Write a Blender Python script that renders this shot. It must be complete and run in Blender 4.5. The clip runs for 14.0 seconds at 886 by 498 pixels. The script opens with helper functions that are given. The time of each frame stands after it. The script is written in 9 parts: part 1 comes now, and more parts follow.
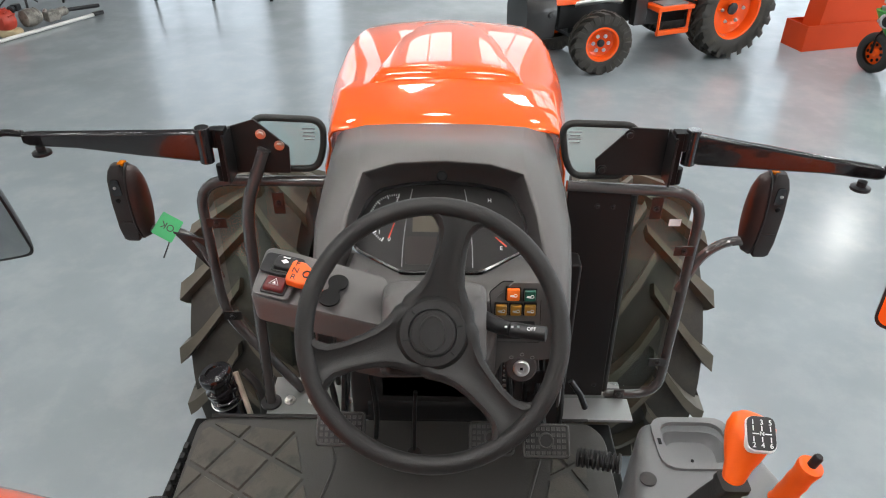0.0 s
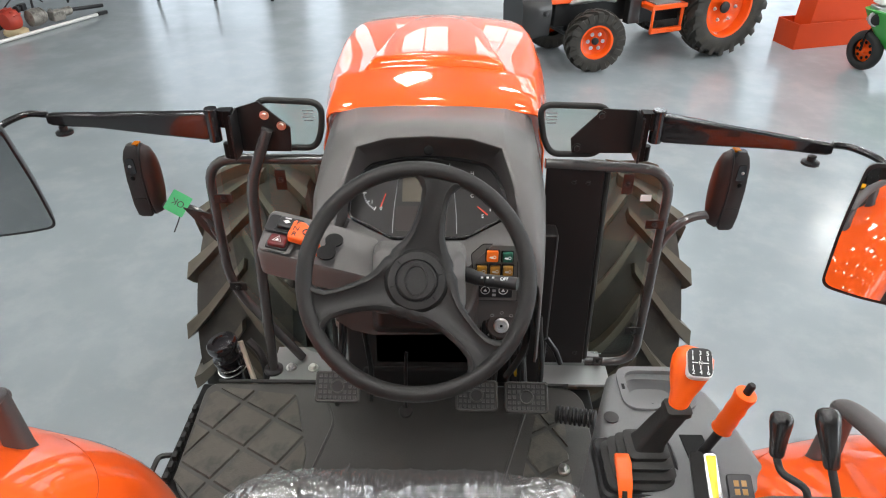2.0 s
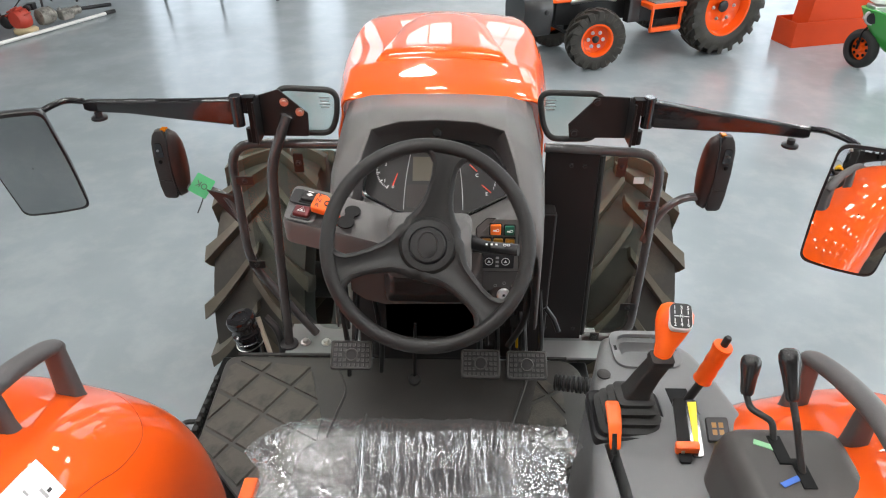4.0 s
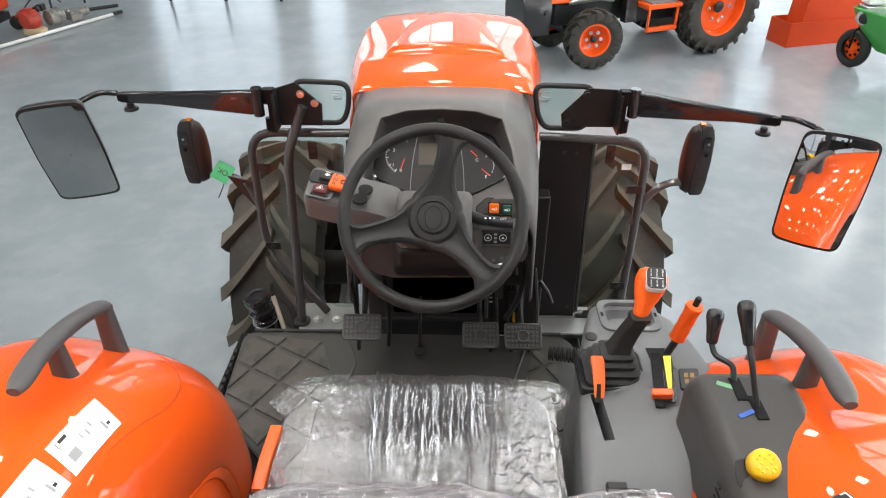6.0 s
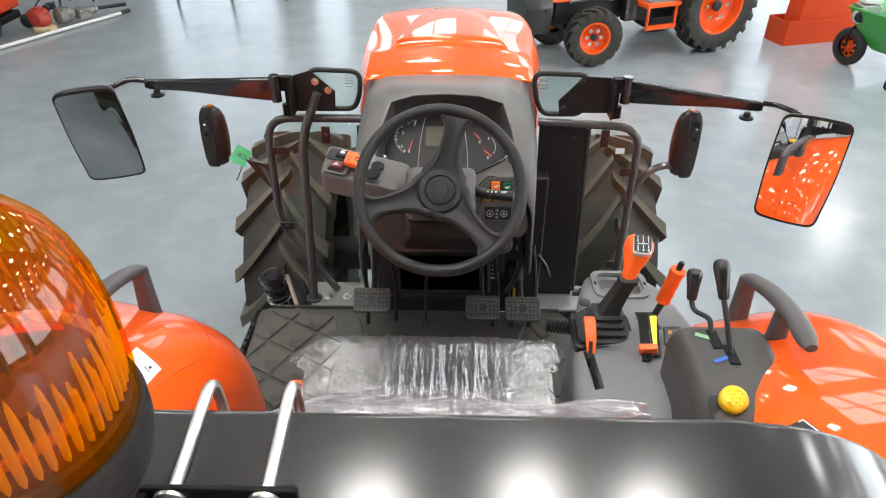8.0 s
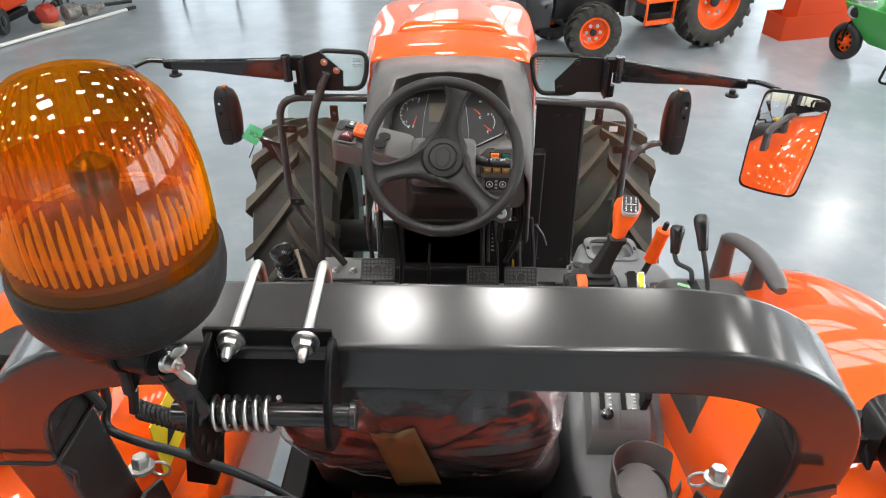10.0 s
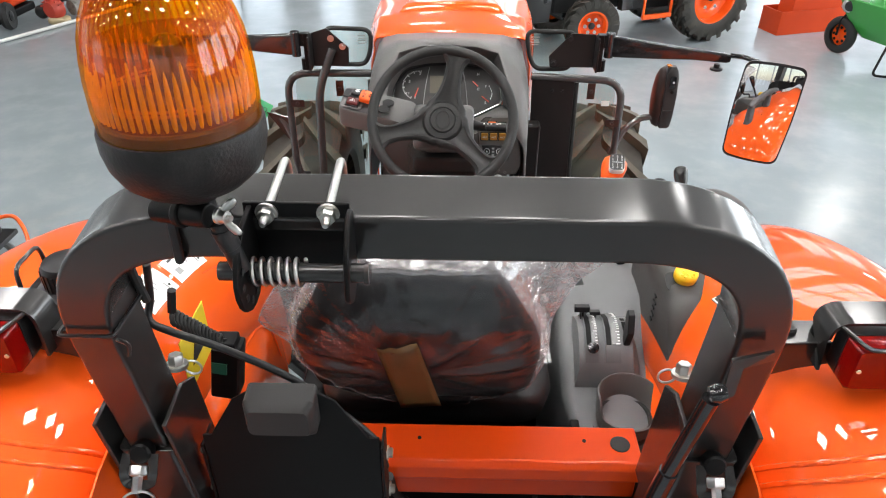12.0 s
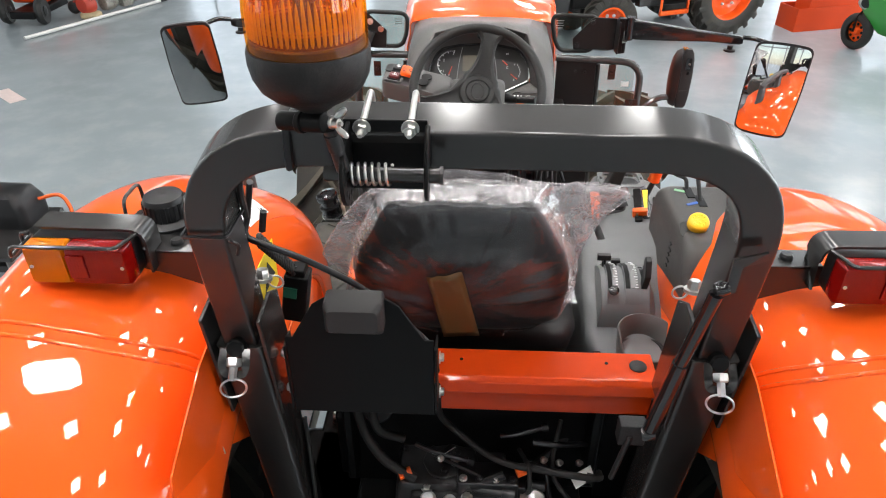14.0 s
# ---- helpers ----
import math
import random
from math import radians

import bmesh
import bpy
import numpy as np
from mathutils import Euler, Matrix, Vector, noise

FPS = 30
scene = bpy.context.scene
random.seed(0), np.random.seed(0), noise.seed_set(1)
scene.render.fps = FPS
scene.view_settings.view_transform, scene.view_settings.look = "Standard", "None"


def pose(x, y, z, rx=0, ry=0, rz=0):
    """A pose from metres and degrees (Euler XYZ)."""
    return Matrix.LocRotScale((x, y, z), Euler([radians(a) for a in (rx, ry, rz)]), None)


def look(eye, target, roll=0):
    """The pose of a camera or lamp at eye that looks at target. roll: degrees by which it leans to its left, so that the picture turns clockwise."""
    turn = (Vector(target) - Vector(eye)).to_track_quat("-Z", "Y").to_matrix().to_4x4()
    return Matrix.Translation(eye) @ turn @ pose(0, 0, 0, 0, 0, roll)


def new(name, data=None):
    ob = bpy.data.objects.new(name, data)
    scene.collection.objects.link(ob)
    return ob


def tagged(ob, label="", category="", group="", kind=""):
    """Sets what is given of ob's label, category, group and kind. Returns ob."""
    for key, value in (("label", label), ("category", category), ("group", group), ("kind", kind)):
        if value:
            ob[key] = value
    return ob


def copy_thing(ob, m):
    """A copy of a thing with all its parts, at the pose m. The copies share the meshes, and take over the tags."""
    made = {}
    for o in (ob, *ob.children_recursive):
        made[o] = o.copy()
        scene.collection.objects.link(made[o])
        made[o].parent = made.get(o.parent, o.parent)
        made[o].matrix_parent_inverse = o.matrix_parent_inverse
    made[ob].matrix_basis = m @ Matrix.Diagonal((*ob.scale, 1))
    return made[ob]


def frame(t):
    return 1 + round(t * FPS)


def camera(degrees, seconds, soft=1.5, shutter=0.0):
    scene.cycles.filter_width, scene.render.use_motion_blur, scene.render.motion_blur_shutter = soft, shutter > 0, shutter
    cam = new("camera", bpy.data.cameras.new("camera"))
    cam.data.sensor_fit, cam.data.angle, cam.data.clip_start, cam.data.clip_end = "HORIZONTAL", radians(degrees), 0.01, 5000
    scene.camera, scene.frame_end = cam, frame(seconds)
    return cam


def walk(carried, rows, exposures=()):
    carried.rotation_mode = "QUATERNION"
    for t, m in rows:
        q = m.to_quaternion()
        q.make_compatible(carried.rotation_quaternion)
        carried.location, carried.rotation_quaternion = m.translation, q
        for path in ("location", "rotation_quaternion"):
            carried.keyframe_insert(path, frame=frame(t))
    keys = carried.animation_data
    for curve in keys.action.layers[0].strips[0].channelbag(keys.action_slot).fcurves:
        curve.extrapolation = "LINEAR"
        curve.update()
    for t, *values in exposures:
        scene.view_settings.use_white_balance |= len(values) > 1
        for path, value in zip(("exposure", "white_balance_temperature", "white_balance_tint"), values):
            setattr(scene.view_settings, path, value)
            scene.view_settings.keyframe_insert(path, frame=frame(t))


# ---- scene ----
cam = camera(65.6, 14.0, 1.1)
PATH = [
    (0, (-0.003, 0.076, 2.558), (-0.022, 1.741, 1.452), 0.4),
    (0.5, (0.008, 0.036, 2.564), (-0.011, 1.702, 1.457), 0.4),
    (1, (0.021, -0.005, 2.566), (0.0, 1.661, 1.46), 0.3),
    (1.5, (0.03, -0.047, 2.571), (0.009, 1.62, 1.466), 0.3),
    (2, (0.031, -0.088, 2.577), (0.01, 1.579, 1.473), 0.3),
    (2.5, (0.029, -0.125, 2.582), (0.007, 1.543, 1.479), 0.3),
    (3, (0.025, -0.159, 2.588), (0.002, 1.508, 1.484), 0.3),
    (5.5, (0.017, -0.368, 2.628), (-0.012, 1.3, 1.526), 0.2),
    (6, (0.016, -0.411, 2.641), (-0.012, 1.258, 1.539), 0.2),
    (6.5, (0.014, -0.444, 2.648), (-0.016, 1.225, 1.546), 0.2),
    (7, (0.013, -0.485, 2.657), (-0.017, 1.185, 1.556), 0.2),
    (7.5, (0.014, -0.529, 2.662), (-0.018, 1.141, 1.562), 0.2),
    (8, (0.009, -0.572, 2.659), (-0.024, 1.098, 1.558), 0.2),
    (10.5, (0.011, -0.764, 2.641), (-0.027, 0.906, 1.54), 0.1),
    (11, (0.02, -0.8, 2.633), (-0.018, 0.869, 1.532), 0.1),
    (11.5, (0.023, -0.847, 2.627), (-0.015, 0.822, 1.527), 0.1),
    (12, (0.017, -0.902, 2.618), (-0.023, 0.768, 1.518), 0.1),
    (12.5, (0.008, -0.95, 2.614), (-0.033, 0.72, 1.513), 0.1),
    (13, (-0.011, -1.01, 2.617), (-0.059, 0.66, 1.517), -0.0),
    (13.5, (-0.025, -1.07, 2.622), (-0.087, 0.599, 1.523), -0.0),
    (14, (-0.036, -1.131, 2.619), (-0.116, 0.538, 1.52), -0.1),
]
walk(cam, [(t, look(eye, target, roll)) for t, eye, target, roll in PATH],
     [(0, -0.18), (1.5, -0.09), (3.2, -0.02), (5.5, 0.0), (8, 0.04), (11, 0.06), (12.5, 0.13), (14, 0.12)])

# ---------- world, sun, exposure ----------
world = bpy.data.worlds.new("world")
scene.world = world
world.use_nodes = True
wn = world.node_tree.nodes
sky = wn.new("ShaderNodeTexSky")
sky.sky_type = "NISHITA"
sky.sun_disc = False
sky.sun_elevation = radians(48)
sky.sun_rotation = radians(150)
wn["Background"].inputs["Strength"].default_value = 0.15
world.node_tree.links.new(sky.outputs["Color"], wn["Background"].inputs["Color"])
sun = new("sun", bpy.data.lights.new("sun", "SUN"))
sun.data.energy = 2.0
sun.data.angle = radians(2)
sun.data.color = (1.0, 0.96, 0.9)
sun.matrix_world = look((8, -14, 18), (0, 0, 0))

from mathutils.bvhtree import BVHTree

# ---------- materials ----------
def node_mat(name):
    m = bpy.data.materials.new(name)
    m.use_nodes = True
    nt = m.node_tree
    return m, nt, nt.nodes["Principled BSDF"]


def surf(name, col, rough=0.5, metal=0.0, coat=0.0, var=0.12, scale=6.0, fine=0.0, fscale=180.0,
         rvar=0.07, spec=0.5, stain=None, stain_scale=3.0, stain_cut=0.55, stain_amt=0.6):
    """A painted, moulded or metal surface: broad and fine colour variation, uneven gloss, fine relief."""
    m, nt, p = node_mat(name)
    L = nt.links.new
    tc = nt.nodes.new("ShaderNodeTexCoord")
    n1 = nt.nodes.new("ShaderNodeTexNoise")
    n1.inputs["Scale"].default_value = scale
    n1.inputs["Detail"].default_value = 6
    L(tc.outputs["Object"], n1.inputs["Vector"])
    n2 = nt.nodes.new("ShaderNodeTexNoise")
    n2.inputs["Scale"].default_value = fscale
    n2.inputs["Detail"].default_value = 3
    L(tc.outputs["Object"], n2.inputs["Vector"])
    mix = nt.nodes.new("ShaderNodeMix")
    mix.data_type = "RGBA"
    mix.inputs["A"].default_value = (*[c * (1 - var) for c in col], 1)
    mix.inputs["B"].default_value = (*[min(1, c * (1 + var)) for c in col], 1)
    L(n1.outputs["Fac"], mix.inputs["Factor"])
    out = mix.outputs["Result"]
    if stain:
        n3 = nt.nodes.new("ShaderNodeTexNoise")
        n3.inputs["Scale"].default_value = stain_scale
        n3.inputs["Detail"].default_value = 9
        n3.inputs["Roughness"].default_value = 0.68
        L(tc.outputs["Object"], n3.inputs["Vector"])
        r = nt.nodes.new("ShaderNodeMapRange")
        r.inputs["From Min"].default_value = stain_cut
        r.inputs["From Max"].default_value = stain_cut + 0.16
        r.inputs["To Max"].default_value = stain_amt
        L(n3.outputs["Fac"], r.inputs["Value"])
        mx2 = nt.nodes.new("ShaderNodeMix")
        mx2.data_type = "RGBA"
        L(r.outputs["Result"], mx2.inputs["Factor"])
        L(out, mx2.inputs["A"])
        mx2.inputs["B"].default_value = (*stain, 1)
        out = mx2.outputs["Result"]
    L(out, p.inputs["Base Color"])
    rr = nt.nodes.new("ShaderNodeMapRange")
    rr.inputs["To Min"].default_value = max(0.02, rough - rvar)
    rr.inputs["To Max"].default_value = min(1, rough + rvar)
    L(n1.outputs["Fac"], rr.inputs["Value"])
    L(rr.outputs["Result"], p.inputs["Roughness"])
    p.inputs["Metallic"].default_value = metal
    p.inputs["Specular IOR Level"].default_value = spec
    if coat:
        p.inputs["Coat Weight"].default_value = coat
        p.inputs["Coat Roughness"].default_value = 0.03
    if fine:
        b = nt.nodes.new("ShaderNodeBump")
        b.inputs["Strength"].default_value = fine
        b.inputs["Distance"].default_value = 0.002
        L(n2.outputs["Fac"], b.inputs["Height"])
        L(b.outputs["Normal"], p.inputs["Normal"])
    return m


def lens(name, col, rough=0.05, trans=0.9, ior=1.35, cells=0):
    m, nt, p = node_mat(name)
    tc = nt.nodes.new("ShaderNodeTexCoord")
    n1 = nt.nodes.new("ShaderNodeTexNoise")
    n1.inputs["Scale"].default_value = 40
    nt.links.new(tc.outputs["Object"], n1.inputs["Vector"])
    mix = nt.nodes.new("ShaderNodeMix")
    mix.data_type = "RGBA"
    mix.inputs["A"].default_value = (*[c * 0.94 for c in col], 1)
    mix.inputs["B"].default_value = (*col, 1)
    nt.links.new(n1.outputs["Fac"], mix.inputs["Factor"])
    nt.links.new(mix.outputs["Result"], p.inputs["Base Color"])
    p.inputs["Roughness"].default_value = rough
    p.inputs["Transmission Weight"].default_value = trans
    p.inputs["IOR"].default_value = ior
    if cells:
        p.inputs["Coat Weight"].default_value = 0.5
        p.inputs["Coat Roughness"].default_value = 0.03
        p.inputs["Specular IOR Level"].default_value = 0.2
        vo = nt.nodes.new("ShaderNodeTexVoronoi")
        vo.inputs["Scale"].default_value = cells
        vo.inputs["Randomness"].default_value = 0.1
        nt.links.new(tc.outputs["Object"], vo.inputs["Vector"])
        bp = nt.nodes.new("ShaderNodeBump")
        bp.inputs["Strength"].default_value = 0.25
        bp.inputs["Distance"].default_value = 0.002
        nt.links.new(vo.outputs["Distance"], bp.inputs["Height"])
        nt.links.new(bp.outputs["Normal"], p.inputs["Normal"])
    return m


def gloss_weight(nt, low, high):
    """How much a smooth surface mirrors: low face on, high along the surface."""
    lw = nt.nodes.new("ShaderNodeLayerWeight")
    lw.inputs["Blend"].default_value = 0.5
    pw = nt.nodes.new("ShaderNodeMath")
    pw.operation = "POWER"
    pw.inputs[1].default_value = 4.0
    nt.links.new(lw.outputs["Facing"], pw.inputs[0])
    ma = nt.nodes.new("ShaderNodeMath")
    ma.operation = "MULTIPLY_ADD"
    ma.inputs[1].default_value = high - low
    ma.inputs[2].default_value = low
    nt.links.new(pw.outputs["Value"], ma.inputs[0])
    return ma.outputs["Value"]


def thin_glass(name, tint, gloss=0.02, low=0.04, high=0.8):
    m, nt, p = node_mat(name)
    nt.nodes.remove(p)
    out = nt.nodes["Material Output"]
    tr = nt.nodes.new("ShaderNodeBsdfTransparent")
    tr.inputs["Color"].default_value = (*tint, 1)
    gl = nt.nodes.new("ShaderNodeBsdfGlossy")
    gl.inputs["Roughness"].default_value = gloss
    mx = nt.nodes.new("ShaderNodeMixShader")
    nt.links.new(gloss_weight(nt, low, high), mx.inputs["Fac"])
    nt.links.new(tr.outputs["BSDF"], mx.inputs[1])
    nt.links.new(gl.outputs["BSDF"], mx.inputs[2])
    nt.links.new(mx.outputs["Shader"], out.inputs["Surface"])
    return m


def amber_plastic(name, tint, body, cloud):
    """Clear coloured plastic that also scatters some light, with a polished skin."""
    m = thin_glass(name, tint, 0.012, 0.045, 0.10)
    nt = m.node_tree
    out = next(n for n in nt.nodes if n.type == "MIX_SHADER")
    tr = next(n for n in nt.nodes if n.type == "BSDF_TRANSPARENT")
    tl = nt.nodes.new("ShaderNodeBsdfTranslucent")
    df = nt.nodes.new("ShaderNodeBsdfDiffuse")
    for n in (tl, df):
        n.inputs["Color"].default_value = (*body, 1)
    half = nt.nodes.new("ShaderNodeMixShader")
    nt.links.new(tl.outputs["BSDF"], half.inputs[1])
    nt.links.new(df.outputs["BSDF"], half.inputs[2])
    mix = nt.nodes.new("ShaderNodeMixShader")
    mix.inputs["Fac"].default_value = cloud
    nt.links.new(tr.outputs["BSDF"], mix.inputs[1])
    nt.links.new(half.outputs["Shader"], mix.inputs[2])
    nt.links.new(mix.outputs["Shader"], out.inputs[1])
    return m


def film_mat(name, stretch, veil, gloss, scale, rough, deep, clear=False, white=0.0, wscale=60.0):
    """Clear wrapping film with sharp creases that run along one way."""
    m, nt, p = node_mat(name)
    nt.nodes.remove(p)
    L = nt.links.new
    out = nt.nodes["Material Output"]
    tc = nt.nodes.new("ShaderNodeTexCoord")
    mp = nt.nodes.new("ShaderNodeMapping")
    mp.inputs["Scale"].default_value = stretch
    L(tc.outputs["Object"], mp.inputs["Vector"])
    total = None
    for k, w in ((1.0, 1.0), (2.6, 0.45), (6.0, 0.18)):
        n0 = nt.nodes.new("ShaderNodeTexNoise")
        n0.noise_type = "RIDGED_MULTIFRACTAL"
        n0.inputs["Scale"].default_value = scale * k
        n0.inputs["Detail"].default_value = 2.5
        n0.inputs["Distortion"].default_value = 0.7
        L(mp.outputs["Vector"], n0.inputs["Vector"])
        mu = nt.nodes.new("ShaderNodeMath")
        mu.operation = "MULTIPLY_ADD"
        mu.inputs[1].default_value = w
        L(n0.outputs["Fac"], mu.inputs[0])
        if total is None:
            mu.inputs[2].default_value = 0.0
        else:
            L(total, mu.inputs[2])
        total = mu.outputs["Value"]
    b = nt.nodes.new("ShaderNodeBump")
    b.inputs["Strength"].default_value = 1.0
    b.inputs["Distance"].default_value = deep
    L(total, b.inputs["Height"])
    tr = nt.nodes.new("ShaderNodeBsdfTransparent")
    tr.inputs["Color"].default_value = (0.95, 0.93, 0.94, 1)
    gl = nt.nodes.new("ShaderNodeBsdfGlossy")
    gl.inputs["Roughness"].default_value = rough
    gl.inputs["Color"].default_value = (0.97, 0.97, 0.98, 1)
    L(b.outputs["Normal"], gl.inputs["Normal"])
    df = nt.nodes.new("ShaderNodeBsdfDiffuse")
    df.inputs["Color"].default_value = (0.75, 0.72, 0.73, 1)
    m1 = nt.nodes.new("ShaderNodeMixShader")
    m1.inputs["Fac"].default_value = veil
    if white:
        # thin white lines mixed into the clear film, in two sizes
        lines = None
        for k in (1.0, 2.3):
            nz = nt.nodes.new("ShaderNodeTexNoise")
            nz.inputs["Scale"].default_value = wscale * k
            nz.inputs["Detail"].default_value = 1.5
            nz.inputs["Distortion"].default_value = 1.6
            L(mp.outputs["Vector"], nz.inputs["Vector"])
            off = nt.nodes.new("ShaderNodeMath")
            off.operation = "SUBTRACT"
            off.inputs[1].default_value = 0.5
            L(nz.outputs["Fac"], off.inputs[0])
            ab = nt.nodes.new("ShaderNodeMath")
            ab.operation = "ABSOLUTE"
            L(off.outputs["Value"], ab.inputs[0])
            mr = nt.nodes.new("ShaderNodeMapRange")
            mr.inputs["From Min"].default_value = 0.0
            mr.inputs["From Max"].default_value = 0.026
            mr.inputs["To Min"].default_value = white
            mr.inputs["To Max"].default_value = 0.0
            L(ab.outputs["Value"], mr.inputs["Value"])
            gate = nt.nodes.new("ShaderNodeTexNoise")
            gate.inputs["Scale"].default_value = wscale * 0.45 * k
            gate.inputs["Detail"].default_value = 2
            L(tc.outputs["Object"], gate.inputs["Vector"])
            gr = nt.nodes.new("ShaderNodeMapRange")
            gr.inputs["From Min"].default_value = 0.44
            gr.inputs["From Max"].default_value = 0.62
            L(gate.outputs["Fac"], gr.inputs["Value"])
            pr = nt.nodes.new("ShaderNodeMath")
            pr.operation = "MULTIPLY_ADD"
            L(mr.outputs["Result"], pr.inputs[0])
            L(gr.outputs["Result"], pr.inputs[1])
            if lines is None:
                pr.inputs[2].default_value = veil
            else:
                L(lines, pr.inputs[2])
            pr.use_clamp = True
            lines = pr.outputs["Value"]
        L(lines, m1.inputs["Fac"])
    L(tr.outputs["BSDF"], m1.inputs[1])
    L(df.outputs["BSDF"], m1.inputs[2])
    m2 = nt.nodes.new("ShaderNodeMixShader")
    m2.inputs["Fac"].default_value = gloss
    if clear:
        fr = nt.nodes.new("ShaderNodeFresnel")
        fr.inputs["IOR"].default_value = 1.4
        L(b.outputs["Normal"], fr.inputs["Normal"])
        ml = nt.nodes.new("ShaderNodeMath")
        ml.operation = "MULTIPLY"
        ml.use_clamp = True
        ml.inputs[1].default_value = gloss
        L(fr.outputs["Fac"], ml.inputs[0])
        L(ml.outputs["Value"], m2.inputs["Fac"])
    L(m1.outputs["Shader"], m2.inputs[1])
    L(gl.outputs["BSDF"], m2.inputs[2])
    L(m2.outputs["Shader"], out.inputs["Surface"])
    return m


def glow(name, col, strength):
    m, nt, p = node_mat(name)
    p.inputs["Base Color"].default_value = (0.8, 0.8, 0.8, 1)
    p.inputs["Emission Color"].default_value = (*col, 1)
    p.inputs["Emission Strength"].default_value = strength
    return m


ORANGE = surf("orange_paint", (0.86, 0.100, 0.009), 0.36, coat=0.9, var=0.05, scale=2.5, rvar=0.05, spec=0.08)
# the orange paint again, darkened: the rear beam's shade is in its colour
SHADED_ORANGE = surf("shaded_orange_paint", (0.58, 0.050, 0.004), 0.42, var=0.07, scale=6, rvar=0.05, spec=0.12, coat=0.35)
ORANGE_PL = surf("orange_plastic", (0.88, 0.115, 0.008), 0.38, var=0.06, scale=8, fine=0.05)
GREY_PL = surf("grey_moulded_plastic", (0.116, 0.111, 0.108), 0.46, var=0.10, scale=5, fine=0.25, fscale=900, rvar=0.06, spec=0.3)
COWL_PL = surf("grey_cowl_plastic", (0.110, 0.105, 0.102), 0.40, var=0.08, scale=5, fine=0.22, fscale=900, rvar=0.05, spec=0.42)
VISOR_PL = surf("dark_visor_plastic", (0.074, 0.067, 0.065), 0.5, var=0.12, scale=6, fine=0.25, fscale=900, spec=0.25)
CONSOLE_PL = surf("console_plastic", (0.150, 0.154, 0.157), 0.45, var=0.10, scale=5, fine=0.25, fscale=900, rvar=0.06, spec=0.35)
COVER_PL = surf("lever_cover_plastic", (0.058, 0.055, 0.053), 0.45, var=0.12, scale=6, fine=0.25, fscale=900, spec=0.35)
LAMP_DARK = surf("dark_red_lens", (0.026, 0.013, 0.011), 0.42, var=0.2, scale=9)
KNEE = surf("dark_brown_plastic", (0.030, 0.0245, 0.023), 0.42, var=0.15, scale=6, fine=0.2, fscale=900, spec=0.25)
BOARD = surf("black_board", (0.017, 0.0155, 0.0155), 0.42, var=0.15, scale=5, spec=0.2)
DARKGREY = surf("dark_grey_plastic", (0.030, 0.028, 0.028), 0.46, var=0.12, scale=6, fine=0.25, fscale=900, spec=0.3)
WHEEL_PL = surf("soft_dark_plastic", (0.0178, 0.0170, 0.0168), 0.42, var=0.12, scale=9, fine=0.35, fscale=700, spec=0.28)
BLACK_PL = surf("black_plastic", (0.014, 0.014, 0.015), 0.35, var=0.2, scale=8, fine=0.08, spec=0.35)
BLACK_GLOSS = surf("black_gloss_paint", (0.012, 0.011, 0.012), 0.16, var=0.2, scale=4, coat=0.5)
BLACK_MATT = surf("black_matt_paint", (0.0042, 0.0042, 0.0044), 0.42, var=0.2, scale=5, fine=0.05, spec=0.15)
FRAME_GREY = surf("dark_grey_paint", (0.0135, 0.0125, 0.0122), 0.5, var=0.14, scale=5, rvar=0.008, spec=0.2, coat=1.0)
FRAME_GREY.node_tree.nodes["Principled BSDF"].inputs["Coat IOR"].default_value = 1.52
FRAME_GREY.node_tree.nodes["Principled BSDF"].inputs["Coat Roughness"].default_value = 0.15
TUBE_GREY = surf("grey_tube_paint", (0.060, 0.056, 0.056), 0.19, var=0.12, scale=7, coat=0.3, rvar=0.05)
GRIP_BLACK = surf("grip_plastic", (0.013, 0.0125, 0.0125), 0.2, var=0.12, scale=9, rvar=0.015, spec=0.55)
WET_BLACK = surf("glossy_black_casting", (0.010, 0.010, 0.011), 0.31, var=0.25, scale=30, fine=0.12, fscale=300, rvar=0.02, spec=0.7)
IRON = surf("painted_cast_iron", (0.017, 0.0175, 0.018), 0.42, var=0.3, scale=14, fine=0.4, fscale=220, stain=(0.10, 0.085, 0.07), stain_amt=0.12, spec=0.3)
CASTING = surf("dark_grey_casting", (0.030, 0.030, 0.031), 0.36, var=0.25, scale=16, fine=0.3, fscale=240, stain=(0.07, 0.06, 0.05), stain_amt=0.15, spec=0.5)
STEEL = surf("zinc_steel", (0.62, 0.61, 0.58), 0.30, metal=1.0, var=0.10, scale=30, rvar=0.02)
CHROME = surf("chrome", (0.75, 0.75, 0.75), 0.3, metal=1.0, var=0.05, scale=20, rvar=0.015)
PLATE_STEEL = surf("bare_grey_steel", (0.20, 0.21, 0.205), 0.45, metal=0.3, var=0.15, scale=12)
LUG = surf("dusty_lug_rubber", (0.080, 0.070, 0.050), 0.62, var=0.25, scale=9, fine=0.35, fscale=150, stain=(0.05, 0.045, 0.037), stain_scale=6, stain_cut=0.5, stain_amt=0.6)
RUBBER = surf("tyre_rubber", (0.040, 0.037, 0.032), 0.62, var=0.22, scale=7, fine=0.3, fscale=160, stain=(0.085, 0.072, 0.052), stain_scale=4, stain_cut=0.5, stain_amt=0.5, spec=0.3)
PALE_STEEL = surf("pale_galvanised_steel", (0.34, 0.34, 0.34), 0.42, metal=0.6, var=0.08, scale=14)
RUBBER_BLACK = surf("black_rubber", (0.022, 0.022, 0.0215), 0.55, var=0.2, scale=10, fine=0.2, spec=0.3)
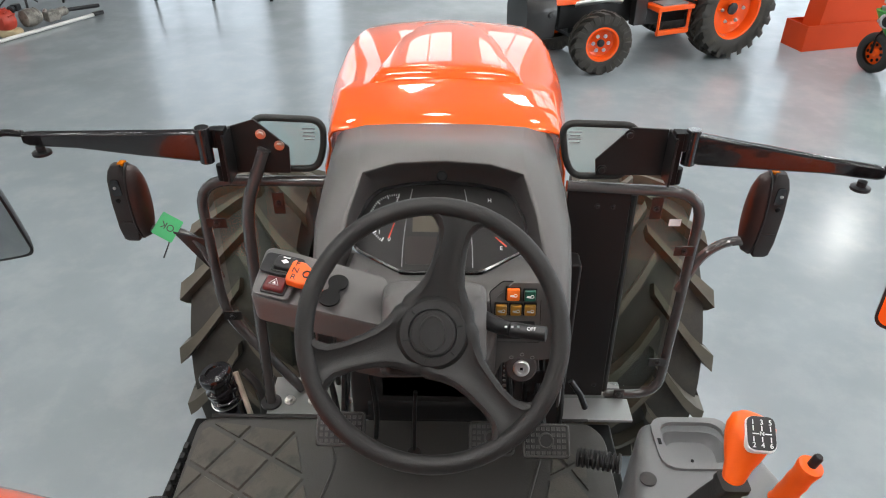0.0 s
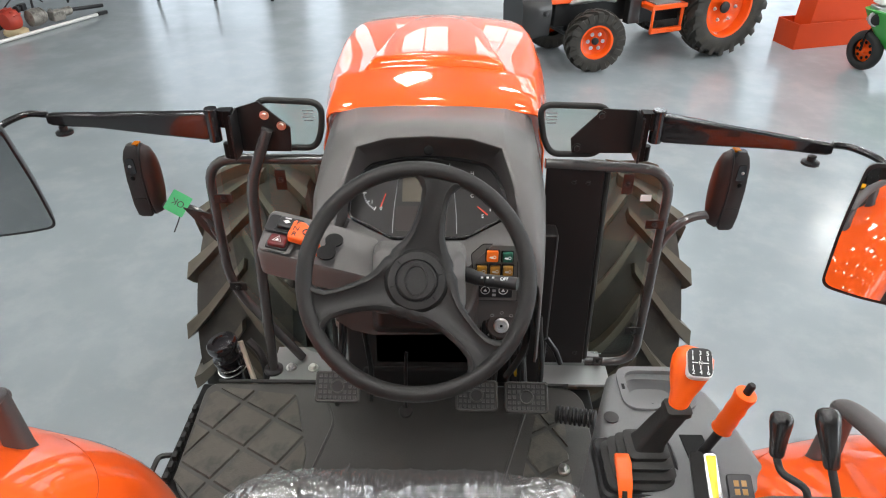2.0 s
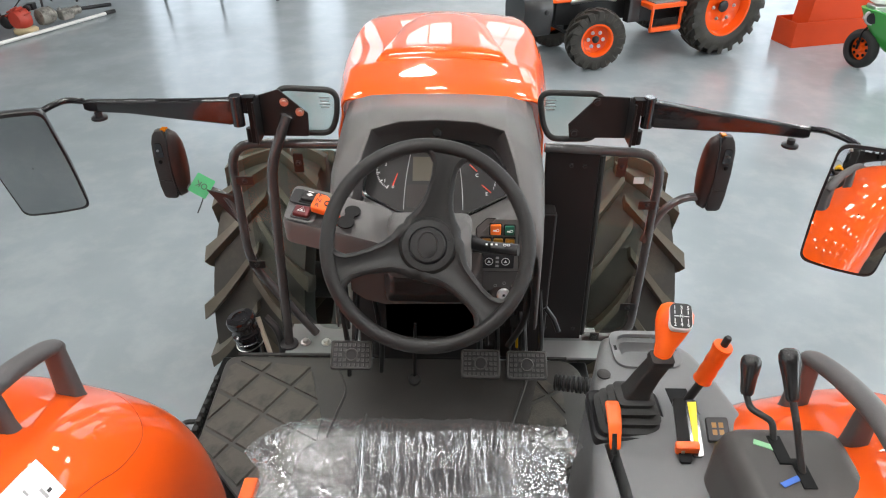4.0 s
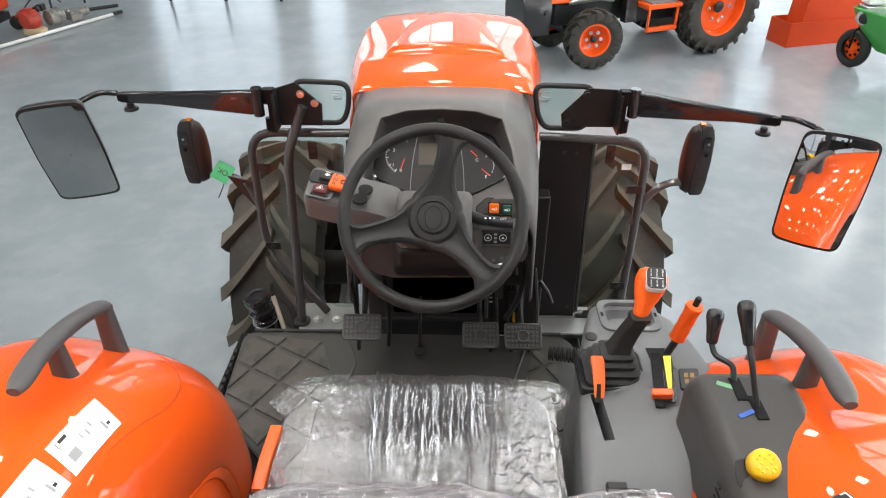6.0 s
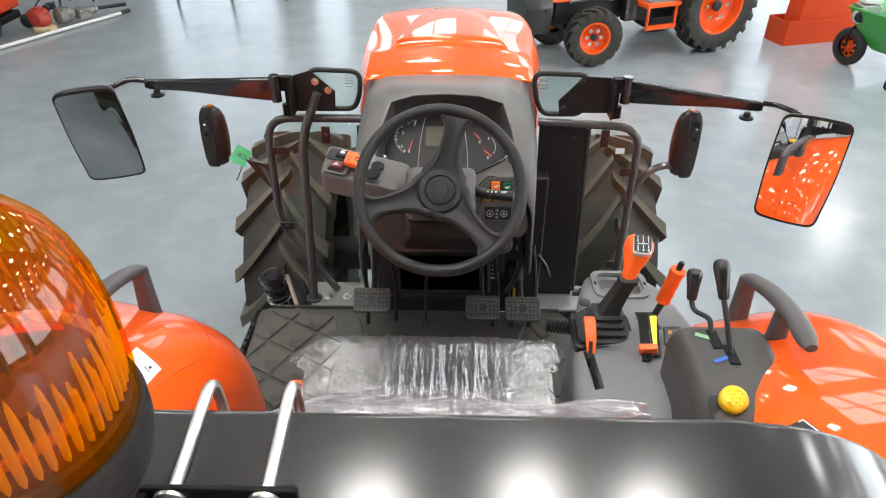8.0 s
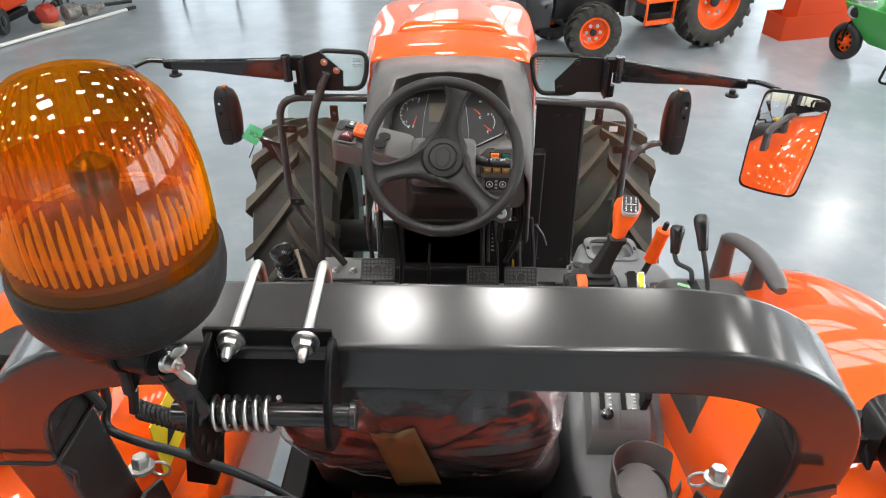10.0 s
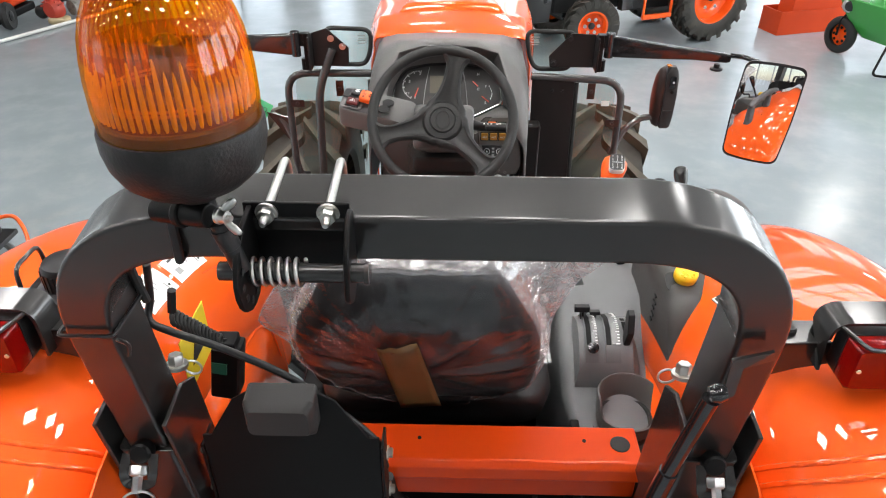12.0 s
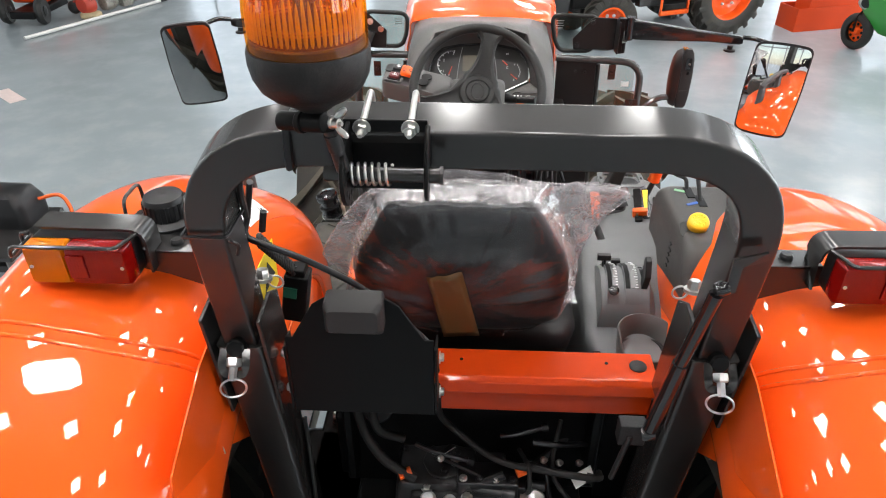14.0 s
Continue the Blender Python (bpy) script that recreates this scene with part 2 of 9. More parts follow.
MAT_RUBBER = surf("floor_mat_rubber", (0.058, 0.056, 0.053), 0.36, var=0.2, scale=6, fine=0.35, fscale=260, stain=(0.075, 0.068, 0.055), stain_scale=5, stain_cut=0.53, stain_amt=0.5, spec=0.35)
PAD_RUBBER = surf("worn_mat_pad", (0.074, 0.068, 0.055), 0.45, var=0.3, scale=16, fine=0.5, fscale=240, stain=(0.028, 0.027, 0.025), stain_scale=11, stain_cut=0.47, stain_amt=0.8)
SEAT_VINYL = surf("black_seat_vinyl", (0.016, 0.015, 0.016), 0.45, var=0.15, scale=8, fine=0.3, fscale=400)
FLOOR = surf("epoxy_floor", (0.276, 0.312, 0.330), 0.205, var=0.20, scale=1.6, fine=0.06, fscale=9, rvar=0.04, spec=0.6, stain=(0.37, 0.395, 0.40), stain_scale=3.2, stain_cut=0.47, stain_amt=0.26)
WHITE_WALL = surf("white_wall_paint", (0.55, 0.56, 0.56), 0.7, var=0.04, scale=1.5)
WHITE_LABEL = surf("white_label", (0.80, 0.80, 0.79), 0.35, var=0.03)
YELLOW = surf("yellow_plastic", (0.85, 0.50, 0.01), 0.37, var=0.06, scale=20)
YELLOW_LABEL = surf("yellow_label", (0.82, 0.62, 0.02), 0.4, var=0.05)
GREEN_PAINT = surf("green_paint", (0.035, 0.30, 0.045), 0.37, var=0.08, scale=5, coat=0.4)
GREEN_TAG = surf("green_card", (0.02, 0.32, 0.10), 0.45, var=0.06)
RED_PAINT = surf("red_orange_paint", (0.56, 0.052, 0.008), 0.42, var=0.1, scale=4, spec=0.22)
ALU = surf("cast_aluminium", (0.55, 0.55, 0.54), 0.35, metal=0.9, var=0.15, scale=25, fine=0.2)
BAR_WHITE = surf("white_print", (0.78, 0.78, 0.78), 0.5, var=0.02)
BAR_BLACK = surf("black_print", (0.012, 0.012, 0.012), 0.5, var=0.05)
SCALE_GREY = surf("grey_scale_strip", (0.20, 0.20, 0.20), 0.35, metal=0.5, var=0.08, scale=30)
BAR_GREY = surf("grey_print", (0.30, 0.30, 0.30), 0.5, var=0.05)
RED_PRINT = surf("red_needle", (0.80, 0.05, 0.012), 0.4, var=0.03)
INSTR = surf("dial_face", (0.013, 0.0115, 0.011), 0.37, var=0.15, scale=10, spec=0.25)
LCD = surf("display_glass", (0.085, 0.073, 0.053), 0.45, spec=0.25, var=0.06, scale=10)
DISPLAY_DARK = surf("dark_lamp_field", (0.020, 0.014, 0.012), 0.3, var=0.2, scale=20, spec=0.3)
DARK_RED = surf("dark_red_button", (0.10, 0.010, 0.012), 0.35, var=0.1)
SW_ORANGE = surf("orange_button", (0.85, 0.16, 0.01), 0.35, var=0.05)
SW_GREEN = surf("green_button", (0.012, 0.10, 0.065), 0.35, var=0.05)
SW_AMBER = surf("amber_button", (0.26, 0.12, 0.008), 0.35, var=0.05)
CARD = surf("brown_parcel_tape", (0.19, 0.10, 0.038), 0.36, rvar=0.05, var=0.12, scale=15, fine=0.1)
# left mirror: shade on the reflected floor is put into the glass colour
DIMMED_MIRROR = surf("dimmed_mirror_glass", (0.36, 0.38, 0.39), 0.015, metal=1.0, var=0.01, rvar=0.005)
MIRROR = surf("mirror_glass", (0.80, 0.80, 0.80), 0.012, metal=1.0, var=0.01, rvar=0.005)
AMBER_SHELL = amber_plastic("amber_shell", (0.98, 0.52, 0.004), (1.0, 0.44, 0.003), 0.05)
AMBER_FLUTE = amber_plastic("amber_flute", (1.0, 0.90, 0.10), (1.0, 0.97, 0.10), 0.60)
AMBER_RIB = amber_plastic("amber_rib", (0.90, 0.66, 0.05), (0.9, 0.5, 0.01), 0.12)
AMBER_WALL = amber_plastic("amber_wall", (0.74, 0.45, 0.01), (0.9, 0.45, 0.004), 0.12)
SCUFFED = surf("scuffed_black_rubber", (0.012, 0.0115, 0.0115), 0.5, var=0.3, scale=18, fine=0.3, fscale=300, stain=(0.040, 0.038, 0.037), stain_scale=14, stain_cut=0.5, stain_amt=0.5, spec=0.25)
AMBER_RING = surf("brown_lamp_socket", (0.045, 0.020, 0.002), 0.3, var=0.3, scale=40)
AMBER_FLAT = lens("amber_lamp_lens", (0.72, 0.20, 0.002), 0.08, 0.35, 1.4, 190)
RED_LENS = lens("red_lamp_lens", (0.30, 0.004, 0.003), 0.08, 0.35, 1.4, 190)
GLASS = thin_glass("tinted_glass", (0.84, 0.89, 0.87), 0.02, 0.022, 0.5)
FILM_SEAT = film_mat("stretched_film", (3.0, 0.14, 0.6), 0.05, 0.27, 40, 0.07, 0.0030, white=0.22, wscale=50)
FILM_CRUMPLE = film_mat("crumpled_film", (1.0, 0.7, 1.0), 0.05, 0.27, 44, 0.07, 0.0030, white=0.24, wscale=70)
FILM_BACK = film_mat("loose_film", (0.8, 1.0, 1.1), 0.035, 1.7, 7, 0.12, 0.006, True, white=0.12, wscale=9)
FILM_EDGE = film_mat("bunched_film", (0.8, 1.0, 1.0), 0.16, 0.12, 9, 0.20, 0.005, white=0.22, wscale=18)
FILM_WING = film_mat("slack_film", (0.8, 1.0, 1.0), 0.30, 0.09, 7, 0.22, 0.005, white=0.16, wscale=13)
LED = glow("led_panel", (1.0, 0.98, 0.95), 49.0)
CEILING = surf("grey_ceiling", (0.085, 0.085, 0.088), 0.8, var=0.08, scale=1.0)
PANE = thin_glass("window_glass", (0.96, 0.97, 0.97))
YARD = surf("pale_concrete", (0.45, 0.45, 0.43), 0.8, var=0.1, scale=0.3)
WIN_FRAME = surf("grey_window_frame", (0.30, 0.31, 0.32), 0.45, var=0.05)
FOIL = surf("grey_handle_rubber", (0.075, 0.070, 0.070), 0.5, var=0.1, scale=12, fine=0.25, fscale=500)

# ---------- mesh tools ----------
WORLD_AT = {}


def V(*a):
    return Vector(a)


class Geo:
    def __init__(self):
        self.v, self.f = [], []

    def add(self, vs, fs):
        k = len(self.v)
        self.v += [tuple(p) for p in vs]
        self.f += [tuple(k + i for i in q) for q in fs]
        return self

    def box(self, c, s, rot=None):
        r = rot if rot is not None else Matrix.Identity(3)
        c = Vector(c)
        vs = [c + r @ Vector((x * s[0] / 2, y * s[1] / 2, z * s[2] / 2)) for x in (-1, 1) for y in (-1, 1) for z in (-1, 1)]
        return self.add(vs, [(0, 1, 3, 2), (4, 6, 7, 5), (0, 4, 5, 1), (2, 3, 7, 6), (0, 2, 6, 4), (1, 5, 7, 3)])

    def loft(self, rings, closed=True, caps=True):
        n, vs, fs = len(rings[0]), [], []
        for r in rings:
            vs += list(r)
        m = n if closed else n - 1
        for i in range(len(rings) - 1):
            for j in range(m):
                a, b = i * n + j, i * n + (j + 1) % n
                fs.append((a, b, b + n, a + n))
        if caps and closed:
            fs.append(tuple(range(n - 1, -1, -1)))
            fs.append(tuple(range((len(rings) - 1) * n, len(rings) * n)))
        return self.add(vs, fs)

    def cyl(self, p0, p1, r0, r1=None, n=20):
        r1 = r0 if r1 is None else r1
        return self.tube([p0, p1], [r0, r1], n)

    def tube(self, path, r, n=12, closed=False):
        path = [Vector(p) for p in path]
        rs = r if isinstance(r, (list, tuple)) else [r] * len(path)
        rings, nrm = [], None
        k = len(path)
        for i, p in enumerate(path):
            if closed:
                t = path[(i + 1) % k] - path[i - 1]
            else:
                t = path[min(i + 1, k - 1)] - path[max(i - 1, 0)]
            t.normalize()
            if nrm is None:
                nrm = t.orthogonal().normalized()
            nrm = (nrm - t * nrm.dot(t)).normalized()
            bi = t.cross(nrm)
            rings.append([p + rs[i] * (nrm * math.cos(a) + bi * math.sin(a)) for a in [2 * math.pi * j / n for j in range(n)]])
        if closed:
            rings.append(rings[0])
        return self.loft(rings, True, not closed)

    def sweep(self, path, prof, up, closed=False):
        """A profile (side, up) carried along a path."""
        path = [Vector(p) for p in path]
        k, rings = len(path), []
        for i, p in enumerate(path):
            t = (path[min(i + 1, k - 1)] - path[max(i - 1, 0)]).normalized()
            s = t.cross(Vector(up)).normalized()
            u = s.cross(t)
            rings.append([p + s * a + u * b for a, b in prof])
        return self.loft(rings)

    def lathe(self, prof, at, axis=(0, 0, 1), n=32, caps=True):
        ax = Vector(axis).normalized()
        e1 = ax.orthogonal().normalized()
        e2 = ax.cross(e1)
        at = Vector(at)
        rings = [[at + ax * h + r * (e1 * math.cos(a) + e2 * math.sin(a)) for a in [2 * math.pi * j / n for j in range(n)]] for r, h in prof]
        return self.loft(rings, True, caps)

    def prism(self, pts, d):
        d = Vector(d)
        a = [Vector(p) for p in pts]
        return self.loft([a, [p + d for p in a]])

    def grid(self, rows):
        return self.loft(rows, False, False)

    def weld(self):
        """Join points that lie in one place."""
        seen, vs, to = {}, [], []
        for p in self.v:
            k = tuple(round(c, 5) for c in p)
            if k not in seen:
                seen[k] = len(vs)
                vs.append(p)
            to.append(seen[k])
        self.v, self.f = vs, [tuple(to[i] for i in q) for q in self.f]
        return self

    def move(self, m):
        self.v = [tuple(m @ Vector(p)) for p in self.v]
        return self


def rounded(pts, r, n=5, closed=True):
    """A polygon or path with its corners rounded; points of any dimension, r one radius or one for each."""
    pts = [Vector(p) for p in pts]
    out, k = [], len(pts)
    for i, p in enumerate(pts):
        if not closed and i in (0, k - 1):
            out.append(p.copy())
            continue
        a, b = pts[i - 1] - p, pts[(i + 1) % k] - p
        rr = r[i] if isinstance(r, (list, tuple)) else r
        d = min(rr, a.length * 0.49, b.length * 0.49)
        p0, p1 = p + a.normalized() * d, p + b.normalized() * d
        for j in range(n + 1):
            t = j / n
            out.append(p0 * (1 - t) ** 2 + p * 2 * t * (1 - t) + p1 * t * t)
    return out


def spline(pts, n=6):
    """A smooth path through the points."""
    p = [Vector(q) for q in pts]
    p = [p[0] * 2 - p[1]] + p + [p[-1] * 2 - p[-2]]
    out = []
    for i in range(1, len(p) - 2):
        for j in range(n):
            t = j / n
            out.append(0.5 * (2 * p[i] + (p[i + 1] - p[i - 1]) * t + (2 * p[i - 1] - 5 * p[i] + 4 * p[i + 1] - p[i + 2]) * t * t
                              + (3 * p[i] - p[i - 1] - 3 * p[i + 1] + p[i + 2]) * t ** 3))
    out.append(p[-2])
    return out


def thing(name, at, label, category, group="", kind=""):
    ob = new(name)
    ob.location = at
    ob.empty_display_size = 0.1
    WORLD_AT[ob] = Vector(at)
    return tagged(ob, label, category, group, kind)


def mesh_object(name, g, material, bevel=0.0, smooth=35, solid=0.0, sub=0, seg=2, flat=False):
    vs = [Vector(p) for p in g.v]
    lo = Vector([min(p[i] for p in vs) for i in range(3)])
    hi = Vector([max(p[i] for p in vs) for i in range(3)])
    at = (lo + hi) / 2
    me = bpy.data.meshes.new(name)
    me.from_pydata([tuple(p - at) for p in vs], [], g.f)
    bm = bmesh.new()
    bm.from_mesh(me)
    bmesh.ops.recalc_face_normals(bm, faces=bm.faces)
    bm.to_mesh(me)
    bm.free()
    me.materials.append(material)
    me.polygons.foreach_set("use_smooth", [True] * len(me.polygons))
    me.set_sharp_from_angle(angle=radians(smooth))
    ob = new(name, me)
    if solid:
        md = ob.modifiers.new("thickness", "SOLIDIFY")
        md.thickness = solid
        md.offset = 0
    if sub:
        md = ob.modifiers.new("soften", "SUBSURF")
        md.levels = md.render_levels = sub
    if bevel:
        md = ob.modifiers.new("edges", "BEVEL")
        md.width = bevel
        md.segments = seg
        md.limit_method = "ANGLE"
        md.angle_limit = radians(32)
        md.harden_normals = True
    if flat:
        md = ob.modifiers.new("normals", "WEIGHTED_NORMAL")
        md.weight = 100
        md.keep_sharp = True
    return ob, at


def part(name, g, material, parent, label="", **kw):
    ob, at = mesh_object(name, g, material, **kw)
    ob.parent = parent
    ob.location = at - WORLD_AT[parent]
    WORLD_AT[ob] = at
    if label:
        ob["label"] = label
    return ob


def single(name, g, material, label, category, group="", kind="", **kw):
    ob, at = mesh_object(name, g, material, **kw)
    ob.location = at
    WORLD_AT[ob] = at
    return tagged(ob, label, category, group, kind)


def lettering(name, text, size, m, material, parent, label=""):
    """Raised writing; m puts its middle and turns its face (+z) and up (+y)."""
    cu = bpy.data.curves.new(name, "FONT")
    cu.body, cu.size, cu.extrude = text, size, 0.0003
    cu.align_x, cu.align_y = "CENTER", "CENTER"
    ob = bpy.data.objects.new(name, cu)
    scene.collection.objects.link(ob)
    bpy.context.view_layer.update()
    me = bpy.data.meshes.new_from_object(ob.evaluated_get(bpy.context.evaluated_depsgraph_get()))
    bpy.data.objects.remove(ob)
    me.materials.clear()
    me.materials.append(material)
    me.name = name
    o = new(name, me)
    o.parent = parent
    o.matrix_basis = Matrix.Translation(-WORLD_AT[parent]) @ m
    WORLD_AT[o] = m.translation.copy()
    if label:
        o["label"] = label
    return o


def facing(at, normal, up):
    """A pose whose z is the normal and whose y is as near up as can be."""
    z = Vector(normal).normalized()
    x = Vector(up).cross(z).normalized()
    y = z.cross(x)
    m = Matrix((x, y, z)).transposed().to_4x4()
    m.translation = Vector(at)
    return m


def on_plane(m, pts, h=0.0):
    return [m @ Vector((p[0], p[1], h)) for p in pts]


def plate(g, m, pts, t):
    """A flat polygon (in the plane of m) of thickness t, standing proud."""
    return g.prism(on_plane(m, pts), m.to_3x3() @ Vector((0, 0, t)))


def rect(w, h, cx=0, cy=0):
    return [(cx - w / 2, cy - h / 2), (cx + w / 2, cy - h / 2), (cx + w / 2, cy + h / 2), (cx - w / 2, cy + h / 2)]


def rrect(w, h, r, cx=0, cy=0, n=4):
    return [(p.x, p.y) for p in rounded(rect(w, h, cx, cy), r, n)]


def disc(r, cx=0, cy=0, n=24):
    return [(cx + r * math.cos(2 * math.pi * i / n), cy + r * math.sin(2 * math.pi * i / n)) for i in range(n)]


def bolt(g, at, axis, r=0.008, h=0.006, washer=True):
    if washer:
        g.lathe([(r * 1.5, 0), (r * 1.5, h * 0.3)], at, axis, 14)
    g.lathe([(r, h * 0.25), (r, h), (r * 0.8, h * 1.15)], at, axis, 6)
    return g


XC = -0.025


def mx(p):
    return Vector((2 * XC - p[0], p[1], p[2]))


def cut(ob, cutters):
    """Take the given closed shapes away from a part."""
    mods = []
    for g in cutters:
        o, at = mesh_object("cutter", g, BLACK_MATT)
        o.location = at
        mods.append(o)
        md = ob.modifiers.new("cut", "BOOLEAN")
        md.operation, md.solver, md.object = "DIFFERENCE", "EXACT", o
    bpy.context.view_layer.update()
    me = bpy.data.meshes.new_from_object(ob.evaluated_get(bpy.context.evaluated_depsgraph_get()))
    ob.modifiers.clear()
    ob.data = me
    me.set_sharp_from_angle(angle=radians(40))
    for o in mods:
        bpy.data.objects.remove(o)


def surface_of(ob):
    bpy.context.view_layer.update()
    dg = bpy.context.evaluated_depsgraph_get()
    return BVHTree.FromObject(ob, dg), ob.matrix_world.copy()


def drop_on(srf, x, y, lift=0.0):
    """The point of a surface straight below (x, y), lifted along its normal."""
    tree, m = srf
    inv = m.inverted()
    hit, nrm, _, _ = tree.ray_cast(inv @ V(x, y, 3.0), inv.to_3x3() @ V(0, 0, -1))
    if hit is None:
        return V(x, y, 1.7)
    nrm = m.to_3x3() @ nrm
    if nrm.z < 0:
        nrm = -nrm
    return m @ hit + nrm * lift

# ---------- the showroom ----------
X0, X1, Y0, Y1, H = -11.0, 11.5, -9.0, 16.0, 5.4
single("floor", Geo().box((0.25, 3.5, -0.1), (X1 - X0, Y1 - Y0, 0.2)), FLOOR, "glossy blue-grey epoxy showroom floor with soft reflections", "floor", kind="structure")


def wall_with_openings(name, axis, at, a0, a1, openings, outward):
    """A wall along x or y with rectangular openings (a, b, low, high), as butted blocks."""
    g = Geo()
    t = 0.25

    def block(p, q, z0, z1):
        if q - p < 1e-3 or z1 - z0 < 1e-3:
            return
        c, s = (p + q) / 2, q - p
        o = at + outward * t / 2
        g.box((c, o, (z0 + z1) / 2) if axis == "x" else (o, c, (z0 + z1) / 2), (s, t, z1 - z0) if axis == "x" else (t, s, z1 - z0))
    x = a0
    for p, q, z0, z1 in openings:
        block(x, p, 0, H)
        block(p, q, 0, z0)
        block(p, q, z1, H)
        x = q
    block(x, a1, 0, H)
    return single(name, g, WHITE_WALL, "plain white painted showroom wall", "wall", kind="structure")


FAR = [(-7.2, -4.2, 0.05, 4.9), (-3.4, -2.5, 0.05, 4.9), (-1.6, 0.1, 2.2, 4.9), (1.0, 2.8, 2.2, 4.9), (6.9, 8.4, 0.05, 4.9), (9.0, 11.2, 2.0, 4.9)]
RIGHT = [(-6.0, -2.5, 0.9, 4.9), (-1.0, 2.5, 0.9, 4.9), (4.0, 7.5, 0.9, 4.9), (9.0, 14.5, 0.9, 4.9)]
LEFT = [(-5.0, -1.5, 0.9, 4.0), (0.5, 4.0, 0.9, 4.0), (6.0, 9.5, 0.9, 4.0)]
wall_with_openings("wall_north", "x", Y1, X0, X1, FAR, 1)
wall_with_openings("wall_south", "x", Y0, X0, X1, [(-6, -2, 0.9, 4.0), (-0.5, 3.5, 0.9, 4.0), (5, 9, 0.9, 4.0)], -1)
wall_with_openings("wall_east", "y", X1, Y0 - 0.25, Y1 + 0.25, RIGHT, 1)
wall_with_openings("wall_west", "y", X0, Y0 - 0.25, Y1 + 0.25, LEFT, -1)
RX0, RX1, ROOF = 2.2, 4.7, [(5.5, 8.2), (9.4, 13.0)]
g = Geo().box(((X0 - 0.25 + RX0) / 2, 3.5, H + 0.1), (RX0 - X0 + 0.25, Y1 - Y0 + 0.5, 0.2))
g.box(((X1 + 0.25 + RX1) / 2, 3.5, H + 0.1), (X1 + 0.25 - RX1, Y1 - Y0 + 0.5, 0.2))
y = Y0 - 0.25
for p, q in ROOF + [(Y1 + 0.25, 0)]:
    g.box(((RX0 + RX1) / 2, (y + p) / 2, H + 0.1), (RX1 - RX0, p - y, 0.2))
    y = q
single("ceiling", g, CEILING, "plain light grey showroom ceiling", "ceiling", kind="structure")
single("ground", Geo().box((0, 0, -0.35), (600, 600, 0.1)), YARD, "pale concrete yard outside the windows", "ground", kind="structure")


DAYLIGHT = 12.5
ROOF_GAIN = 1.5


def window(name, axis, at, op, outward):
    p, q, z0, z1 = op
    w = thing(name, (((p + q) / 2, at, z0) if axis == "x" else (at, (p + q) / 2, z0)), "grey metal framed showroom window with clear glass", "window", kind="structure")
    g = Geo()
    o = at + outward * 0.12

    def bar(a, b, u, v, dd=0.06):
        c = ((a + b) / 2, o, (u + v) / 2) if axis == "x" else (o, (a + b) / 2, (u + v) / 2)
        g.box(c, (b - a, dd, v - u) if axis == "x" else (dd, b - a, v - u))
    bar(p, p + 0.06, z0, z1)
    bar(q - 0.06, q, z0, z1)
    bar(p + 0.06, q - 0.06, z0, z0 + 0.06)
    bar(p + 0.06, q - 0.06, z1 - 0.06, z1)
    n = max(1, round((q - p) / 1.0))
    for i in range(1, n):
        c = p + (q - p) * i / n
        bar(c - 0.025, c + 0.025, z0 + 0.06, z1 - 0.06, 0.05)
    zc = z0 + (z1 - z0) * 0.62
    bar(p + 0.06, q - 0.06, zc - 0.025, zc + 0.025, 0.04)
    part("window_frame", g, WIN_FRAME, w)
    gp = Geo()
    c = ((p + q) / 2, o + 0.03 * outward, (z0 + z1) / 2) if axis == "x" else (o + 0.03 * outward, (p + q) / 2, (z0 + z1) / 2)
    gp.box(c, (q - p - 0.1, 0.008, z1 - z0 - 0.1) if axis == "x" else (0.008, q - p - 0.1, z1 - z0 - 0.1))
    pn = part("pane", gp, PANE, w)
    pn.visible_shadow = False
    lamp = new("window_daylight", bpy.data.lights.new("window_daylight", "AREA"))
    lamp.data.shape = "RECTANGLE"
    lamp.data.size, lamp.data.size_y = q - p - 0.1, z1 - z0 - 0.1
    lamp.data.energy = DAYLIGHT * (q - p) * (z1 - z0) * {Y1: 0.47, Y0: 0.05, X0: 0.60, X1: 2.0}[at]
    lamp.data.color = (0.93, 0.97, 1.0)
    eye = Vector(c) + (Vector((0, outward, 0)) if axis == "x" else Vector((outward, 0, 0))) * 0.05
    lamp.matrix_world = look(eye, eye - (Vector((0, outward, 0)) if axis == "x" else Vector((outward, 0, 0))))



k = 0
for ax, at, ops, outw in (("x", Y1, FAR, 1), ("y", X1, RIGHT, 1), ("y", X0, LEFT, -1), ("x", Y0, [(-6, -2, 0.9, 4.0), (-0.5, 3.5, 0.9, 4.0), (5, 9, 0.9, 4.0)], -1)):
    for op in ops:
        k += 1
        window("window_%d" % k, ax, at, op, outw)

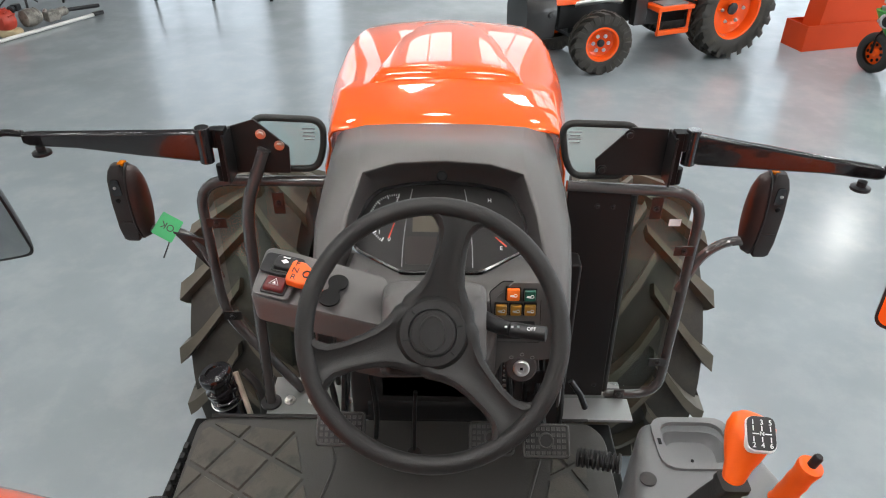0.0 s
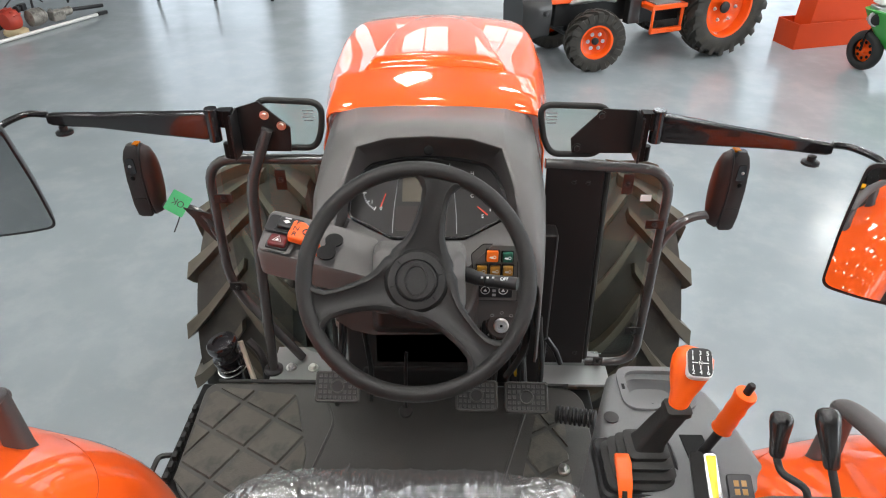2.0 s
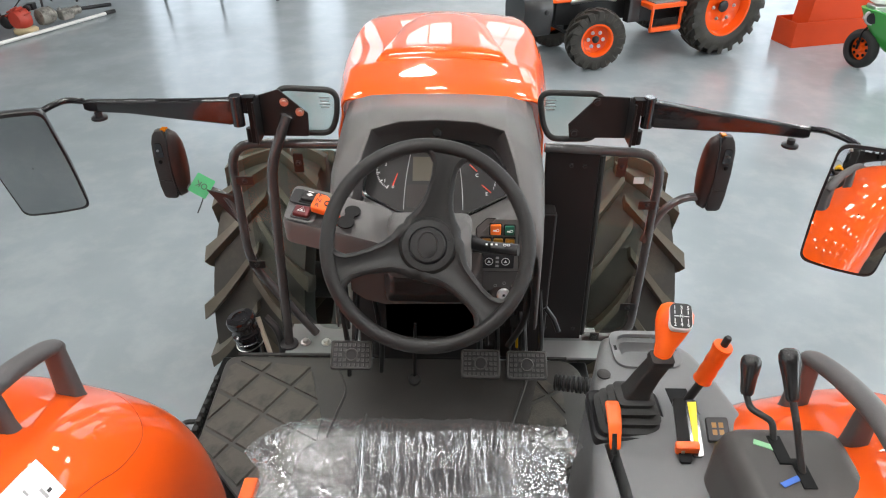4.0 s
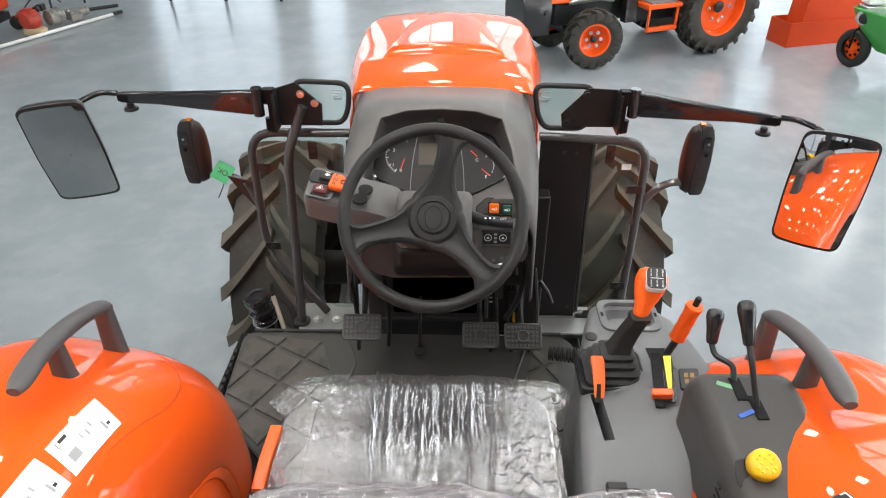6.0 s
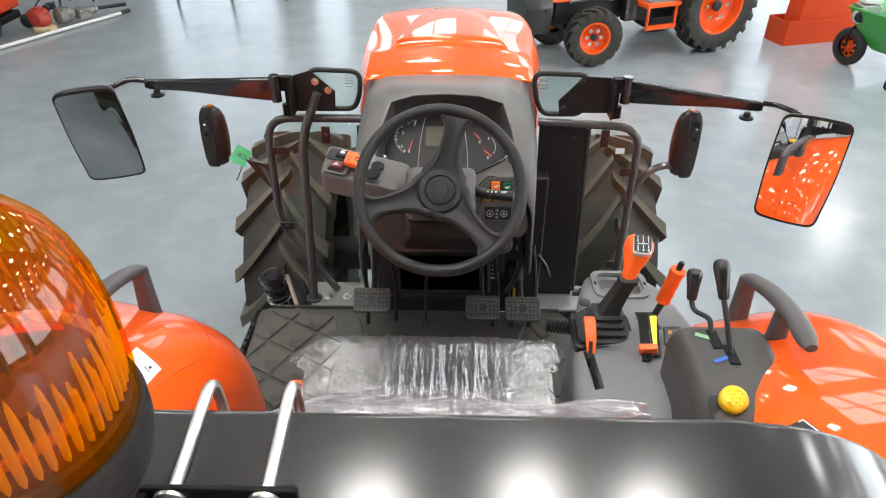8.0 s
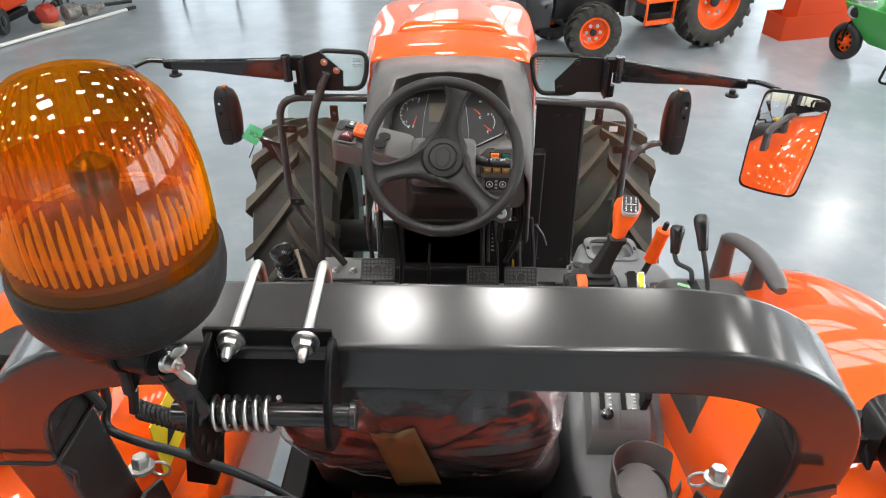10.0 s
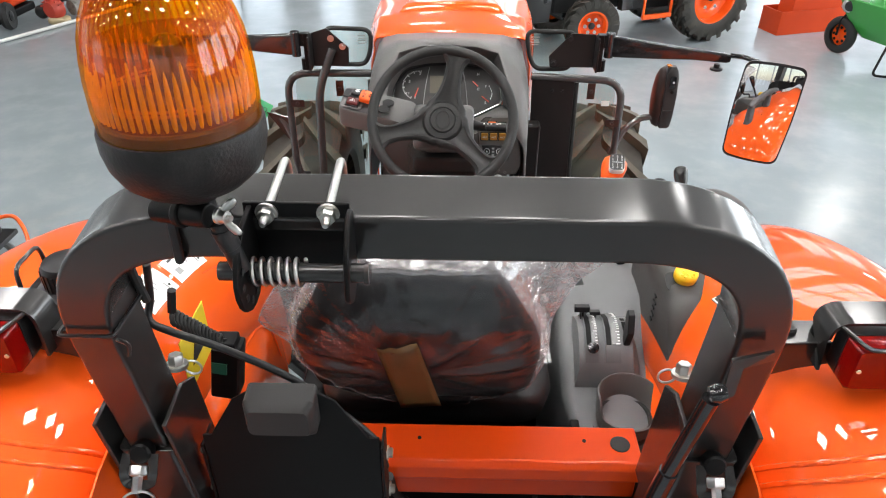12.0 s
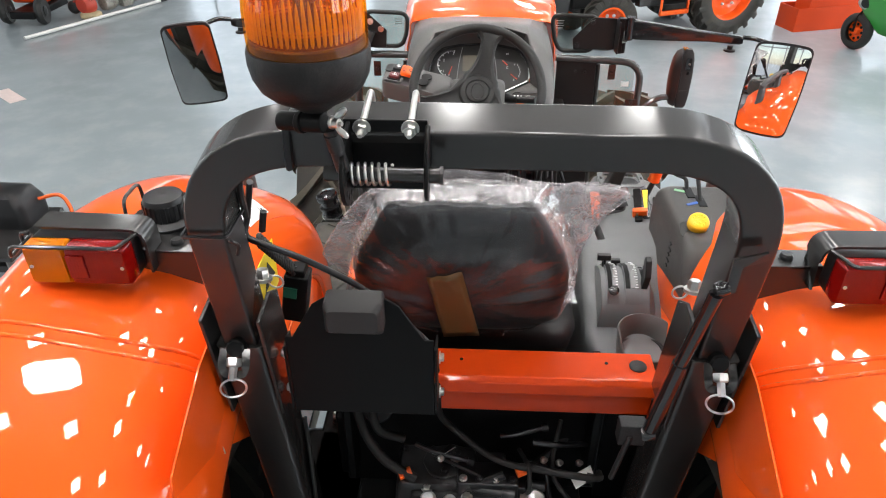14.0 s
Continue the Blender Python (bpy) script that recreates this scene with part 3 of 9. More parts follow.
# two rooflights with glazing bars
for p, q in ROOF:
    k += 1
    xc, yc = (RX0 + RX1) / 2, (p + q) / 2
    w = thing("window_%d" % k, (xc, yc, H), "glazed rooflight with grey metal bars in the ceiling", "rooflight", kind="structure")
    g = Geo()
    for i in range(5):
        g.box((RX0 + 0.03 + (RX1 - RX0 - 0.06) * i / 4, yc, H + 0.12), (0.06, q - p, 0.06))
    for i in range(3):
        for j in range(4):
            xa = RX0 + 0.06 + (RX1 - RX0 - 0.06) * j / 4
            g.box((xa + (RX1 - RX0 - 0.06) / 8 - 0.03, p + 0.03 + (q - p - 0.06) * i / 2, H + 0.12), ((RX1 - RX0 - 0.06) / 4 - 0.062, 0.06, 0.05))
    part("window_frame", g, WIN_FRAME, w)
    pn = part("pane", Geo().box((xc, yc, H + 0.165), (RX1 - RX0, q - p, 0.008)), PANE, w)
    pn.visible_shadow = False
    lamp = new("rooflight_daylight", bpy.data.lights.new("rooflight_daylight", "AREA"))
    lamp.data.shape = "RECTANGLE"
    lamp.data.size, lamp.data.size_y = RX1 - RX0 - 0.1, q - p - 0.1
    lamp.data.energy = DAYLIGHT * (RX1 - RX0) * (q - p) * ROOF_GAIN
    lamp.data.color = (0.93, 0.97, 1.0)
    lamp.matrix_world = pose(xc, yc, H + 0.185)

# ceiling lamps in a grid
TURN = Matrix.Rotation(radians(32), 3, "Z")


def ceiling_light(size, label, spots):
    first = thing("ceiling_light", (*spots[0], H), label, "ceiling light", "ceiling panels")
    part("frame", Geo().box((*spots[0], H - 0.02), (size + 0.05, size + 0.05, 0.04), TURN), WHITE_WALL, first)
    part("diffuser", Geo().box((*spots[0], H - 0.045), (size, size, 0.01), TURN), LED, first)
    for x, y in spots[1:]:
        copy_thing(first, pose(x, y, H))


near = [(-9.9 + 1.62 * i, -8.0 + 1.68 * j) for i in range(14) for j in range(9)]
near = [s for s in near if not (-1.7 < s[0] < 1.7 and -3.2 < s[1] < 2.7) and not (s[0] < -3.5 and s[1] > 4.5) and s[1] > -3.3]
near += [(-0.40, 0.75), (0.42, 0.82), (1.03, 0.75), (-0.35, 1.85), (0.35, 1.98), (1.30, 2.30), (0.97, -0.42), (0.85, -1.10), (-0.85, -1.30), (0.95, -2.21), (-0.17, -2.42)]
near = [s for s in near if not (RX0 - 0.4 < s[0] < RX1 + 0.4 and s[1] > ROOF[0][0] - 0.4)]
ceiling_light(0.29, "small square white LED ceiling panel, switched on", near)
# the last panel, at (-1.4, -0.3), stands in for a presumed skylight
ceiling_light(0.60, "large square white LED ceiling panel, switched on", [(1.55, 9.1), (-0.70, 9.3), (8.4, 9.1), (1.45, 12.7), (-0.75, 12.7), (8.4, 12.7), (-1.4, -0.3)])

# ---------- the tractor ----------
tractor = thing("tractor", (XC, 1.1, 0), "large orange open-station farm tractor with grey roll bar, showroom new", "tractor")


XH = -0.016


def hood_ring(y, zc, zs, wt, ws, zb):
    """Cross-section of the hood at y: crown and shoulder heights, shoulder and side half-widths, lower edge."""
    half = [(ws * 0.97, zb), (ws, zb + (zs - zb) * 0.55), (ws - 0.004, zs - 0.10), (ws - 0.018, zs - 0.045), (wt + (ws - wt) * 0.42, zs - 0.016), (wt + 0.004, zs - 0.001), (wt - 0.012, zs + 0.004),
            (wt * 0.72, zs + (zc - zs) * 0.55), (wt * 0.4, zs + (zc - zs) * 0.86), (0, zc)]
    pts = [(-a, b) for a, b in half] + [(a, b) for a, b in half[-2::-1]]
    return [V(XH + a, y, b) for a, b in pts]


g = Geo().grid([hood_ring(*r) for r in (
    (1.572, 1.905, 1.890, 0.262, 0.292, 1.25), (1.585, 1.911, 1.895, 0.264, 0.295, 1.25), (1.70, 1.917, 1.900, 0.270, 0.305, 1.23), (1.800, 1.922, 1.902, 0.275, 0.318, 1.22), (1.822, 1.923, 1.902, 0.275, 0.322, 1.22),
    (1.890, 1.922, 1.896, 0.252, 0.334, 1.21), (2.03, 1.915, 1.889, 0.270, 0.346, 1.2), (2.17, 1.905, 1.878, 0.290, 0.353, 1.18), (2.30, 1.894, 1.869, 0.303, 0.356, 1.15), (2.45, 1.878, 1.855, 0.306, 0.354, 1.1), (2.58, 1.861, 1.838, 0.302, 0.349, 1.1),
    (2.70, 1.842, 1.817, 0.290, 0.340, 1.1), (2.80, 1.818, 1.788, 0.268, 0.326, 1.1), (2.87, 1.792, 1.752, 0.242, 0.308, 1.1), (2.93, 1.745, 1.695, 0.18, 0.27, 1.1), (2.98, 1.60, 1.54, 0.16, 0.25, 1.1))])
hood = part("hood", g, ORANGE, tractor, "glossy orange engine hood", smooth=40, solid=0.006, bevel=0.003)


def scoop_ring(y, z, w, drop, foot):
    return [V(XH + a * w + (0.010 if a == 1 else -0.010 if a == -1 else 0), y - (0.018 * abs(a) ** 6 if y < 1.95 else 0), z - (abs(a) ** 2.4) * drop - (foot if abs(a) == 1 else foot * 0.2 if abs(a) > 0.96 else 0)) for a in (-1, -0.97, -0.9, -0.75, -0.5, -0.25, 0, 0.25, 0.5, 0.75, 0.9, 0.97, 1)]


part("hood_bulge", Geo().grid([scoop_ring(*r) for r in ((1.843, 1.915, 0.198, 0.010, 0.004), (1.846, 1.926, 0.199, 0.010, 0.010), (1.858, 1.938, 0.199, 0.010, 0.018), (1.870, 1.9445, 0.198, 0.010, 0.024), (1.880, 1.9475, 0.196, 0.010, 0.026), (1.892, 1.948, 0.193, 0.010, 0.026), (1.96, 1.9425, 0.186, 0.012, 0.026), (2.05, 1.933, 0.178, 0.014, 0.026),
                                                       (2.30, 1.906, 0.165, 0.016, 0.024), (2.50, 1.880, 0.15, 0.016, 0.022), (2.64, 1.858, 0.13, 0.016, 0.02), (2.74, 1.832, 0.10, 0.02, 0.02))]), ORANGE, hood, smooth=28)

# instrument cowl: a creased shell whose wings run down beside the dash
COWL = [[(0, 1.580, 1.909), (0.10, 1.580, 1.908), (0.186, 1.580, 1.903), (0.198, 1.580, 1.901), (0.236, 1.580, 1.893), (0.252, 1.578, 1.878), (0.258, 1.575, 1.855), (0.262, 1.57, 1.45)],
        [(0, 1.440, 1.930), (0.09, 1.440, 1.928), (0.170, 1.438, 1.920), (0.182, 1.437, 1.915), (0.228, 1.436, 1.894), (0.252, 1.420, 1.868), (0.262, 1.410, 1.835), (0.267, 1.41, 1.45)],
        [(0, 1.312, 1.947), (0.092, 1.309, 1.943), (0.160, 1.299, 1.926), (0.172, 1.297, 1.919), (0.221, 1.296, 1.884), (0.250, 1.295, 1.852), (0.263, 1.290, 1.810), (0.268, 1.29, 1.45)]]
WING = [[(0.160, 1.299, 1.926)] + COWL[2][3:],
        [(0.166, 1.285, 1.910), (0.177, 1.282, 1.903), (0.222, 1.284, 1.878), (0.250, 1.270, 1.835), (0.262, 1.262, 1.79), (0.267, 1.25, 1.45)],
        [(0.184, 1.232, 1.868), (0.193, 1.228, 1.863), (0.226, 1.222, 1.838), (0.249, 1.212, 1.80), (0.259, 1.205, 1.75), (0.264, 1.20, 1.45)],
        [(0.200, 1.178, 1.802), (0.208, 1.173, 1.798), (0.232, 1.166, 1.772), (0.247, 1.160, 1.74), (0.255, 1.155, 1.70), (0.259, 1.15, 1.45)],
        [(0.215, 1.136, 1.715), (0.220, 1.133, 1.710), (0.234, 1.131, 1.69), (0.244, 1.130, 1.67), (0.249, 1.129, 1.64), (0.252, 1.13, 1.45)]]
XD = -0.018
g = Geo().grid([[V(XD - a, b, c) for a, b, c in r[::-1]] + [V(XD + a, b, c) for a, b, c in r[1:]] for r in COWL])
for s in (-1, 1):
    g.grid([[V(XD + s * a, b, c) for a, b, c in r] for r in WING])
g.weld()
cowl = part("dash_cowl", g, COWL_PL, tractor, "grey moulded instrument cowl", smooth=50, solid=0.005)

# the sunk instrument panel, its dark surround and the dash face below
INST = facing((XD, 1.28, 1.778), (0, -0.66, 0.75), (0, 0.75, 0.66))
outline = [(-0.082, -0.069), (0.079, -0.067), (0.176, -0.016), (0.173, 0.036), (0.152, 0.085), (0.132, 0.108), (0.07, 0.122), (0.0, 0.127), (-0.07, 0.122), (-0.135, 0.108), (-0.157, 0.085), (-0.180, 0.034), (-0.184, -0.018)]
lip = [V(XD + s * r[k][0], r[k][1] - 0.001, r[k][2] + 0.001) for s, r, k in [(-1, WING[i], 0) for i in (4, 3, 2, 1)] + [(-1, COWL[2], 2), (-1, COWL[2], 1), (1, COWL[2], 0), (1, COWL[2], 1), (1, COWL[2], 2)] + [(1, WING[i], 0) for i in (1, 2, 3, 4)]]
foot = on_plane(INST, [(-0.187, -0.021), (-0.187, -0.010), (-0.183, 0.034), (-0.160, 0.087), (-0.137, 0.111), (-0.071, 0.125), (0.0, 0.130), (0.071, 0.125), (0.134, 0.111), (0.155, 0.087), (0.176, 0.038), (0.179, -0.010), (0.179, -0.019)], 0.004)
part("visor_face", Geo().grid([lip, [p.lerp(q, 0.12) + V(0, 0.006, -0.003) for p, q in zip(lip, foot)], [p.lerp(q, 0.6) + V(0, 0.014, -0.004) for p, q in zip(lip, foot)], foot]), VISOR_PL, cowl, "dark inner face of the cowl", smooth=40)
part("visor_sensor", Geo().lathe([(0.011, 0), (0.011, 0.004), (0.008, 0.007), (0.001, 0.0075)], (XD - 0.002, 1.306, 1.916), (0, -0.85, 0.5), 20), BLACK_MATT, cowl, "small black sensor under the visor")
FACE_TOP = [(-0.240, 1.715), (-0.205, 1.765), (-0.165, 1.768), (-0.09, 1.712), (0.075, 1.712), (0.125, 1.768), (0.19, 1.768), (0.210, 1.715)]
face = [V(x, 1.155, z) for x, z in FACE_TOP + [(0.226, 1.60), (0.212, 1.568), (0.112, 1.556), (0.098, 1.514), (-0.15, 1.508), (-0.20, 1.522), (-0.235, 1.55)]]
dash = part("dash_panel", Geo().loft([[V(p.x, 1.19 + (p.z < 1.6) * 0.03, p.z) for p in face], [V(p.x, 1.160, p.z) for p in face], [V(XD + (p.x - XD) * 0.985, 1.153, 1.62 + (p.z - 1.62) * 0.985) for p in face]]), COWL_PL, tractor, "grey moulded dash face", smooth=40)
sill = on_plane(INST, [(-0.187, -0.021), (-0.180, -0.026), (-0.135, -0.048), (-0.084, -0.074), (0.081, -0.072), (0.130, -0.046), (0.172, -0.024), (0.179, -0.019)], 0.003)
edge = [V(XD - 0.215, 1.138, 1.718)] + [V(x, 1.155, z) for x, z in FACE_TOP[1:-1]] + [V(XD + 0.215, 1.138, 1.718)]
part("dash_slope", Geo().grid([edge, [p.lerp(q, 0.12) + V(0, 0, 0.005) for p, q in zip(edge, sill)], [p.lerp(q, 0.9) + V(0, 0, 0.003) for p, q in zip(edge, sill)], sill]), COWL_PL, dash, smooth=50)
dial = part("instrument_panel", plate(Geo(), INST, [(p.x, p.y) for p in rounded(outline, 0.014, 4)], 0.005), INSTR, tractor, "dark instrument panel with dials and a small display")
rim_o = [(p.x, p.y) for p in rounded([(a * 1.02, b * 1.035) for a, b in outline], 0.016, 4)]
rim_i = [(p.x, p.y) for p in rounded([(a * 0.985, b * 0.975) for a, b in outline], 0.014, 4)]
g = Geo().loft([on_plane(INST, rim_i, 0.004), on_plane(INST, rim_i, 0.008), on_plane(INST, rim_o, 0.009), on_plane(INST, rim_o, -0.01)], True, False)
part("bezel", g, BLACK_GLOSS, dial)
part("display", plate(Geo(), INST, rect(0.072, 0.064, -0.027, 0.050), 0.0062), LCD, dial, "beige liquid crystal display")
part("display_band", plate(Geo(), INST, rrect(0.118, 0.060, 0.008, -0.018, -0.022), 0.0058), DISPLAY_DARK, dial, "dark warning lamp field below the display")
for sx in (-1, 1):
    arc = [V(-0.010 + sx * (0.073 - 0.018 * t * t), -0.058 + 0.170 * t, 0.0068) for t in [i / 12 for i in range(13)]]
    part("trim_line", Geo().tube([INST @ p for p in arc], 0.0011, 6), BAR_GREY, dial)
ticks = Geo()
for i in range(31):
    a = radians(240 - 5.2 * i)
    r0, r1 = (0.047, 0.056) if i % 5 == 0 else (0.0515, 0.0555)
    c = V(-0.099, 0.045, 0)
    d, e = V(math.cos(a), math.sin(a), 0), V(-math.sin(a), math.cos(a), 0) * (0.0011 if i % 5 == 0 else 0.0006)
    plate(ticks, INST, [(c + d * r0 - e)[:2], (c + d * r1 - e)[:2], (c + d * r1 + e)[:2], (c + d * r0 + e)[:2]], 0.0072)
part("tachometer_scale", ticks, BAR_WHITE, dial)
for txt, x, y in (("0", -0.111, 0.001), ("1", -0.132, 0.016), ("2", -0.131, 0.060), ("3", -0.097, 0.088)):
    lettering("numeral", txt, 0.013, Matrix.Translation(INST.to_3x3() @ V(0, 0, 0.0065)) @ INST @ Matrix.Translation((x, y, 0)), BAR_WHITE, dial)
for txt, x, y, in (("H", 0.098, 0.088), ("C", 0.098, 0.033), ("F", 0.124, 0.044), ("E", 0.122, -0.016)):
    lettering("letter", txt, 0.012, Matrix.Translation(INST.to_3x3() @ V(0, 0, 0.0075)) @ INST @ Matrix.Translation((x, y, 0)), BAR_WHITE, dial)
for p, q in (((-0.112, 0.003), (-0.101, 0.036)), ((0.133, -0.012), (0.110, 0.008)), ((0.098, 0.044), (0.080, 0.062))):
    a, b = V(*p, 0), V(*q, 0)
    e = V(-(b - a).y, (b - a).x, 0).normalized() * 0.0014
    part("needle", plate(Geo(), INST, [(a - e)[:2], (a + e)[:2], (b + e * 0.7)[:2], (b - e * 0.7)[:2]], 0.0085), RED_PRINT, dial)
for i in range(6):
    g = plate(Geo(), INST, rect(0.002, 0.006, 0.134 + 0.010 * math.cos(i * 0.5 - 1), 0.0 + i * 0.009), 0.0072)
    part("gauge_tick", g, BAR_WHITE, dial)

# steering column cover and switch pod
AX = V(0, 0.787, -0.616)
UPW = V(0, 0.616, 0.787)
HUB = V(-0.027, 0.866, 1.880)


def col(d, h, x):
    return HUB + AX * d + UPW * h + V(x, 0, 0)


g = Geo()
rings = []
for d, w, t, b in ((0.075, 0.060, 0.030, -0.050), (0.10, 0.086, 0.060, -0.060), (0.135, 0.089, 0.080, -0.058), (0.20, 0.080, 0.085, -0.042), (0.28, 0.066, 0.085, -0.030), (0.34, 0.060, 0.08, -0.030)):
    rings.append([col(d, p.y, p.x) for p in rounded([V(-w, b), V(w, b), V(w, t), V(-w, t)], 0.02, 3)])
g.loft(rings)
column = part("column_cover", g, GREY_PL, tractor, "grey moulded steering column cover", bevel=0.003)
g = Geo()
podm = [V(-0.325, 1.085, 1.893), V(-0.105, 1.035, 1.862), V(-0.105, 0.955, 1.815), V(-0.20, 0.955, 1.842), V(-0.332, 0.968, 1.870)]
top = rounded(podm, 0.02, 4)
nrm = (podm[1] - podm[0]).cross(podm[4] - podm[0]).normalized()
if nrm.z < 0:
    nrm = -nrm
ctr = sum((p for p in top), V(0, 0, 0)) / len(top)
g.loft([[ctr + (p - ctr) * 0.97 - nrm * 0.06 for p in top], [p - nrm * 0.012 for p in top], [ctr + (p - ctr) * 0.985 - nrm * 0.003 for p in top], [ctr + (p - ctr) * 0.95 for p in top]])
pod = part("switch_pod", g, GREY_PL, tractor, "grey switch pod beside the steering column", smooth=50)
POD = facing((-0.225, 1.01, 1.872), nrm, V(0.2, 1, 0.25))
part("switch_plate", plate(Geo(), POD, rrect(0.070, 0.046, 0.010, -0.066, 0.013), 0.005), BLACK_PL, pod, bevel=0.003)
part("lower_ledge", plate(Geo(), POD, rrect(0.062, 0.044, 0.010, -0.062, -0.037), 0.003), GREY_PL, pod, bevel=0.003)
for nm, x, y, mt in (("rocker_switch", -0.060, 0.011, BLACK_PL), ("hazard_switch", -0.060, -0.037, DARK_RED)):
    part("surround", plate(Geo(), POD, rrect(0.042, 0.034, 0.005, x, y), 0.007), BLACK_PL, pod, bevel=0.002)
    sw = part(nm, plate(Geo(), POD, rrect(0.034, 0.028, 0.005, x, y), 0.015), mt, pod, bevel=0.004)
    if mt is DARK_RED:
        part("mark", Geo().tube(on_plane(POD, [(x - 0.008, y - 0.006), (x + 0.008, y - 0.006), (x, y + 0.008)], 0.0155), 0.0009, 4, closed=True), BAR_WHITE, sw)
        part("mark", plate(Geo(), POD, [(x - 0.003, y - 0.004), (x + 0.003, y - 0.004), (x, y + 0.003)], 0.0157), BAR_WHITE, sw)
    else:
        part("mark", plate(Geo(), POD, [(x - 0.007, y), (x, y - 0.005), (x + 0.007, y), (x, y + 0.005)], 0.0157), BAR_WHITE, sw)
        part("mark", plate(Geo(), POD, rect(0.012, 0.0018, x, y + 0.009), 0.0157), BAR_WHITE, sw)
part("lever_slot", plate(Geo(), POD, disc(0.017, 0.036, 0.002), 0.0035), BLACK_MATT, pod)
part("lever_slot", plate(Geo(), POD, disc(0.018, 0.032, -0.034), 0.0035), BLACK_MATT, pod)
part("lever_slot", plate(Geo(), POD, rect(0.020, 0.04, 0.034, -0.016), 0.0034), BLACK_MATT, pod)
lever = part("shuttle_lever", Geo().loft([[POD @ V(x, y0 + p.x, zc + p.y) for p in rounded([V(-hw, -0.008), V(hw, -0.008), V(hw, 0.008), V(-hw, 0.008)], 0.005, 3)] for x, y0, hw, zc in (
    (-0.043, -0.012, 0.020, 0.018), (-0.040, -0.012, 0.024, 0.018), (-0.022, -0.014, 0.024, 0.018), (-0.012, -0.016, 0.020, 0.016), (-0.002, -0.020, 0.014, 0.011), (0.008, -0.024, 0.012, 0.004), (0.014, -0.025, 0.011, -0.008))]), ORANGE_PL, tractor, "orange shuttle lever marked F N R", smooth=50)
for i, ch in enumerate("FNR"):
    lettering("letter", ch, 0.016, POD @ Matrix.Translation((-0.0335 + 0.001 * i, 0.0025 - 0.0150 * i, 0.0265)), BAR_BLACK, lever)
part("lever_print", Geo().tube(on_plane(POD, [(-0.012 + 0.006 * math.cos(t), -0.016 + 0.007 * math.sin(t)) for t in [0.9 + 0.45 * k for k in range(11)]], 0.0265), 0.0013, 4), BAR_BLACK, lever)

# steering wheel
wheel = part("steering_wheel", Geo().lathe([(0.030, 0.0), (0.056, 0.004), (0.060, 0.016), (0.056, 0.027), (0.050, 0.033), (0.0375, 0.034), (0.0365, 0.029), (0.001, 0.029)], HUB + AX * 0.048, -AX, 40), WHEEL_PL, tractor, "dark soft plastic steering wheel with three spokes", smooth=40)
n = 64
g = Geo().tube([HUB + V(1, 0, 0) * 0.1935 * math.cos(2 * math.pi * i / n) + UPW * 0.1935 * math.sin(2 * math.pi * i / n) for i in range(n)], 0.0145, 14, closed=True)
part("rim", g, WHEEL_PL, wheel, smooth=60)
for ang in (78, 196, 313):
    dr = V(1, 0, 0) * math.cos(radians(ang)) + UPW * math.sin(radians(ang))
    sd = V(1, 0, 0) * -math.sin(radians(ang)) + UPW * math.cos(radians(ang))
    rings = []
    for r, hw, th, dp in ((0.020, 0.062, 0.014, 0.031), (0.045, 0.056, 0.014, 0.030), (0.062, 0.043, 0.013, 0.028), (0.080, 0.033, 0.012, 0.024), (0.105, 0.027, 0.011, 0.018), (0.135, 0.024, 0.010, 0.011), (0.158, 0.026, 0.010, 0.006), (0.172, 0.036, 0.010, 0.003), (0.183, 0.056, 0.010, 0.001), (0.190, 0.074, 0.007, 0.001)):
        c = HUB + dr * r + AX * dp
        prof = [(-1, -0.6), (-0.97, 0.3), (-0.86, 0.85), (-0.66, 1.0), (-0.52, 0.55), (0, 0.42), (0.52, 0.55), (0.66, 1.0), (0.86, 0.85), (0.97, 0.3), (1, -0.6), (0.6, -1), (-0.6, -1)]
        rings.append([c + sd * a * hw - AX * b * th for a, b in prof])
    part("spoke", Geo().loft(rings), WHEEL_PL, wheel, smooth=50)
part("horn_button", Geo().lathe([(0.0345, 0.0), (0.0345, 0.005), (0.032, 0.0075), (0.001, 0.008)], HUB + AX * 0.017, -AX, 36), WHEEL_PL, wheel)
em = facing(HUB + AX * 0.0085, -AX, UPW)
ring = [(0.019 * math.cos(t), 0.026 * math.sin(t)) for t in [2 * math.pi * i / 28 for i in range(28)]]
part("emblem", Geo().tube(on_plane(em, ring, 0.001), 0.0016, 6, closed=True), DARKGREY, wheel, "raised oval emblem ring")
part("emblem", plate(Geo(), em, [(-0.003, -0.016), (0.008, -0.016), (0.004, 0.015), (-0.006, 0.008)], 0.001), RUBBER_BLACK, wheel)
for i in range(6):
    a = radians(15 + 60 * i)
    part("groove_line", Geo().tube([em @ V(r * math.cos(a), r * math.sin(a), -0.0052) for r in (0.0395, 0.0465)], 0.0008, 4), BLACK_MATT, wheel)

# light stalk, key, switch panel
stalk = part("light_stalk", Geo().tube([V(0.05, 0.985, 1.815), V(0.085, 0.955, 1.82), V(0.10, 0.945, 1.824)], [0.016, 0.013, 0.012], 14).tube([V(0.10, 0.945, 1.824), V(0.155, 0.928, 1.829)], [0.0125, 0.0125], 16), BLACK_PL, tractor, "black light stalk", smooth=60)
lettering("writing", "OFF", 0.0085, facing((0.13, 0.925, 1.8422), (0, -0.5, 0.87), (0, 0.87, 0.5)), BAR_WHITE, stalk)
for i in range(3):
    part("mark", Geo().box((0.090 + i * 0.010, 0.934, 1.8385), (0.0042, 0.003, 0.002), Matrix.Rotation(radians(30), 3, "X")), BAR_WHITE, stalk)
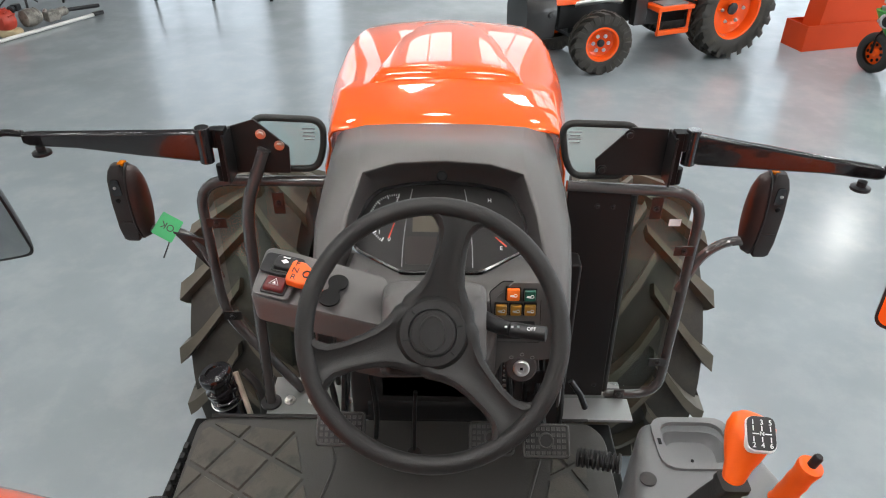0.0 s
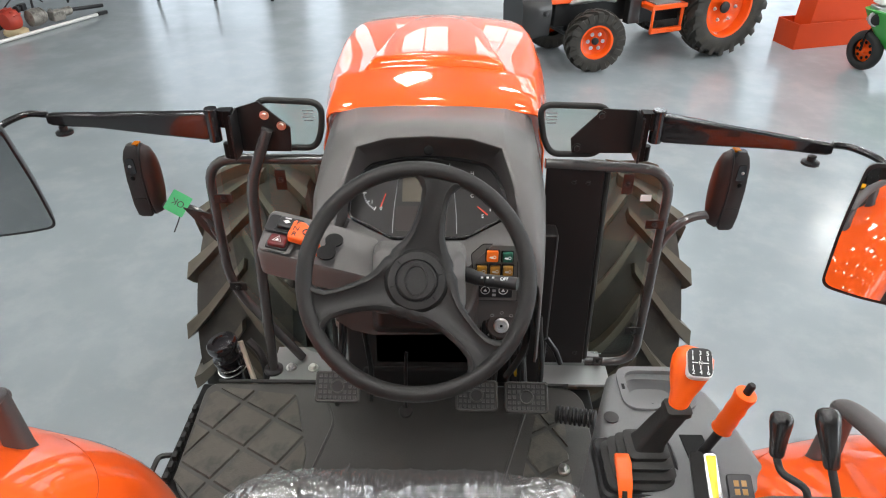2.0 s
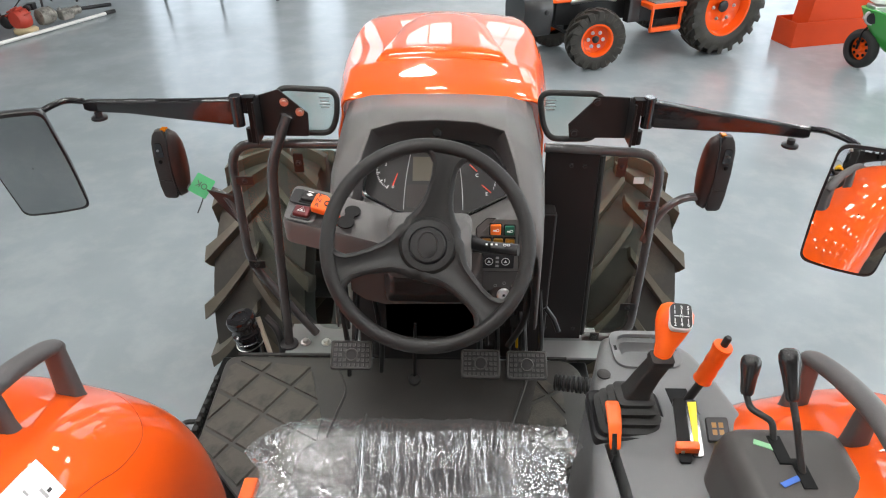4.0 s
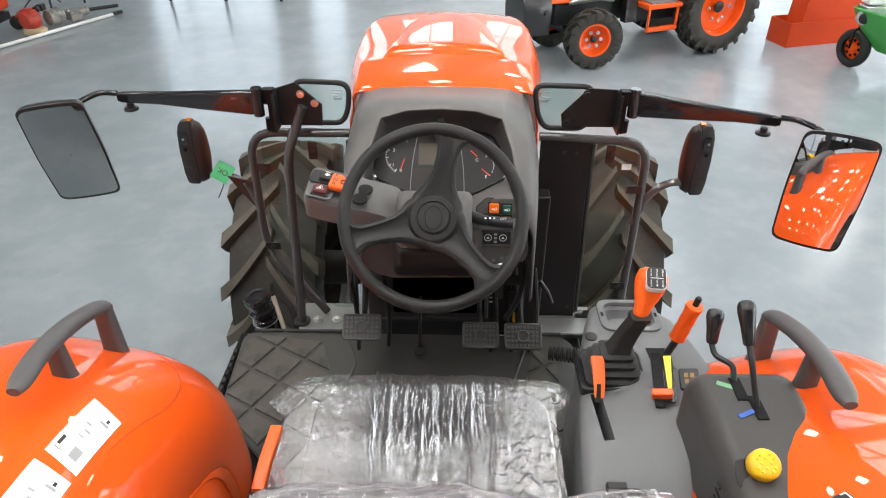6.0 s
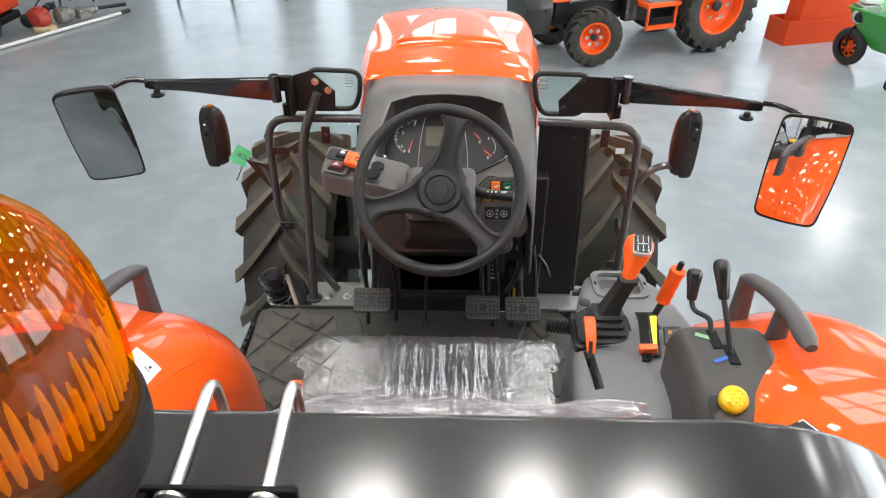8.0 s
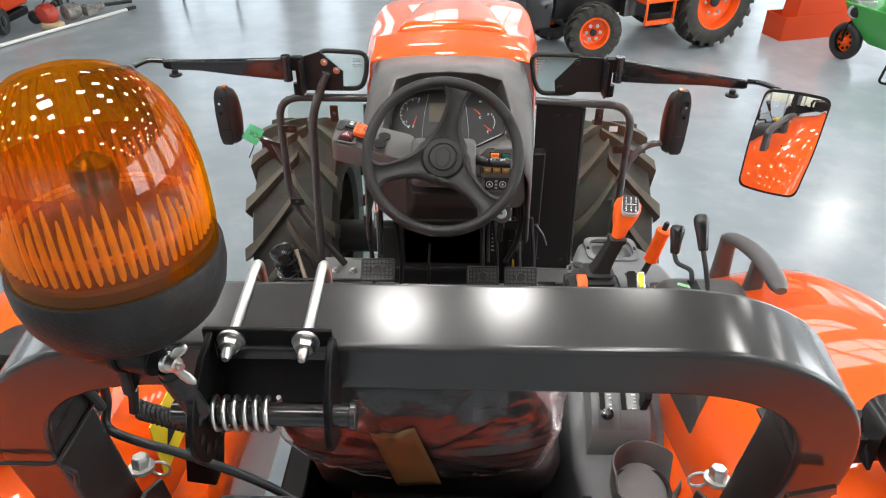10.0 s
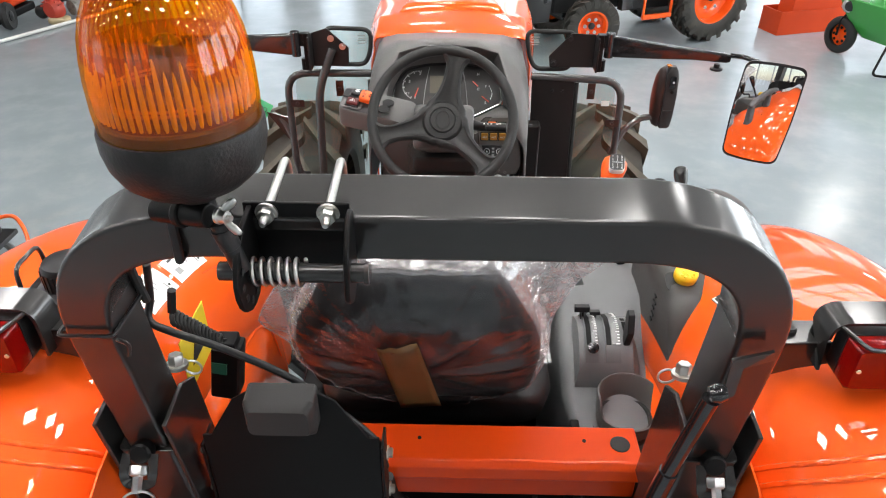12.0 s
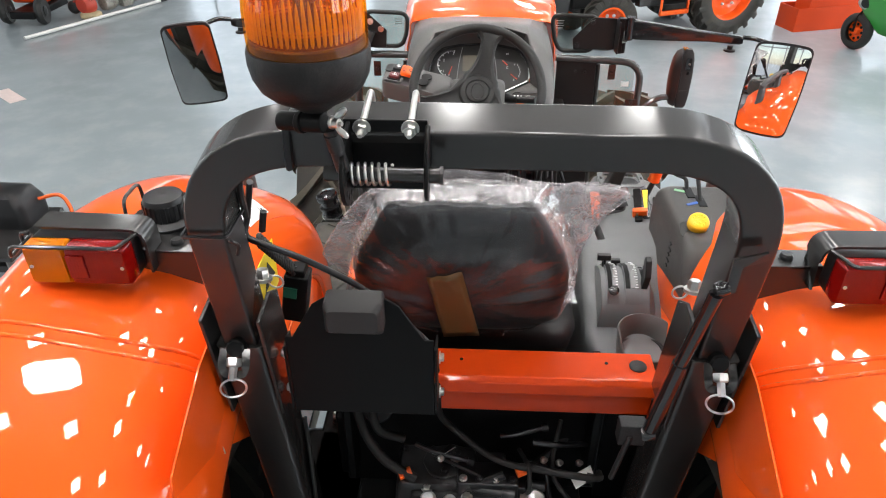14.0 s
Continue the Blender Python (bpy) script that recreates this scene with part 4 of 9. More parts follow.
PAN = facing((0.147, 1.1535, 1.70), (0, -0.995, 0.10), (0, 0.1, 0.995))
PSH = [(-0.07, 0.041), (-0.045, 0.066), (0.030, 0.066), (0.036, -0.077), (-0.058, -0.077)]
panel = part("switch_panel", plate(Geo(), PAN, [(p.x, p.y) for p in rounded(PSH, 0.005, 3)], 0.003), GREY_PL, tractor, "grey switch panel with coloured push buttons", bevel=0.001)
part("panel_gap", Geo().tube(on_plane(PAN, [(p.x, p.y) for p in rounded(PSH, 0.005, 3)], 0.002), 0.0013, 4, closed=True), BLACK_MATT, panel)
for x, y, mt, w in ((-0.024, 0.040, SW_ORANGE, 0.025), (0.009, 0.038, SW_GREEN, 0.022), (-0.046, 0.004, SW_AMBER, 0.022), (-0.017, 0.004, SW_AMBER, 0.022), (0.011, 0.004, SW_AMBER, 0.022)):
    part("button_surround", plate(Geo(), PAN, rrect(w + 0.006, w + 0.008, 0.003, x, y), 0.006), BLACK_PL, panel, bevel=0.001)
    b = part("push_button", plate(Geo(), PAN, rrect(w, w + 0.001, 0.003, x, y), 0.013), mt, panel, bevel=0.002)
    mk = BAR_WHITE if mt is not SW_AMBER else BAR_GREY
    part("mark", plate(Geo(), PAN, [(x - 0.007, y - 0.002), (x + 0.001, y - 0.004), (x + 0.001, y + 0.001), (x - 0.006, y + 0.001)], 0.0138), mk, b)
    part("mark", Geo().tube(on_plane(PAN, disc(0.0032, x + 0.004, y, 10), 0.0136), 0.0008, 4, closed=True), mk, b)
sw = part("radio_switch", plate(Geo(), PAN, rrect(0.080, 0.040, 0.004, -0.016, -0.046), 0.009), BLACK_PL, panel, bevel=0.002)
for x in (-0.037, 0.003):
    part("ring_mark", Geo().tube(on_plane(PAN, disc(0.0095, x, -0.046, 20), 0.0095), 0.0008, 5, closed=True), BAR_WHITE, sw)
    part("mark", plate(Geo(), PAN, [(x - 0.004, -0.049), (x + 0.004, -0.049), (x, -0.042)], 0.0098), BAR_WHITE, sw)
for i in range(3):
    part("mark", plate(Geo(), PAN, rect(0.008, 0.006, -0.017, -0.058 + i * 0.011), 0.0098), BAR_GREY, sw)
LOCK = V(0.151, 1.148, 1.549)
keyl = part("ignition_lock", Geo().lathe([(0.0175, 0), (0.0175, 0.009), (0.015, 0.011), (0.0095, 0.0105), (0.009, 0.008), (0.001, 0.008)], LOCK, (0, -0.93, 0.36), 28), CHROME, tractor, "round chrome ignition lock in a dark ring")
part("ring", Geo().lathe([(0.033, -0.03), (0.034, -0.002), (0.030, 0.002), (0.0175, 0.003)], LOCK, (0, -0.93, 0.36), 28), VISOR_PL, keyl)
part("key_slot", Geo().box(LOCK + V(0, -0.0085, 0.0032), (0.006, 0.002, 0.006)), BLACK_MATT, keyl)
for i in range(3):
    a = radians(50 + 40 * i)
    part("mark", Geo().tube([V(LOCK.x + 0.034 * math.cos(a) + 0.004 * math.cos(t), 1.150, LOCK.z + 0.034 * math.sin(a) + 0.004 * math.sin(t)) for t in [k * 0.785 for k in range(8)]], 0.0008, 4, closed=True), BAR_GREY, keyl)
part("lock_bracket", Geo().box(LOCK + V(0.002, 0.03, -0.075), (0.020, 0.006, 0.10)).box(LOCK + V(0.045, 0.05, -0.075), (0.055, 0.006, 0.035)), DARKGREY, keyl, bevel=0.002)
part("wire_loom", Geo().tube(spline([LOCK + V(0.062, 0.04, 0.01), LOCK + V(0.066, 0.03, -0.06), LOCK + V(0.060, 0.05, -0.14), LOCK + V(0.03, 0.08, -0.24)], 6), 0.009, 8), RUBBER_BLACK, keyl, "ribbed black cable sleeve", smooth=60)

# lower steering column, brackets and pedals
g = Geo()
g.box((XC, 1.49, 1.33), (0.34, 0.06, 0.40))
g.box((XC + 0.01, 1.485, 1.17), (0.52, 0.05, 0.26))
part("firewall", g, DARKGREY, tractor, "black lower firewall under the dash", bevel=0.01)
part("firewall_side", Geo().box((0.262, 1.44, 1.33), (0.10, 0.06, 0.60)), BOARD, tractor, bevel=0.008)
part("knee_cover", Geo().loft([[V(XC + s * w, y, z) for s, z in ((-1, z0), (1, z0), (1, z1), (-1, z1))] for y, w, z0, z1 in ((1.03, 0.095, 1.635, 1.68), (1.08, 0.112, 1.585, 1.68), (1.15, 0.122, 1.520, 1.68))]), KNEE, tractor, bevel=0.012)


def pedal(at, w=0.118, d=0.082, arm_top=(0, 0.16, 0.28)):
    m = facing(at, (0, -0.62, 0.78), (0, 0.78, 0.62))
    p = part("pedal", plate(Geo(), m, rrect(w, d, 0.01), 0.012), RUBBER_BLACK, tractor, "black ribbed rubber pedal on a steel arm", bevel=0.003)
    part("pad_border", Geo().tube(on_plane(m, rrect(w - 0.008, d - 0.008, 0.01), 0.012), 0.0035, 6, closed=True), MAT_RUBBER, p)
    for i in range(8):
        for j in range(5):
            x, y = -w / 2 + 0.014 + i * (w - 0.028) / 7, -d / 2 + 0.013 + j * (d - 0.026) / 4
            if math.hypot(x, y) > 0.02:
                part("stud", plate(Geo(), m, rect(0.008, 0.008, x, y), 0.0165), MAT_RUBBER, p)
    part("pad_ring", Geo().tube(on_plane(m, disc(0.017, 0, 0, 18), 0.013), 0.0025, 6, closed=True), MAT_RUBBER, p)
    a = m @ V(0, 0.02, 0)
    part("pedal_arm", Geo().tube(spline([a, a + V(0, 0.05, -0.01), a + V(0, 0.13, 0.06), a + Vector(arm_top)], 4), 0.009, 8), IRON, p)
    return p


pedal((-0.26, 1.22, 1.270))
pedal((0.105, 1.22, 1.244), 0.112)
pedal((0.235, 1.21, 1.250), 0.115)
knob = part("foot_knob", Geo().lathe([(0.001, 0.012), (0.017, 0.011), (0.019, 0.006), (0.019, 0)], (-0.085, 1.235, 1.165), (0, -0.5, 0.86), 20), RUBBER_BLACK, tractor, "small round black foot button on a rod")
part("rod", Geo().tube([V(-0.085, 1.238, 1.165), V(-0.083, 1.25, 1.30), V(-0.08, 1.26, 1.36)], 0.005, 8), BLACK_PL, knob)

# platform and rubber mat
part("platform", Geo().prism([V(-0.74, 1.47, 1.03), V(0.47, 1.47, 1.03), V(0.47, 0.0, 1.03), (-0.47, 0.0, 1.03), (-0.47, 0.75, 1.03), V(-0.75, 1.0, 1.03)], (0, 0, -0.05)), BLACK_MATT, tractor, bevel=0.008)
part("step_plate", Geo().box((XC + 0.02, 1.545, 1.045), (1.05, 0.15, 0.012)), PLATE_STEEL, tractor, "bare grey steel plate under the windscreens", bevel=0.003)
mat_pts = rounded([V(-0.715, 1.452, 1.032), V(0.40, 1.452, 1.032), V(0.44, 1.40, 1.032), V(0.44, 0.30, 1.032), V(-0.44, 0.30, 1.032), V(-0.46, 0.82, 1.032), V(-0.70, 1.08, 1.032)], [0.05, 0.03, 0.03, 0.01, 0.01, 0.05, 0.05], 4)
mat_ob = part("floor_mat", Geo().prism(mat_pts, (0, 0, 0.018)), MAT_RUBBER, tractor, "black rubber floor mat with worn diamond pads", bevel=0.004)
part("mat_lip", Geo().tube([V(-0.68, 1.453, 1.056), V(-0.35, 1.455, 1.056), V(0.0, 1.455, 1.056), V(0.40, 1.455, 1.056)], 0.006, 6), RUBBER_BLACK, mat_ob)

# front corner windscreens
def tube_frame(name, pts, r, y, corner=0.06, label=""):
    return part(name, Geo().tube(rounded([V(x, y, z) for x, z in pts], corner, 6, closed=False), r, 12), TUBE_GREY, tractor, label, smooth=60)


def tab(x, z, w=0.05, h=0.028, y=1.54, parent=None):
    t = part("clamp_tab", Geo().box((x, y, z), (w, 0.004, h)), FRAME_GREY, parent, bevel=0.001)
    part("bolt", bolt(Geo(), (x, y - 0.002, z), (0, -1, 0), 0.006, 0.006), BLACK_PL, t)


lf = tube_frame("window_frame", [(-0.30, 1.766), (-0.622, 1.766), (-0.625, 1.35), (-0.44, 1.06)], 0.014, 1.56, 0.085, "grey bent tube frame of a corner windscreen")
part("pane", Geo().prism(rounded([V(-0.31, 1.571, 1.745), V(-0.595, 1.571, 1.745), V(-0.60, 1.571, 1.36), V(-0.47, 1.571, 1.15), V(-0.42, 1.571, 1.07), V(-0.33, 1.571, 1.07)], 0.04, 4), (0, 0.005, 0)), GLASS, lf, "tinted corner glass")
part("seal", Geo().tube([V(-0.315, 1.565, 1.74), V(-0.33, 1.565, 1.08)], 0.008, 8), RUBBER_BLACK, lf)
for x, z in ((-0.588, 1.655), (-0.595, 1.357)):
    tab(x, z, parent=lf)
tab(-0.424, 1.715, 0.028, 0.06, parent=lf)
rf = tube_frame("window_frame", [(0.28, 1.762), (0.620, 1.746), (0.622, 1.40), (0.622, 1.062), (0.465, 1.062)], 0.014, 1.56, 0.085, "grey bent tube frame of a corner windscreen")
part("pane", Geo().prism(rounded([V(0.452, 1.571, 1.738), V(0.598, 1.571, 1.728), V(0.602, 1.571, 1.40), V(0.602, 1.571, 1.082), V(0.468, 1.571, 1.082)], 0.04, 4), (0, 0.005, 0)), GLASS, rf, "tinted corner glass")
part("seal", Geo().tube([V(0.450, 1.565, 1.738), V(0.464, 1.565, 1.07)], 0.009, 8), RUBBER_BLACK, rf)
tab(0.502, 1.713, 0.028, 0.06, parent=rf)
tab(0.594, 1.589, parent=rf)
tab(0.594, 1.207, parent=rf)
tab(0.502, 1.080, 0.03, 0.034, parent=rf)
part("glass_sticker", Geo().box((0.566, 1.5695, 1.655), (0.030, 0.0008, 0.020)), WHITE_LABEL, rf, "small white sticker on the glass")
pnl = part("side_panel", Geo().prism([V(0.285, 1.556, 1.75), V(0.441, 1.556, 1.744), V(0.458, 1.556, 1.055), V(0.300, 1.556, 1.055)], (0, 0.012, 0)), BOARD, tractor, "black sheet metal side panel with bolts", bevel=0.003)
for x, z in ((0.362, 1.708), (0.40, 1.706), (0.335, 1.10), (0.43, 1.10)):
    part("bolt", bolt(Geo(), (x, 1.556, z), (0, -1, 0), 0.005, 0.004), BLACK_PL, pnl)
rail = part("hand_rail", Geo().tube(rounded([V(-0.436, 1.525, 1.866), V(-0.497, 1.515, 1.72), V(-0.508, 1.51, 1.45), V(-0.523, 1.51, 1.06)], 0.06, 6, closed=False), 0.0155, 14), TUBE_GREY, tractor, "grey bent tube handrail", smooth=60)
part("flange", Geo().lathe([(0.03, 0), (0.03, 0.008), (0.018, 0.012)], (-0.523, 1.51, 1.05), (0, 0, 1), 18), BLACK_PL, rail)


def upper_pane(pts, mark_x):
    f = part("vent_window", Geo().tube(rounded([V(x, 1.56, z) for x, z in pts], 0.035, 6), 0.0085, 8, closed=True), RUBBER_BLACK, tractor, "small tinted upper window in a black rubber frame", smooth=60)
    part("pane", Geo().prism(rounded([V(x, 1.558, z) for x, z in pts], 0.035, 6), (0, 0.004, 0)), GLASS, f)
    for i in range(4):
        part("print_bar", Geo().box((mark_x, 1.556, 1.905 - 0.009 * i), (0.030 - 0.006 * (i % 2), 0.0006, 0.003)), BAR_GREY, f)
    return f


upper_pane([(-0.467, 1.932), (-0.299, 1.926), (-0.305, 1.85), (-0.325, 1.80), (-0.46, 1.80)], -0.335)
upper_pane([(0.252, 1.926), (0.43, 1.922), (0.42, 1.79), (0.293, 1.79), (0.27, 1.83)], 0.285)


def hinge_bracket(pts, y, bolts, hx, sgn):
    b = part("mirror_bracket", Geo().prism([V(x, y, z) for x, z in pts], (0, 0.006, 0)), BOARD, tractor, "black bolted mirror bracket", bevel=0.0015)
    part("return_flange", Geo().box((hx, y - 0.03, 1.86), (0.006, 0.06, 0.12)), BOARD, b, bevel=0.0015)
    for i, (x, z) in enumerate(bolts):
        part("bolt", bolt(Geo(), (x, y, z), (0, -1, 0), 0.008, 0.007), STEEL if sgn < 0 else BLACK_PL, b)
    part("hinge", Geo().cyl(V(hx + sgn * 0.022, y - 0.035, 1.885), V(hx + sgn * 0.022, y - 0.035, 1.93), 0.014, n=14).cyl(V(hx + sgn * 0.022, y - 0.035, 1.80), V(hx + sgn * 0.022, y - 0.035, 1.84), 0.012, n=14)
         .box((hx + sgn * 0.008, y - 0.035, 1.865), (0.02, 0.03, 0.13)).box((hx + sgn * 0.045, y - 0.03, 1.90), (0.05, 0.022, 0.022)), BLACK_MATT, b, bevel=0.002)
    return b


hinge_bracket([(-0.512, 1.918), (-0.455, 1.936), (-0.380, 1.868), (-0.384, 1.80), (-0.515, 1.80)], 1.535, [(-0.442, 1.900), (-0.402, 1.872)], -0.512, -1)
hinge_bracket([(0.412, 1.922), (0.497, 1.918), (0.504, 1.80), (0.343, 1.80), (0.337, 1.84)], 1.545, [(0.408, 1.905), (0.355, 1.815)], 0.50, 1)


def mirror_arm(p, q, sgn, rod_to, knob_x):
    """A tapered cast arm from the hinge p to its end q, and the rod that carries the mirror."""
    p, q = Vector(p), Vector(q)
    rings = []
    for t, h, up, w in ((0, 0.068, 0.006, 0.020), (0.05, 0.072, 0.008, 0.026), (0.35, 0.056, 0.006, 0.026), (0.7, 0.036, 0.004, 0.024), (0.97, 0.030, 0.004, 0.022), (1.0, 0.024, 0.002, 0.018)):
        c = p.lerp(q, t)
        rings.append([c + V(0, b, a) for b, a in [(v.x, v.y) for v in rounded([V(-w / 2, up - h), V(w / 2, up - h), V(w / 2, up), V(-w / 2, up)], 0.006, 3)]])
    arm = part("mirror_arm", Geo().loft(rings), BLACK_GLOSS, tractor, "glossy black tapered mirror arm", smooth=40)
    part("pivot", Geo().cyl(p + V(0, 0, 0.016), p + V(0, 0, -0.070), 0.0165, n=18), BLACK_GLOSS, arm, bevel=0.002)
    part("clamp_knob", Geo().lathe([(0.010, 0), (0.010, 0.012), (0.021, 0.014), (0.021, 0.02), (0.012, 0.024)], (knob_x, q.y - 0.004, q.z - 0.028), (0, 0, -1), 18), BLACK_PL, arm)
    part("rod", Geo().tube(spline([q, q + (Vector(rod_to[0]) - q) * 1.0] + [Vector(r) for r in rod_to[1:]], 5), 0.0085, 10), BLACK_GLOSS, arm, smooth=60)
    return arm


mirror_arm((-0.557, 1.485, 1.922), (-0.967, 1.493, 1.913), -1, [(-1.02, 1.485, 1.915), (-1.07, 1.44, 1.895), (-1.085, 1.42, 1.85)], -0.935)
mirror_arm((0.540, 1.508, 1.920), (0.930, 1.415, 1.890), 1, [(0.975, 1.40, 1.888), (1.01, 1.33, 1.885), (1.02, 1.27, 1.86)], 0.89)


def mirror(tl, tr, br, bl, label, glass, curve=1.6):
    tl, tr, br, bl = (Vector(p) for p in (tl, tr, br, bl))
    n = (tr - tl).cross(bl - tl).normalized()
    if n.y > 0:
        n = -n
    c = (tl + tr + br + bl) / 4
    mids = [m + (m - c).normalized() * 0.006 for m in ((tl + tr) / 2, (tr + br) / 2, (br + bl) / 2, (bl + tl) / 2)]
    ring = rounded([tl, mids[0], tr, mids[1], br, mids[2], bl, mids[3]], [0.026, 0.05] * 4, 5)
    o = part("mirror", Geo().loft([[c + (p - c) * 0.55 - n * 0.05 for p in ring], [c + (p - c) * 0.94 - n * 0.03 for p in ring], [c + (p - c) * 1.0 - n * 0.008 for p in ring], list(ring), [c + (p - c) * 0.955 + n * 0.001 for p in ring]]), BLACK_PL, tractor, label, smooth=50)
    # the glass is a shallow dome
    dome = []
    for k in (0.95, 0.85, 0.7, 0.5, 0.3, 0.12, 0.01):
        row = [c + (p - c) * k for p in ring]
        dome.append([p + n * (0.0015 + (0.029 - (p - c).length_squared) / (2 * curve)) for p in row])
    part("mirror_glass", Geo().loft([[c + (p - c) * 0.95 - n * 0.004 for p in ring]] + dome, True, False), glass, o, "domed mirror glass", smooth=80)
    return o


mirror((-1.173, 1.315, 1.928), (-1.007, 1.364, 1.937), (-1.022, 1.466, 1.602), (-1.196, 1.428, 1.590), "black framed rear-view mirror, glass darkened for the shaded floor it reflects", DIMMED_MIRROR, 6.0)
mirror((0.915, 1.24, 1.931), (1.077, 1.163, 1.929), (1.048, 1.147, 1.614), (0.896, 1.219, 1.621), "black framed rear-view mirror", MIRROR)


def corner_lamp(x, y, z0, z1, sgn):
    m = sgn
    zc, hh = (z0 + z1) / 2, (z1 - z0) / 2
    rows = []
    for f, w, back in ((0.0, 0.62, 0.010), (0.04, 0.80, 0.004), (0.2, 0.94, 0.0), (0.55, 1.0, 0.0), (0.84, 0.90, 0.004), (0.94, 0.72, 0.010), (1.0, 0.42, 0.016)):
        rows.append([V(x + m * (0.022 + p.x), y - 0.012 + p.y, z0 + (z1 - z0) * f) for p in rounded([V(-0.026 * w, -0.020 + back), V(0.025 * w, -0.020 + back), V(0.030 * w, 0.004), V(0.022 * w, 0.020), V(-0.026 * w, 0.020)], 0.005, 2)])
    lamp = part("indicator_lamp", Geo().loft(rows), DARKGREY, tractor, "dark grey indicator lamp housing with a dark oval lens", smooth=35)
    part("lens", Geo().loft([[V(x + m * (0.022 - d), y + 0.0 + 0.036 * k * math.cos(t), zc + hh * 0.99 * k * math.sin(t)) for t in [2 * math.pi * i / 32 for i in range(32)]] for d, k in ((0.022, 1.0), (0.030, 1.0), (0.043, 0.93), (0.052, 0.75), (0.057, 0.45), (0.058, 0.05))]), LAMP_DARK, lamp, "dark red-brown oval lens", smooth=60)
    part("lens_rim", Geo().tube([V(x + m * -0.001, y + 0.037 * math.cos(t), zc + hh * 1.0 * math.sin(t)) for t in [2 * math.pi * i / 32 for i in range(32)]], 0.0028, 6, closed=True), BLACK_PL, lamp, smooth=60)
    part("amber_edge", Geo().box((x + m * 0.012, y + 0.005, z1 - 0.002), (0.018, 0.024, 0.008)), AMBER_FLAT, lamp, bevel=0.003)
    part("recess", Geo().prism(rounded([V(x + m * 0.012, y - 0.0335, z1 - 0.075), V(x + m * 0.036, y - 0.0335, z1 - 0.075), V(x + m * 0.034, y - 0.0335, z1 - 0.030), V(x + m * 0.014, y - 0.0335, z1 - 0.030)], 0.006, 3), (0, 0.004, 0)), BLACK_GLOSS, lamp)
    for k, r in ((0.088, 0.0065), (0.052, 0.004)):
        part("screw", Geo().lathe([(r, 0), (r, 0.002), (r * 0.6, 0.0035), (0.001, 0.0035)], (x + m * 0.026, y - 0.0335, z1 - k), (0, -1, 0), 12), BLACK_MATT if k > 0.06 else STEEL, lamp)
    part("lower_rib", Geo().box((x + m * 0.022, y - 0.033, zc - 0.045), (0.034, 0.004, 0.006)), DARKGREY, lamp, bevel=0.001)
    return lamp


ll = corner_lamp(-0.812, 1.605, 1.57, 1.785, -1)
part("lamp_stay", Geo().tube(rounded([V(-0.86, 1.60, 1.60), V(-0.74, 1.60, 1.60), V(-0.665, 1.58, 1.585), V(-0.63, 1.57, 1.50)], 0.04, 5, closed=False), 0.0105, 10), TUBE_GREY, ll)
part("stay_plate", Geo().prism([V(-0.72, 1.572, 1.605), V(-0.64, 1.572, 1.585), V(-0.61, 1.572, 1.46), V(-0.65, 1.572, 1.50)], (0, 0.006, 0)), FRAME_GREY, ll)
rl = corner_lamp(0.772, 1.575, 1.565, 1.80, 1)
part("lamp_stay", Geo().tube(rounded([V(0.80, 1.57, 1.60), V(0.71, 1.57, 1.605), V(0.65, 1.565, 1.56), V(0.61, 1.56, 1.45)], 0.04, 5, closed=False), 0.0125, 10), TUBE_GREY, rl)


# ---------- wheels ----------
def tyre_mesh(R, W, rim_r, n_lug=22, lug_h=0.035):
    """A tyre about its axle (x), with chevron lugs, in its own frame."""
    g = Geo()
    prof = [(rim_r, -W * 0.40), (rim_r + 0.03, -W * 0.46), (R * 0.78, -W * 0.49), (R * 0.895, -W * 0.455), (R * 0.985 - lug_h, -W * 0.38), (R - lug_h, -W * 0.15), (R - lug_h, W * 0.15),
            (R * 0.985 - lug_h, W * 0.38), (R * 0.895, W * 0.455), (R * 0.78, W * 0.49), (rim_r + 0.03, W * 0.46), (rim_r, W * 0.40)]
    n = 60
    rings = [[V(h, r * math.cos(2 * math.pi * j / n), r * math.sin(2 * math.pi * j / n)) for j in range(n)] for r, h in prof]
    g.loft(rings, True, False)
    return g


def lug_mesh(R, W, n_lug, lug_h, side):
    """One bar of the tread, at the top of the tyre, on one side."""
    pts = []
    for t, w, drop in ((-0.04, 0.066, 0.0), (0.3, 0.066, 0.001), (0.6, 0.072, 0.004), (0.85, 0.090, 0.008), (1.03, 0.105, 0.018)):
        x = side * W * 0.5 * t
        a = 0.62 * t * (1.30 - 0.30 * t) * (2 * math.pi / n_lug) * 1.7
        rt, rb, hw = R - drop, R - lug_h - 0.012 - drop * 1.6, w / 2 / R * 0.62
        pts.append([V(x, r * math.cos(q), r * math.sin(q)) for r, q in ((rb, a - hw * 1.3), (rt, a - hw), (rt, a + hw), (rb, a + hw * 1.3))])
    pts.append([V(p.x + side * 0.004, p.y * 0.88, p.z * 0.88) for p in pts[-1]])
    return Geo().loft(pts)


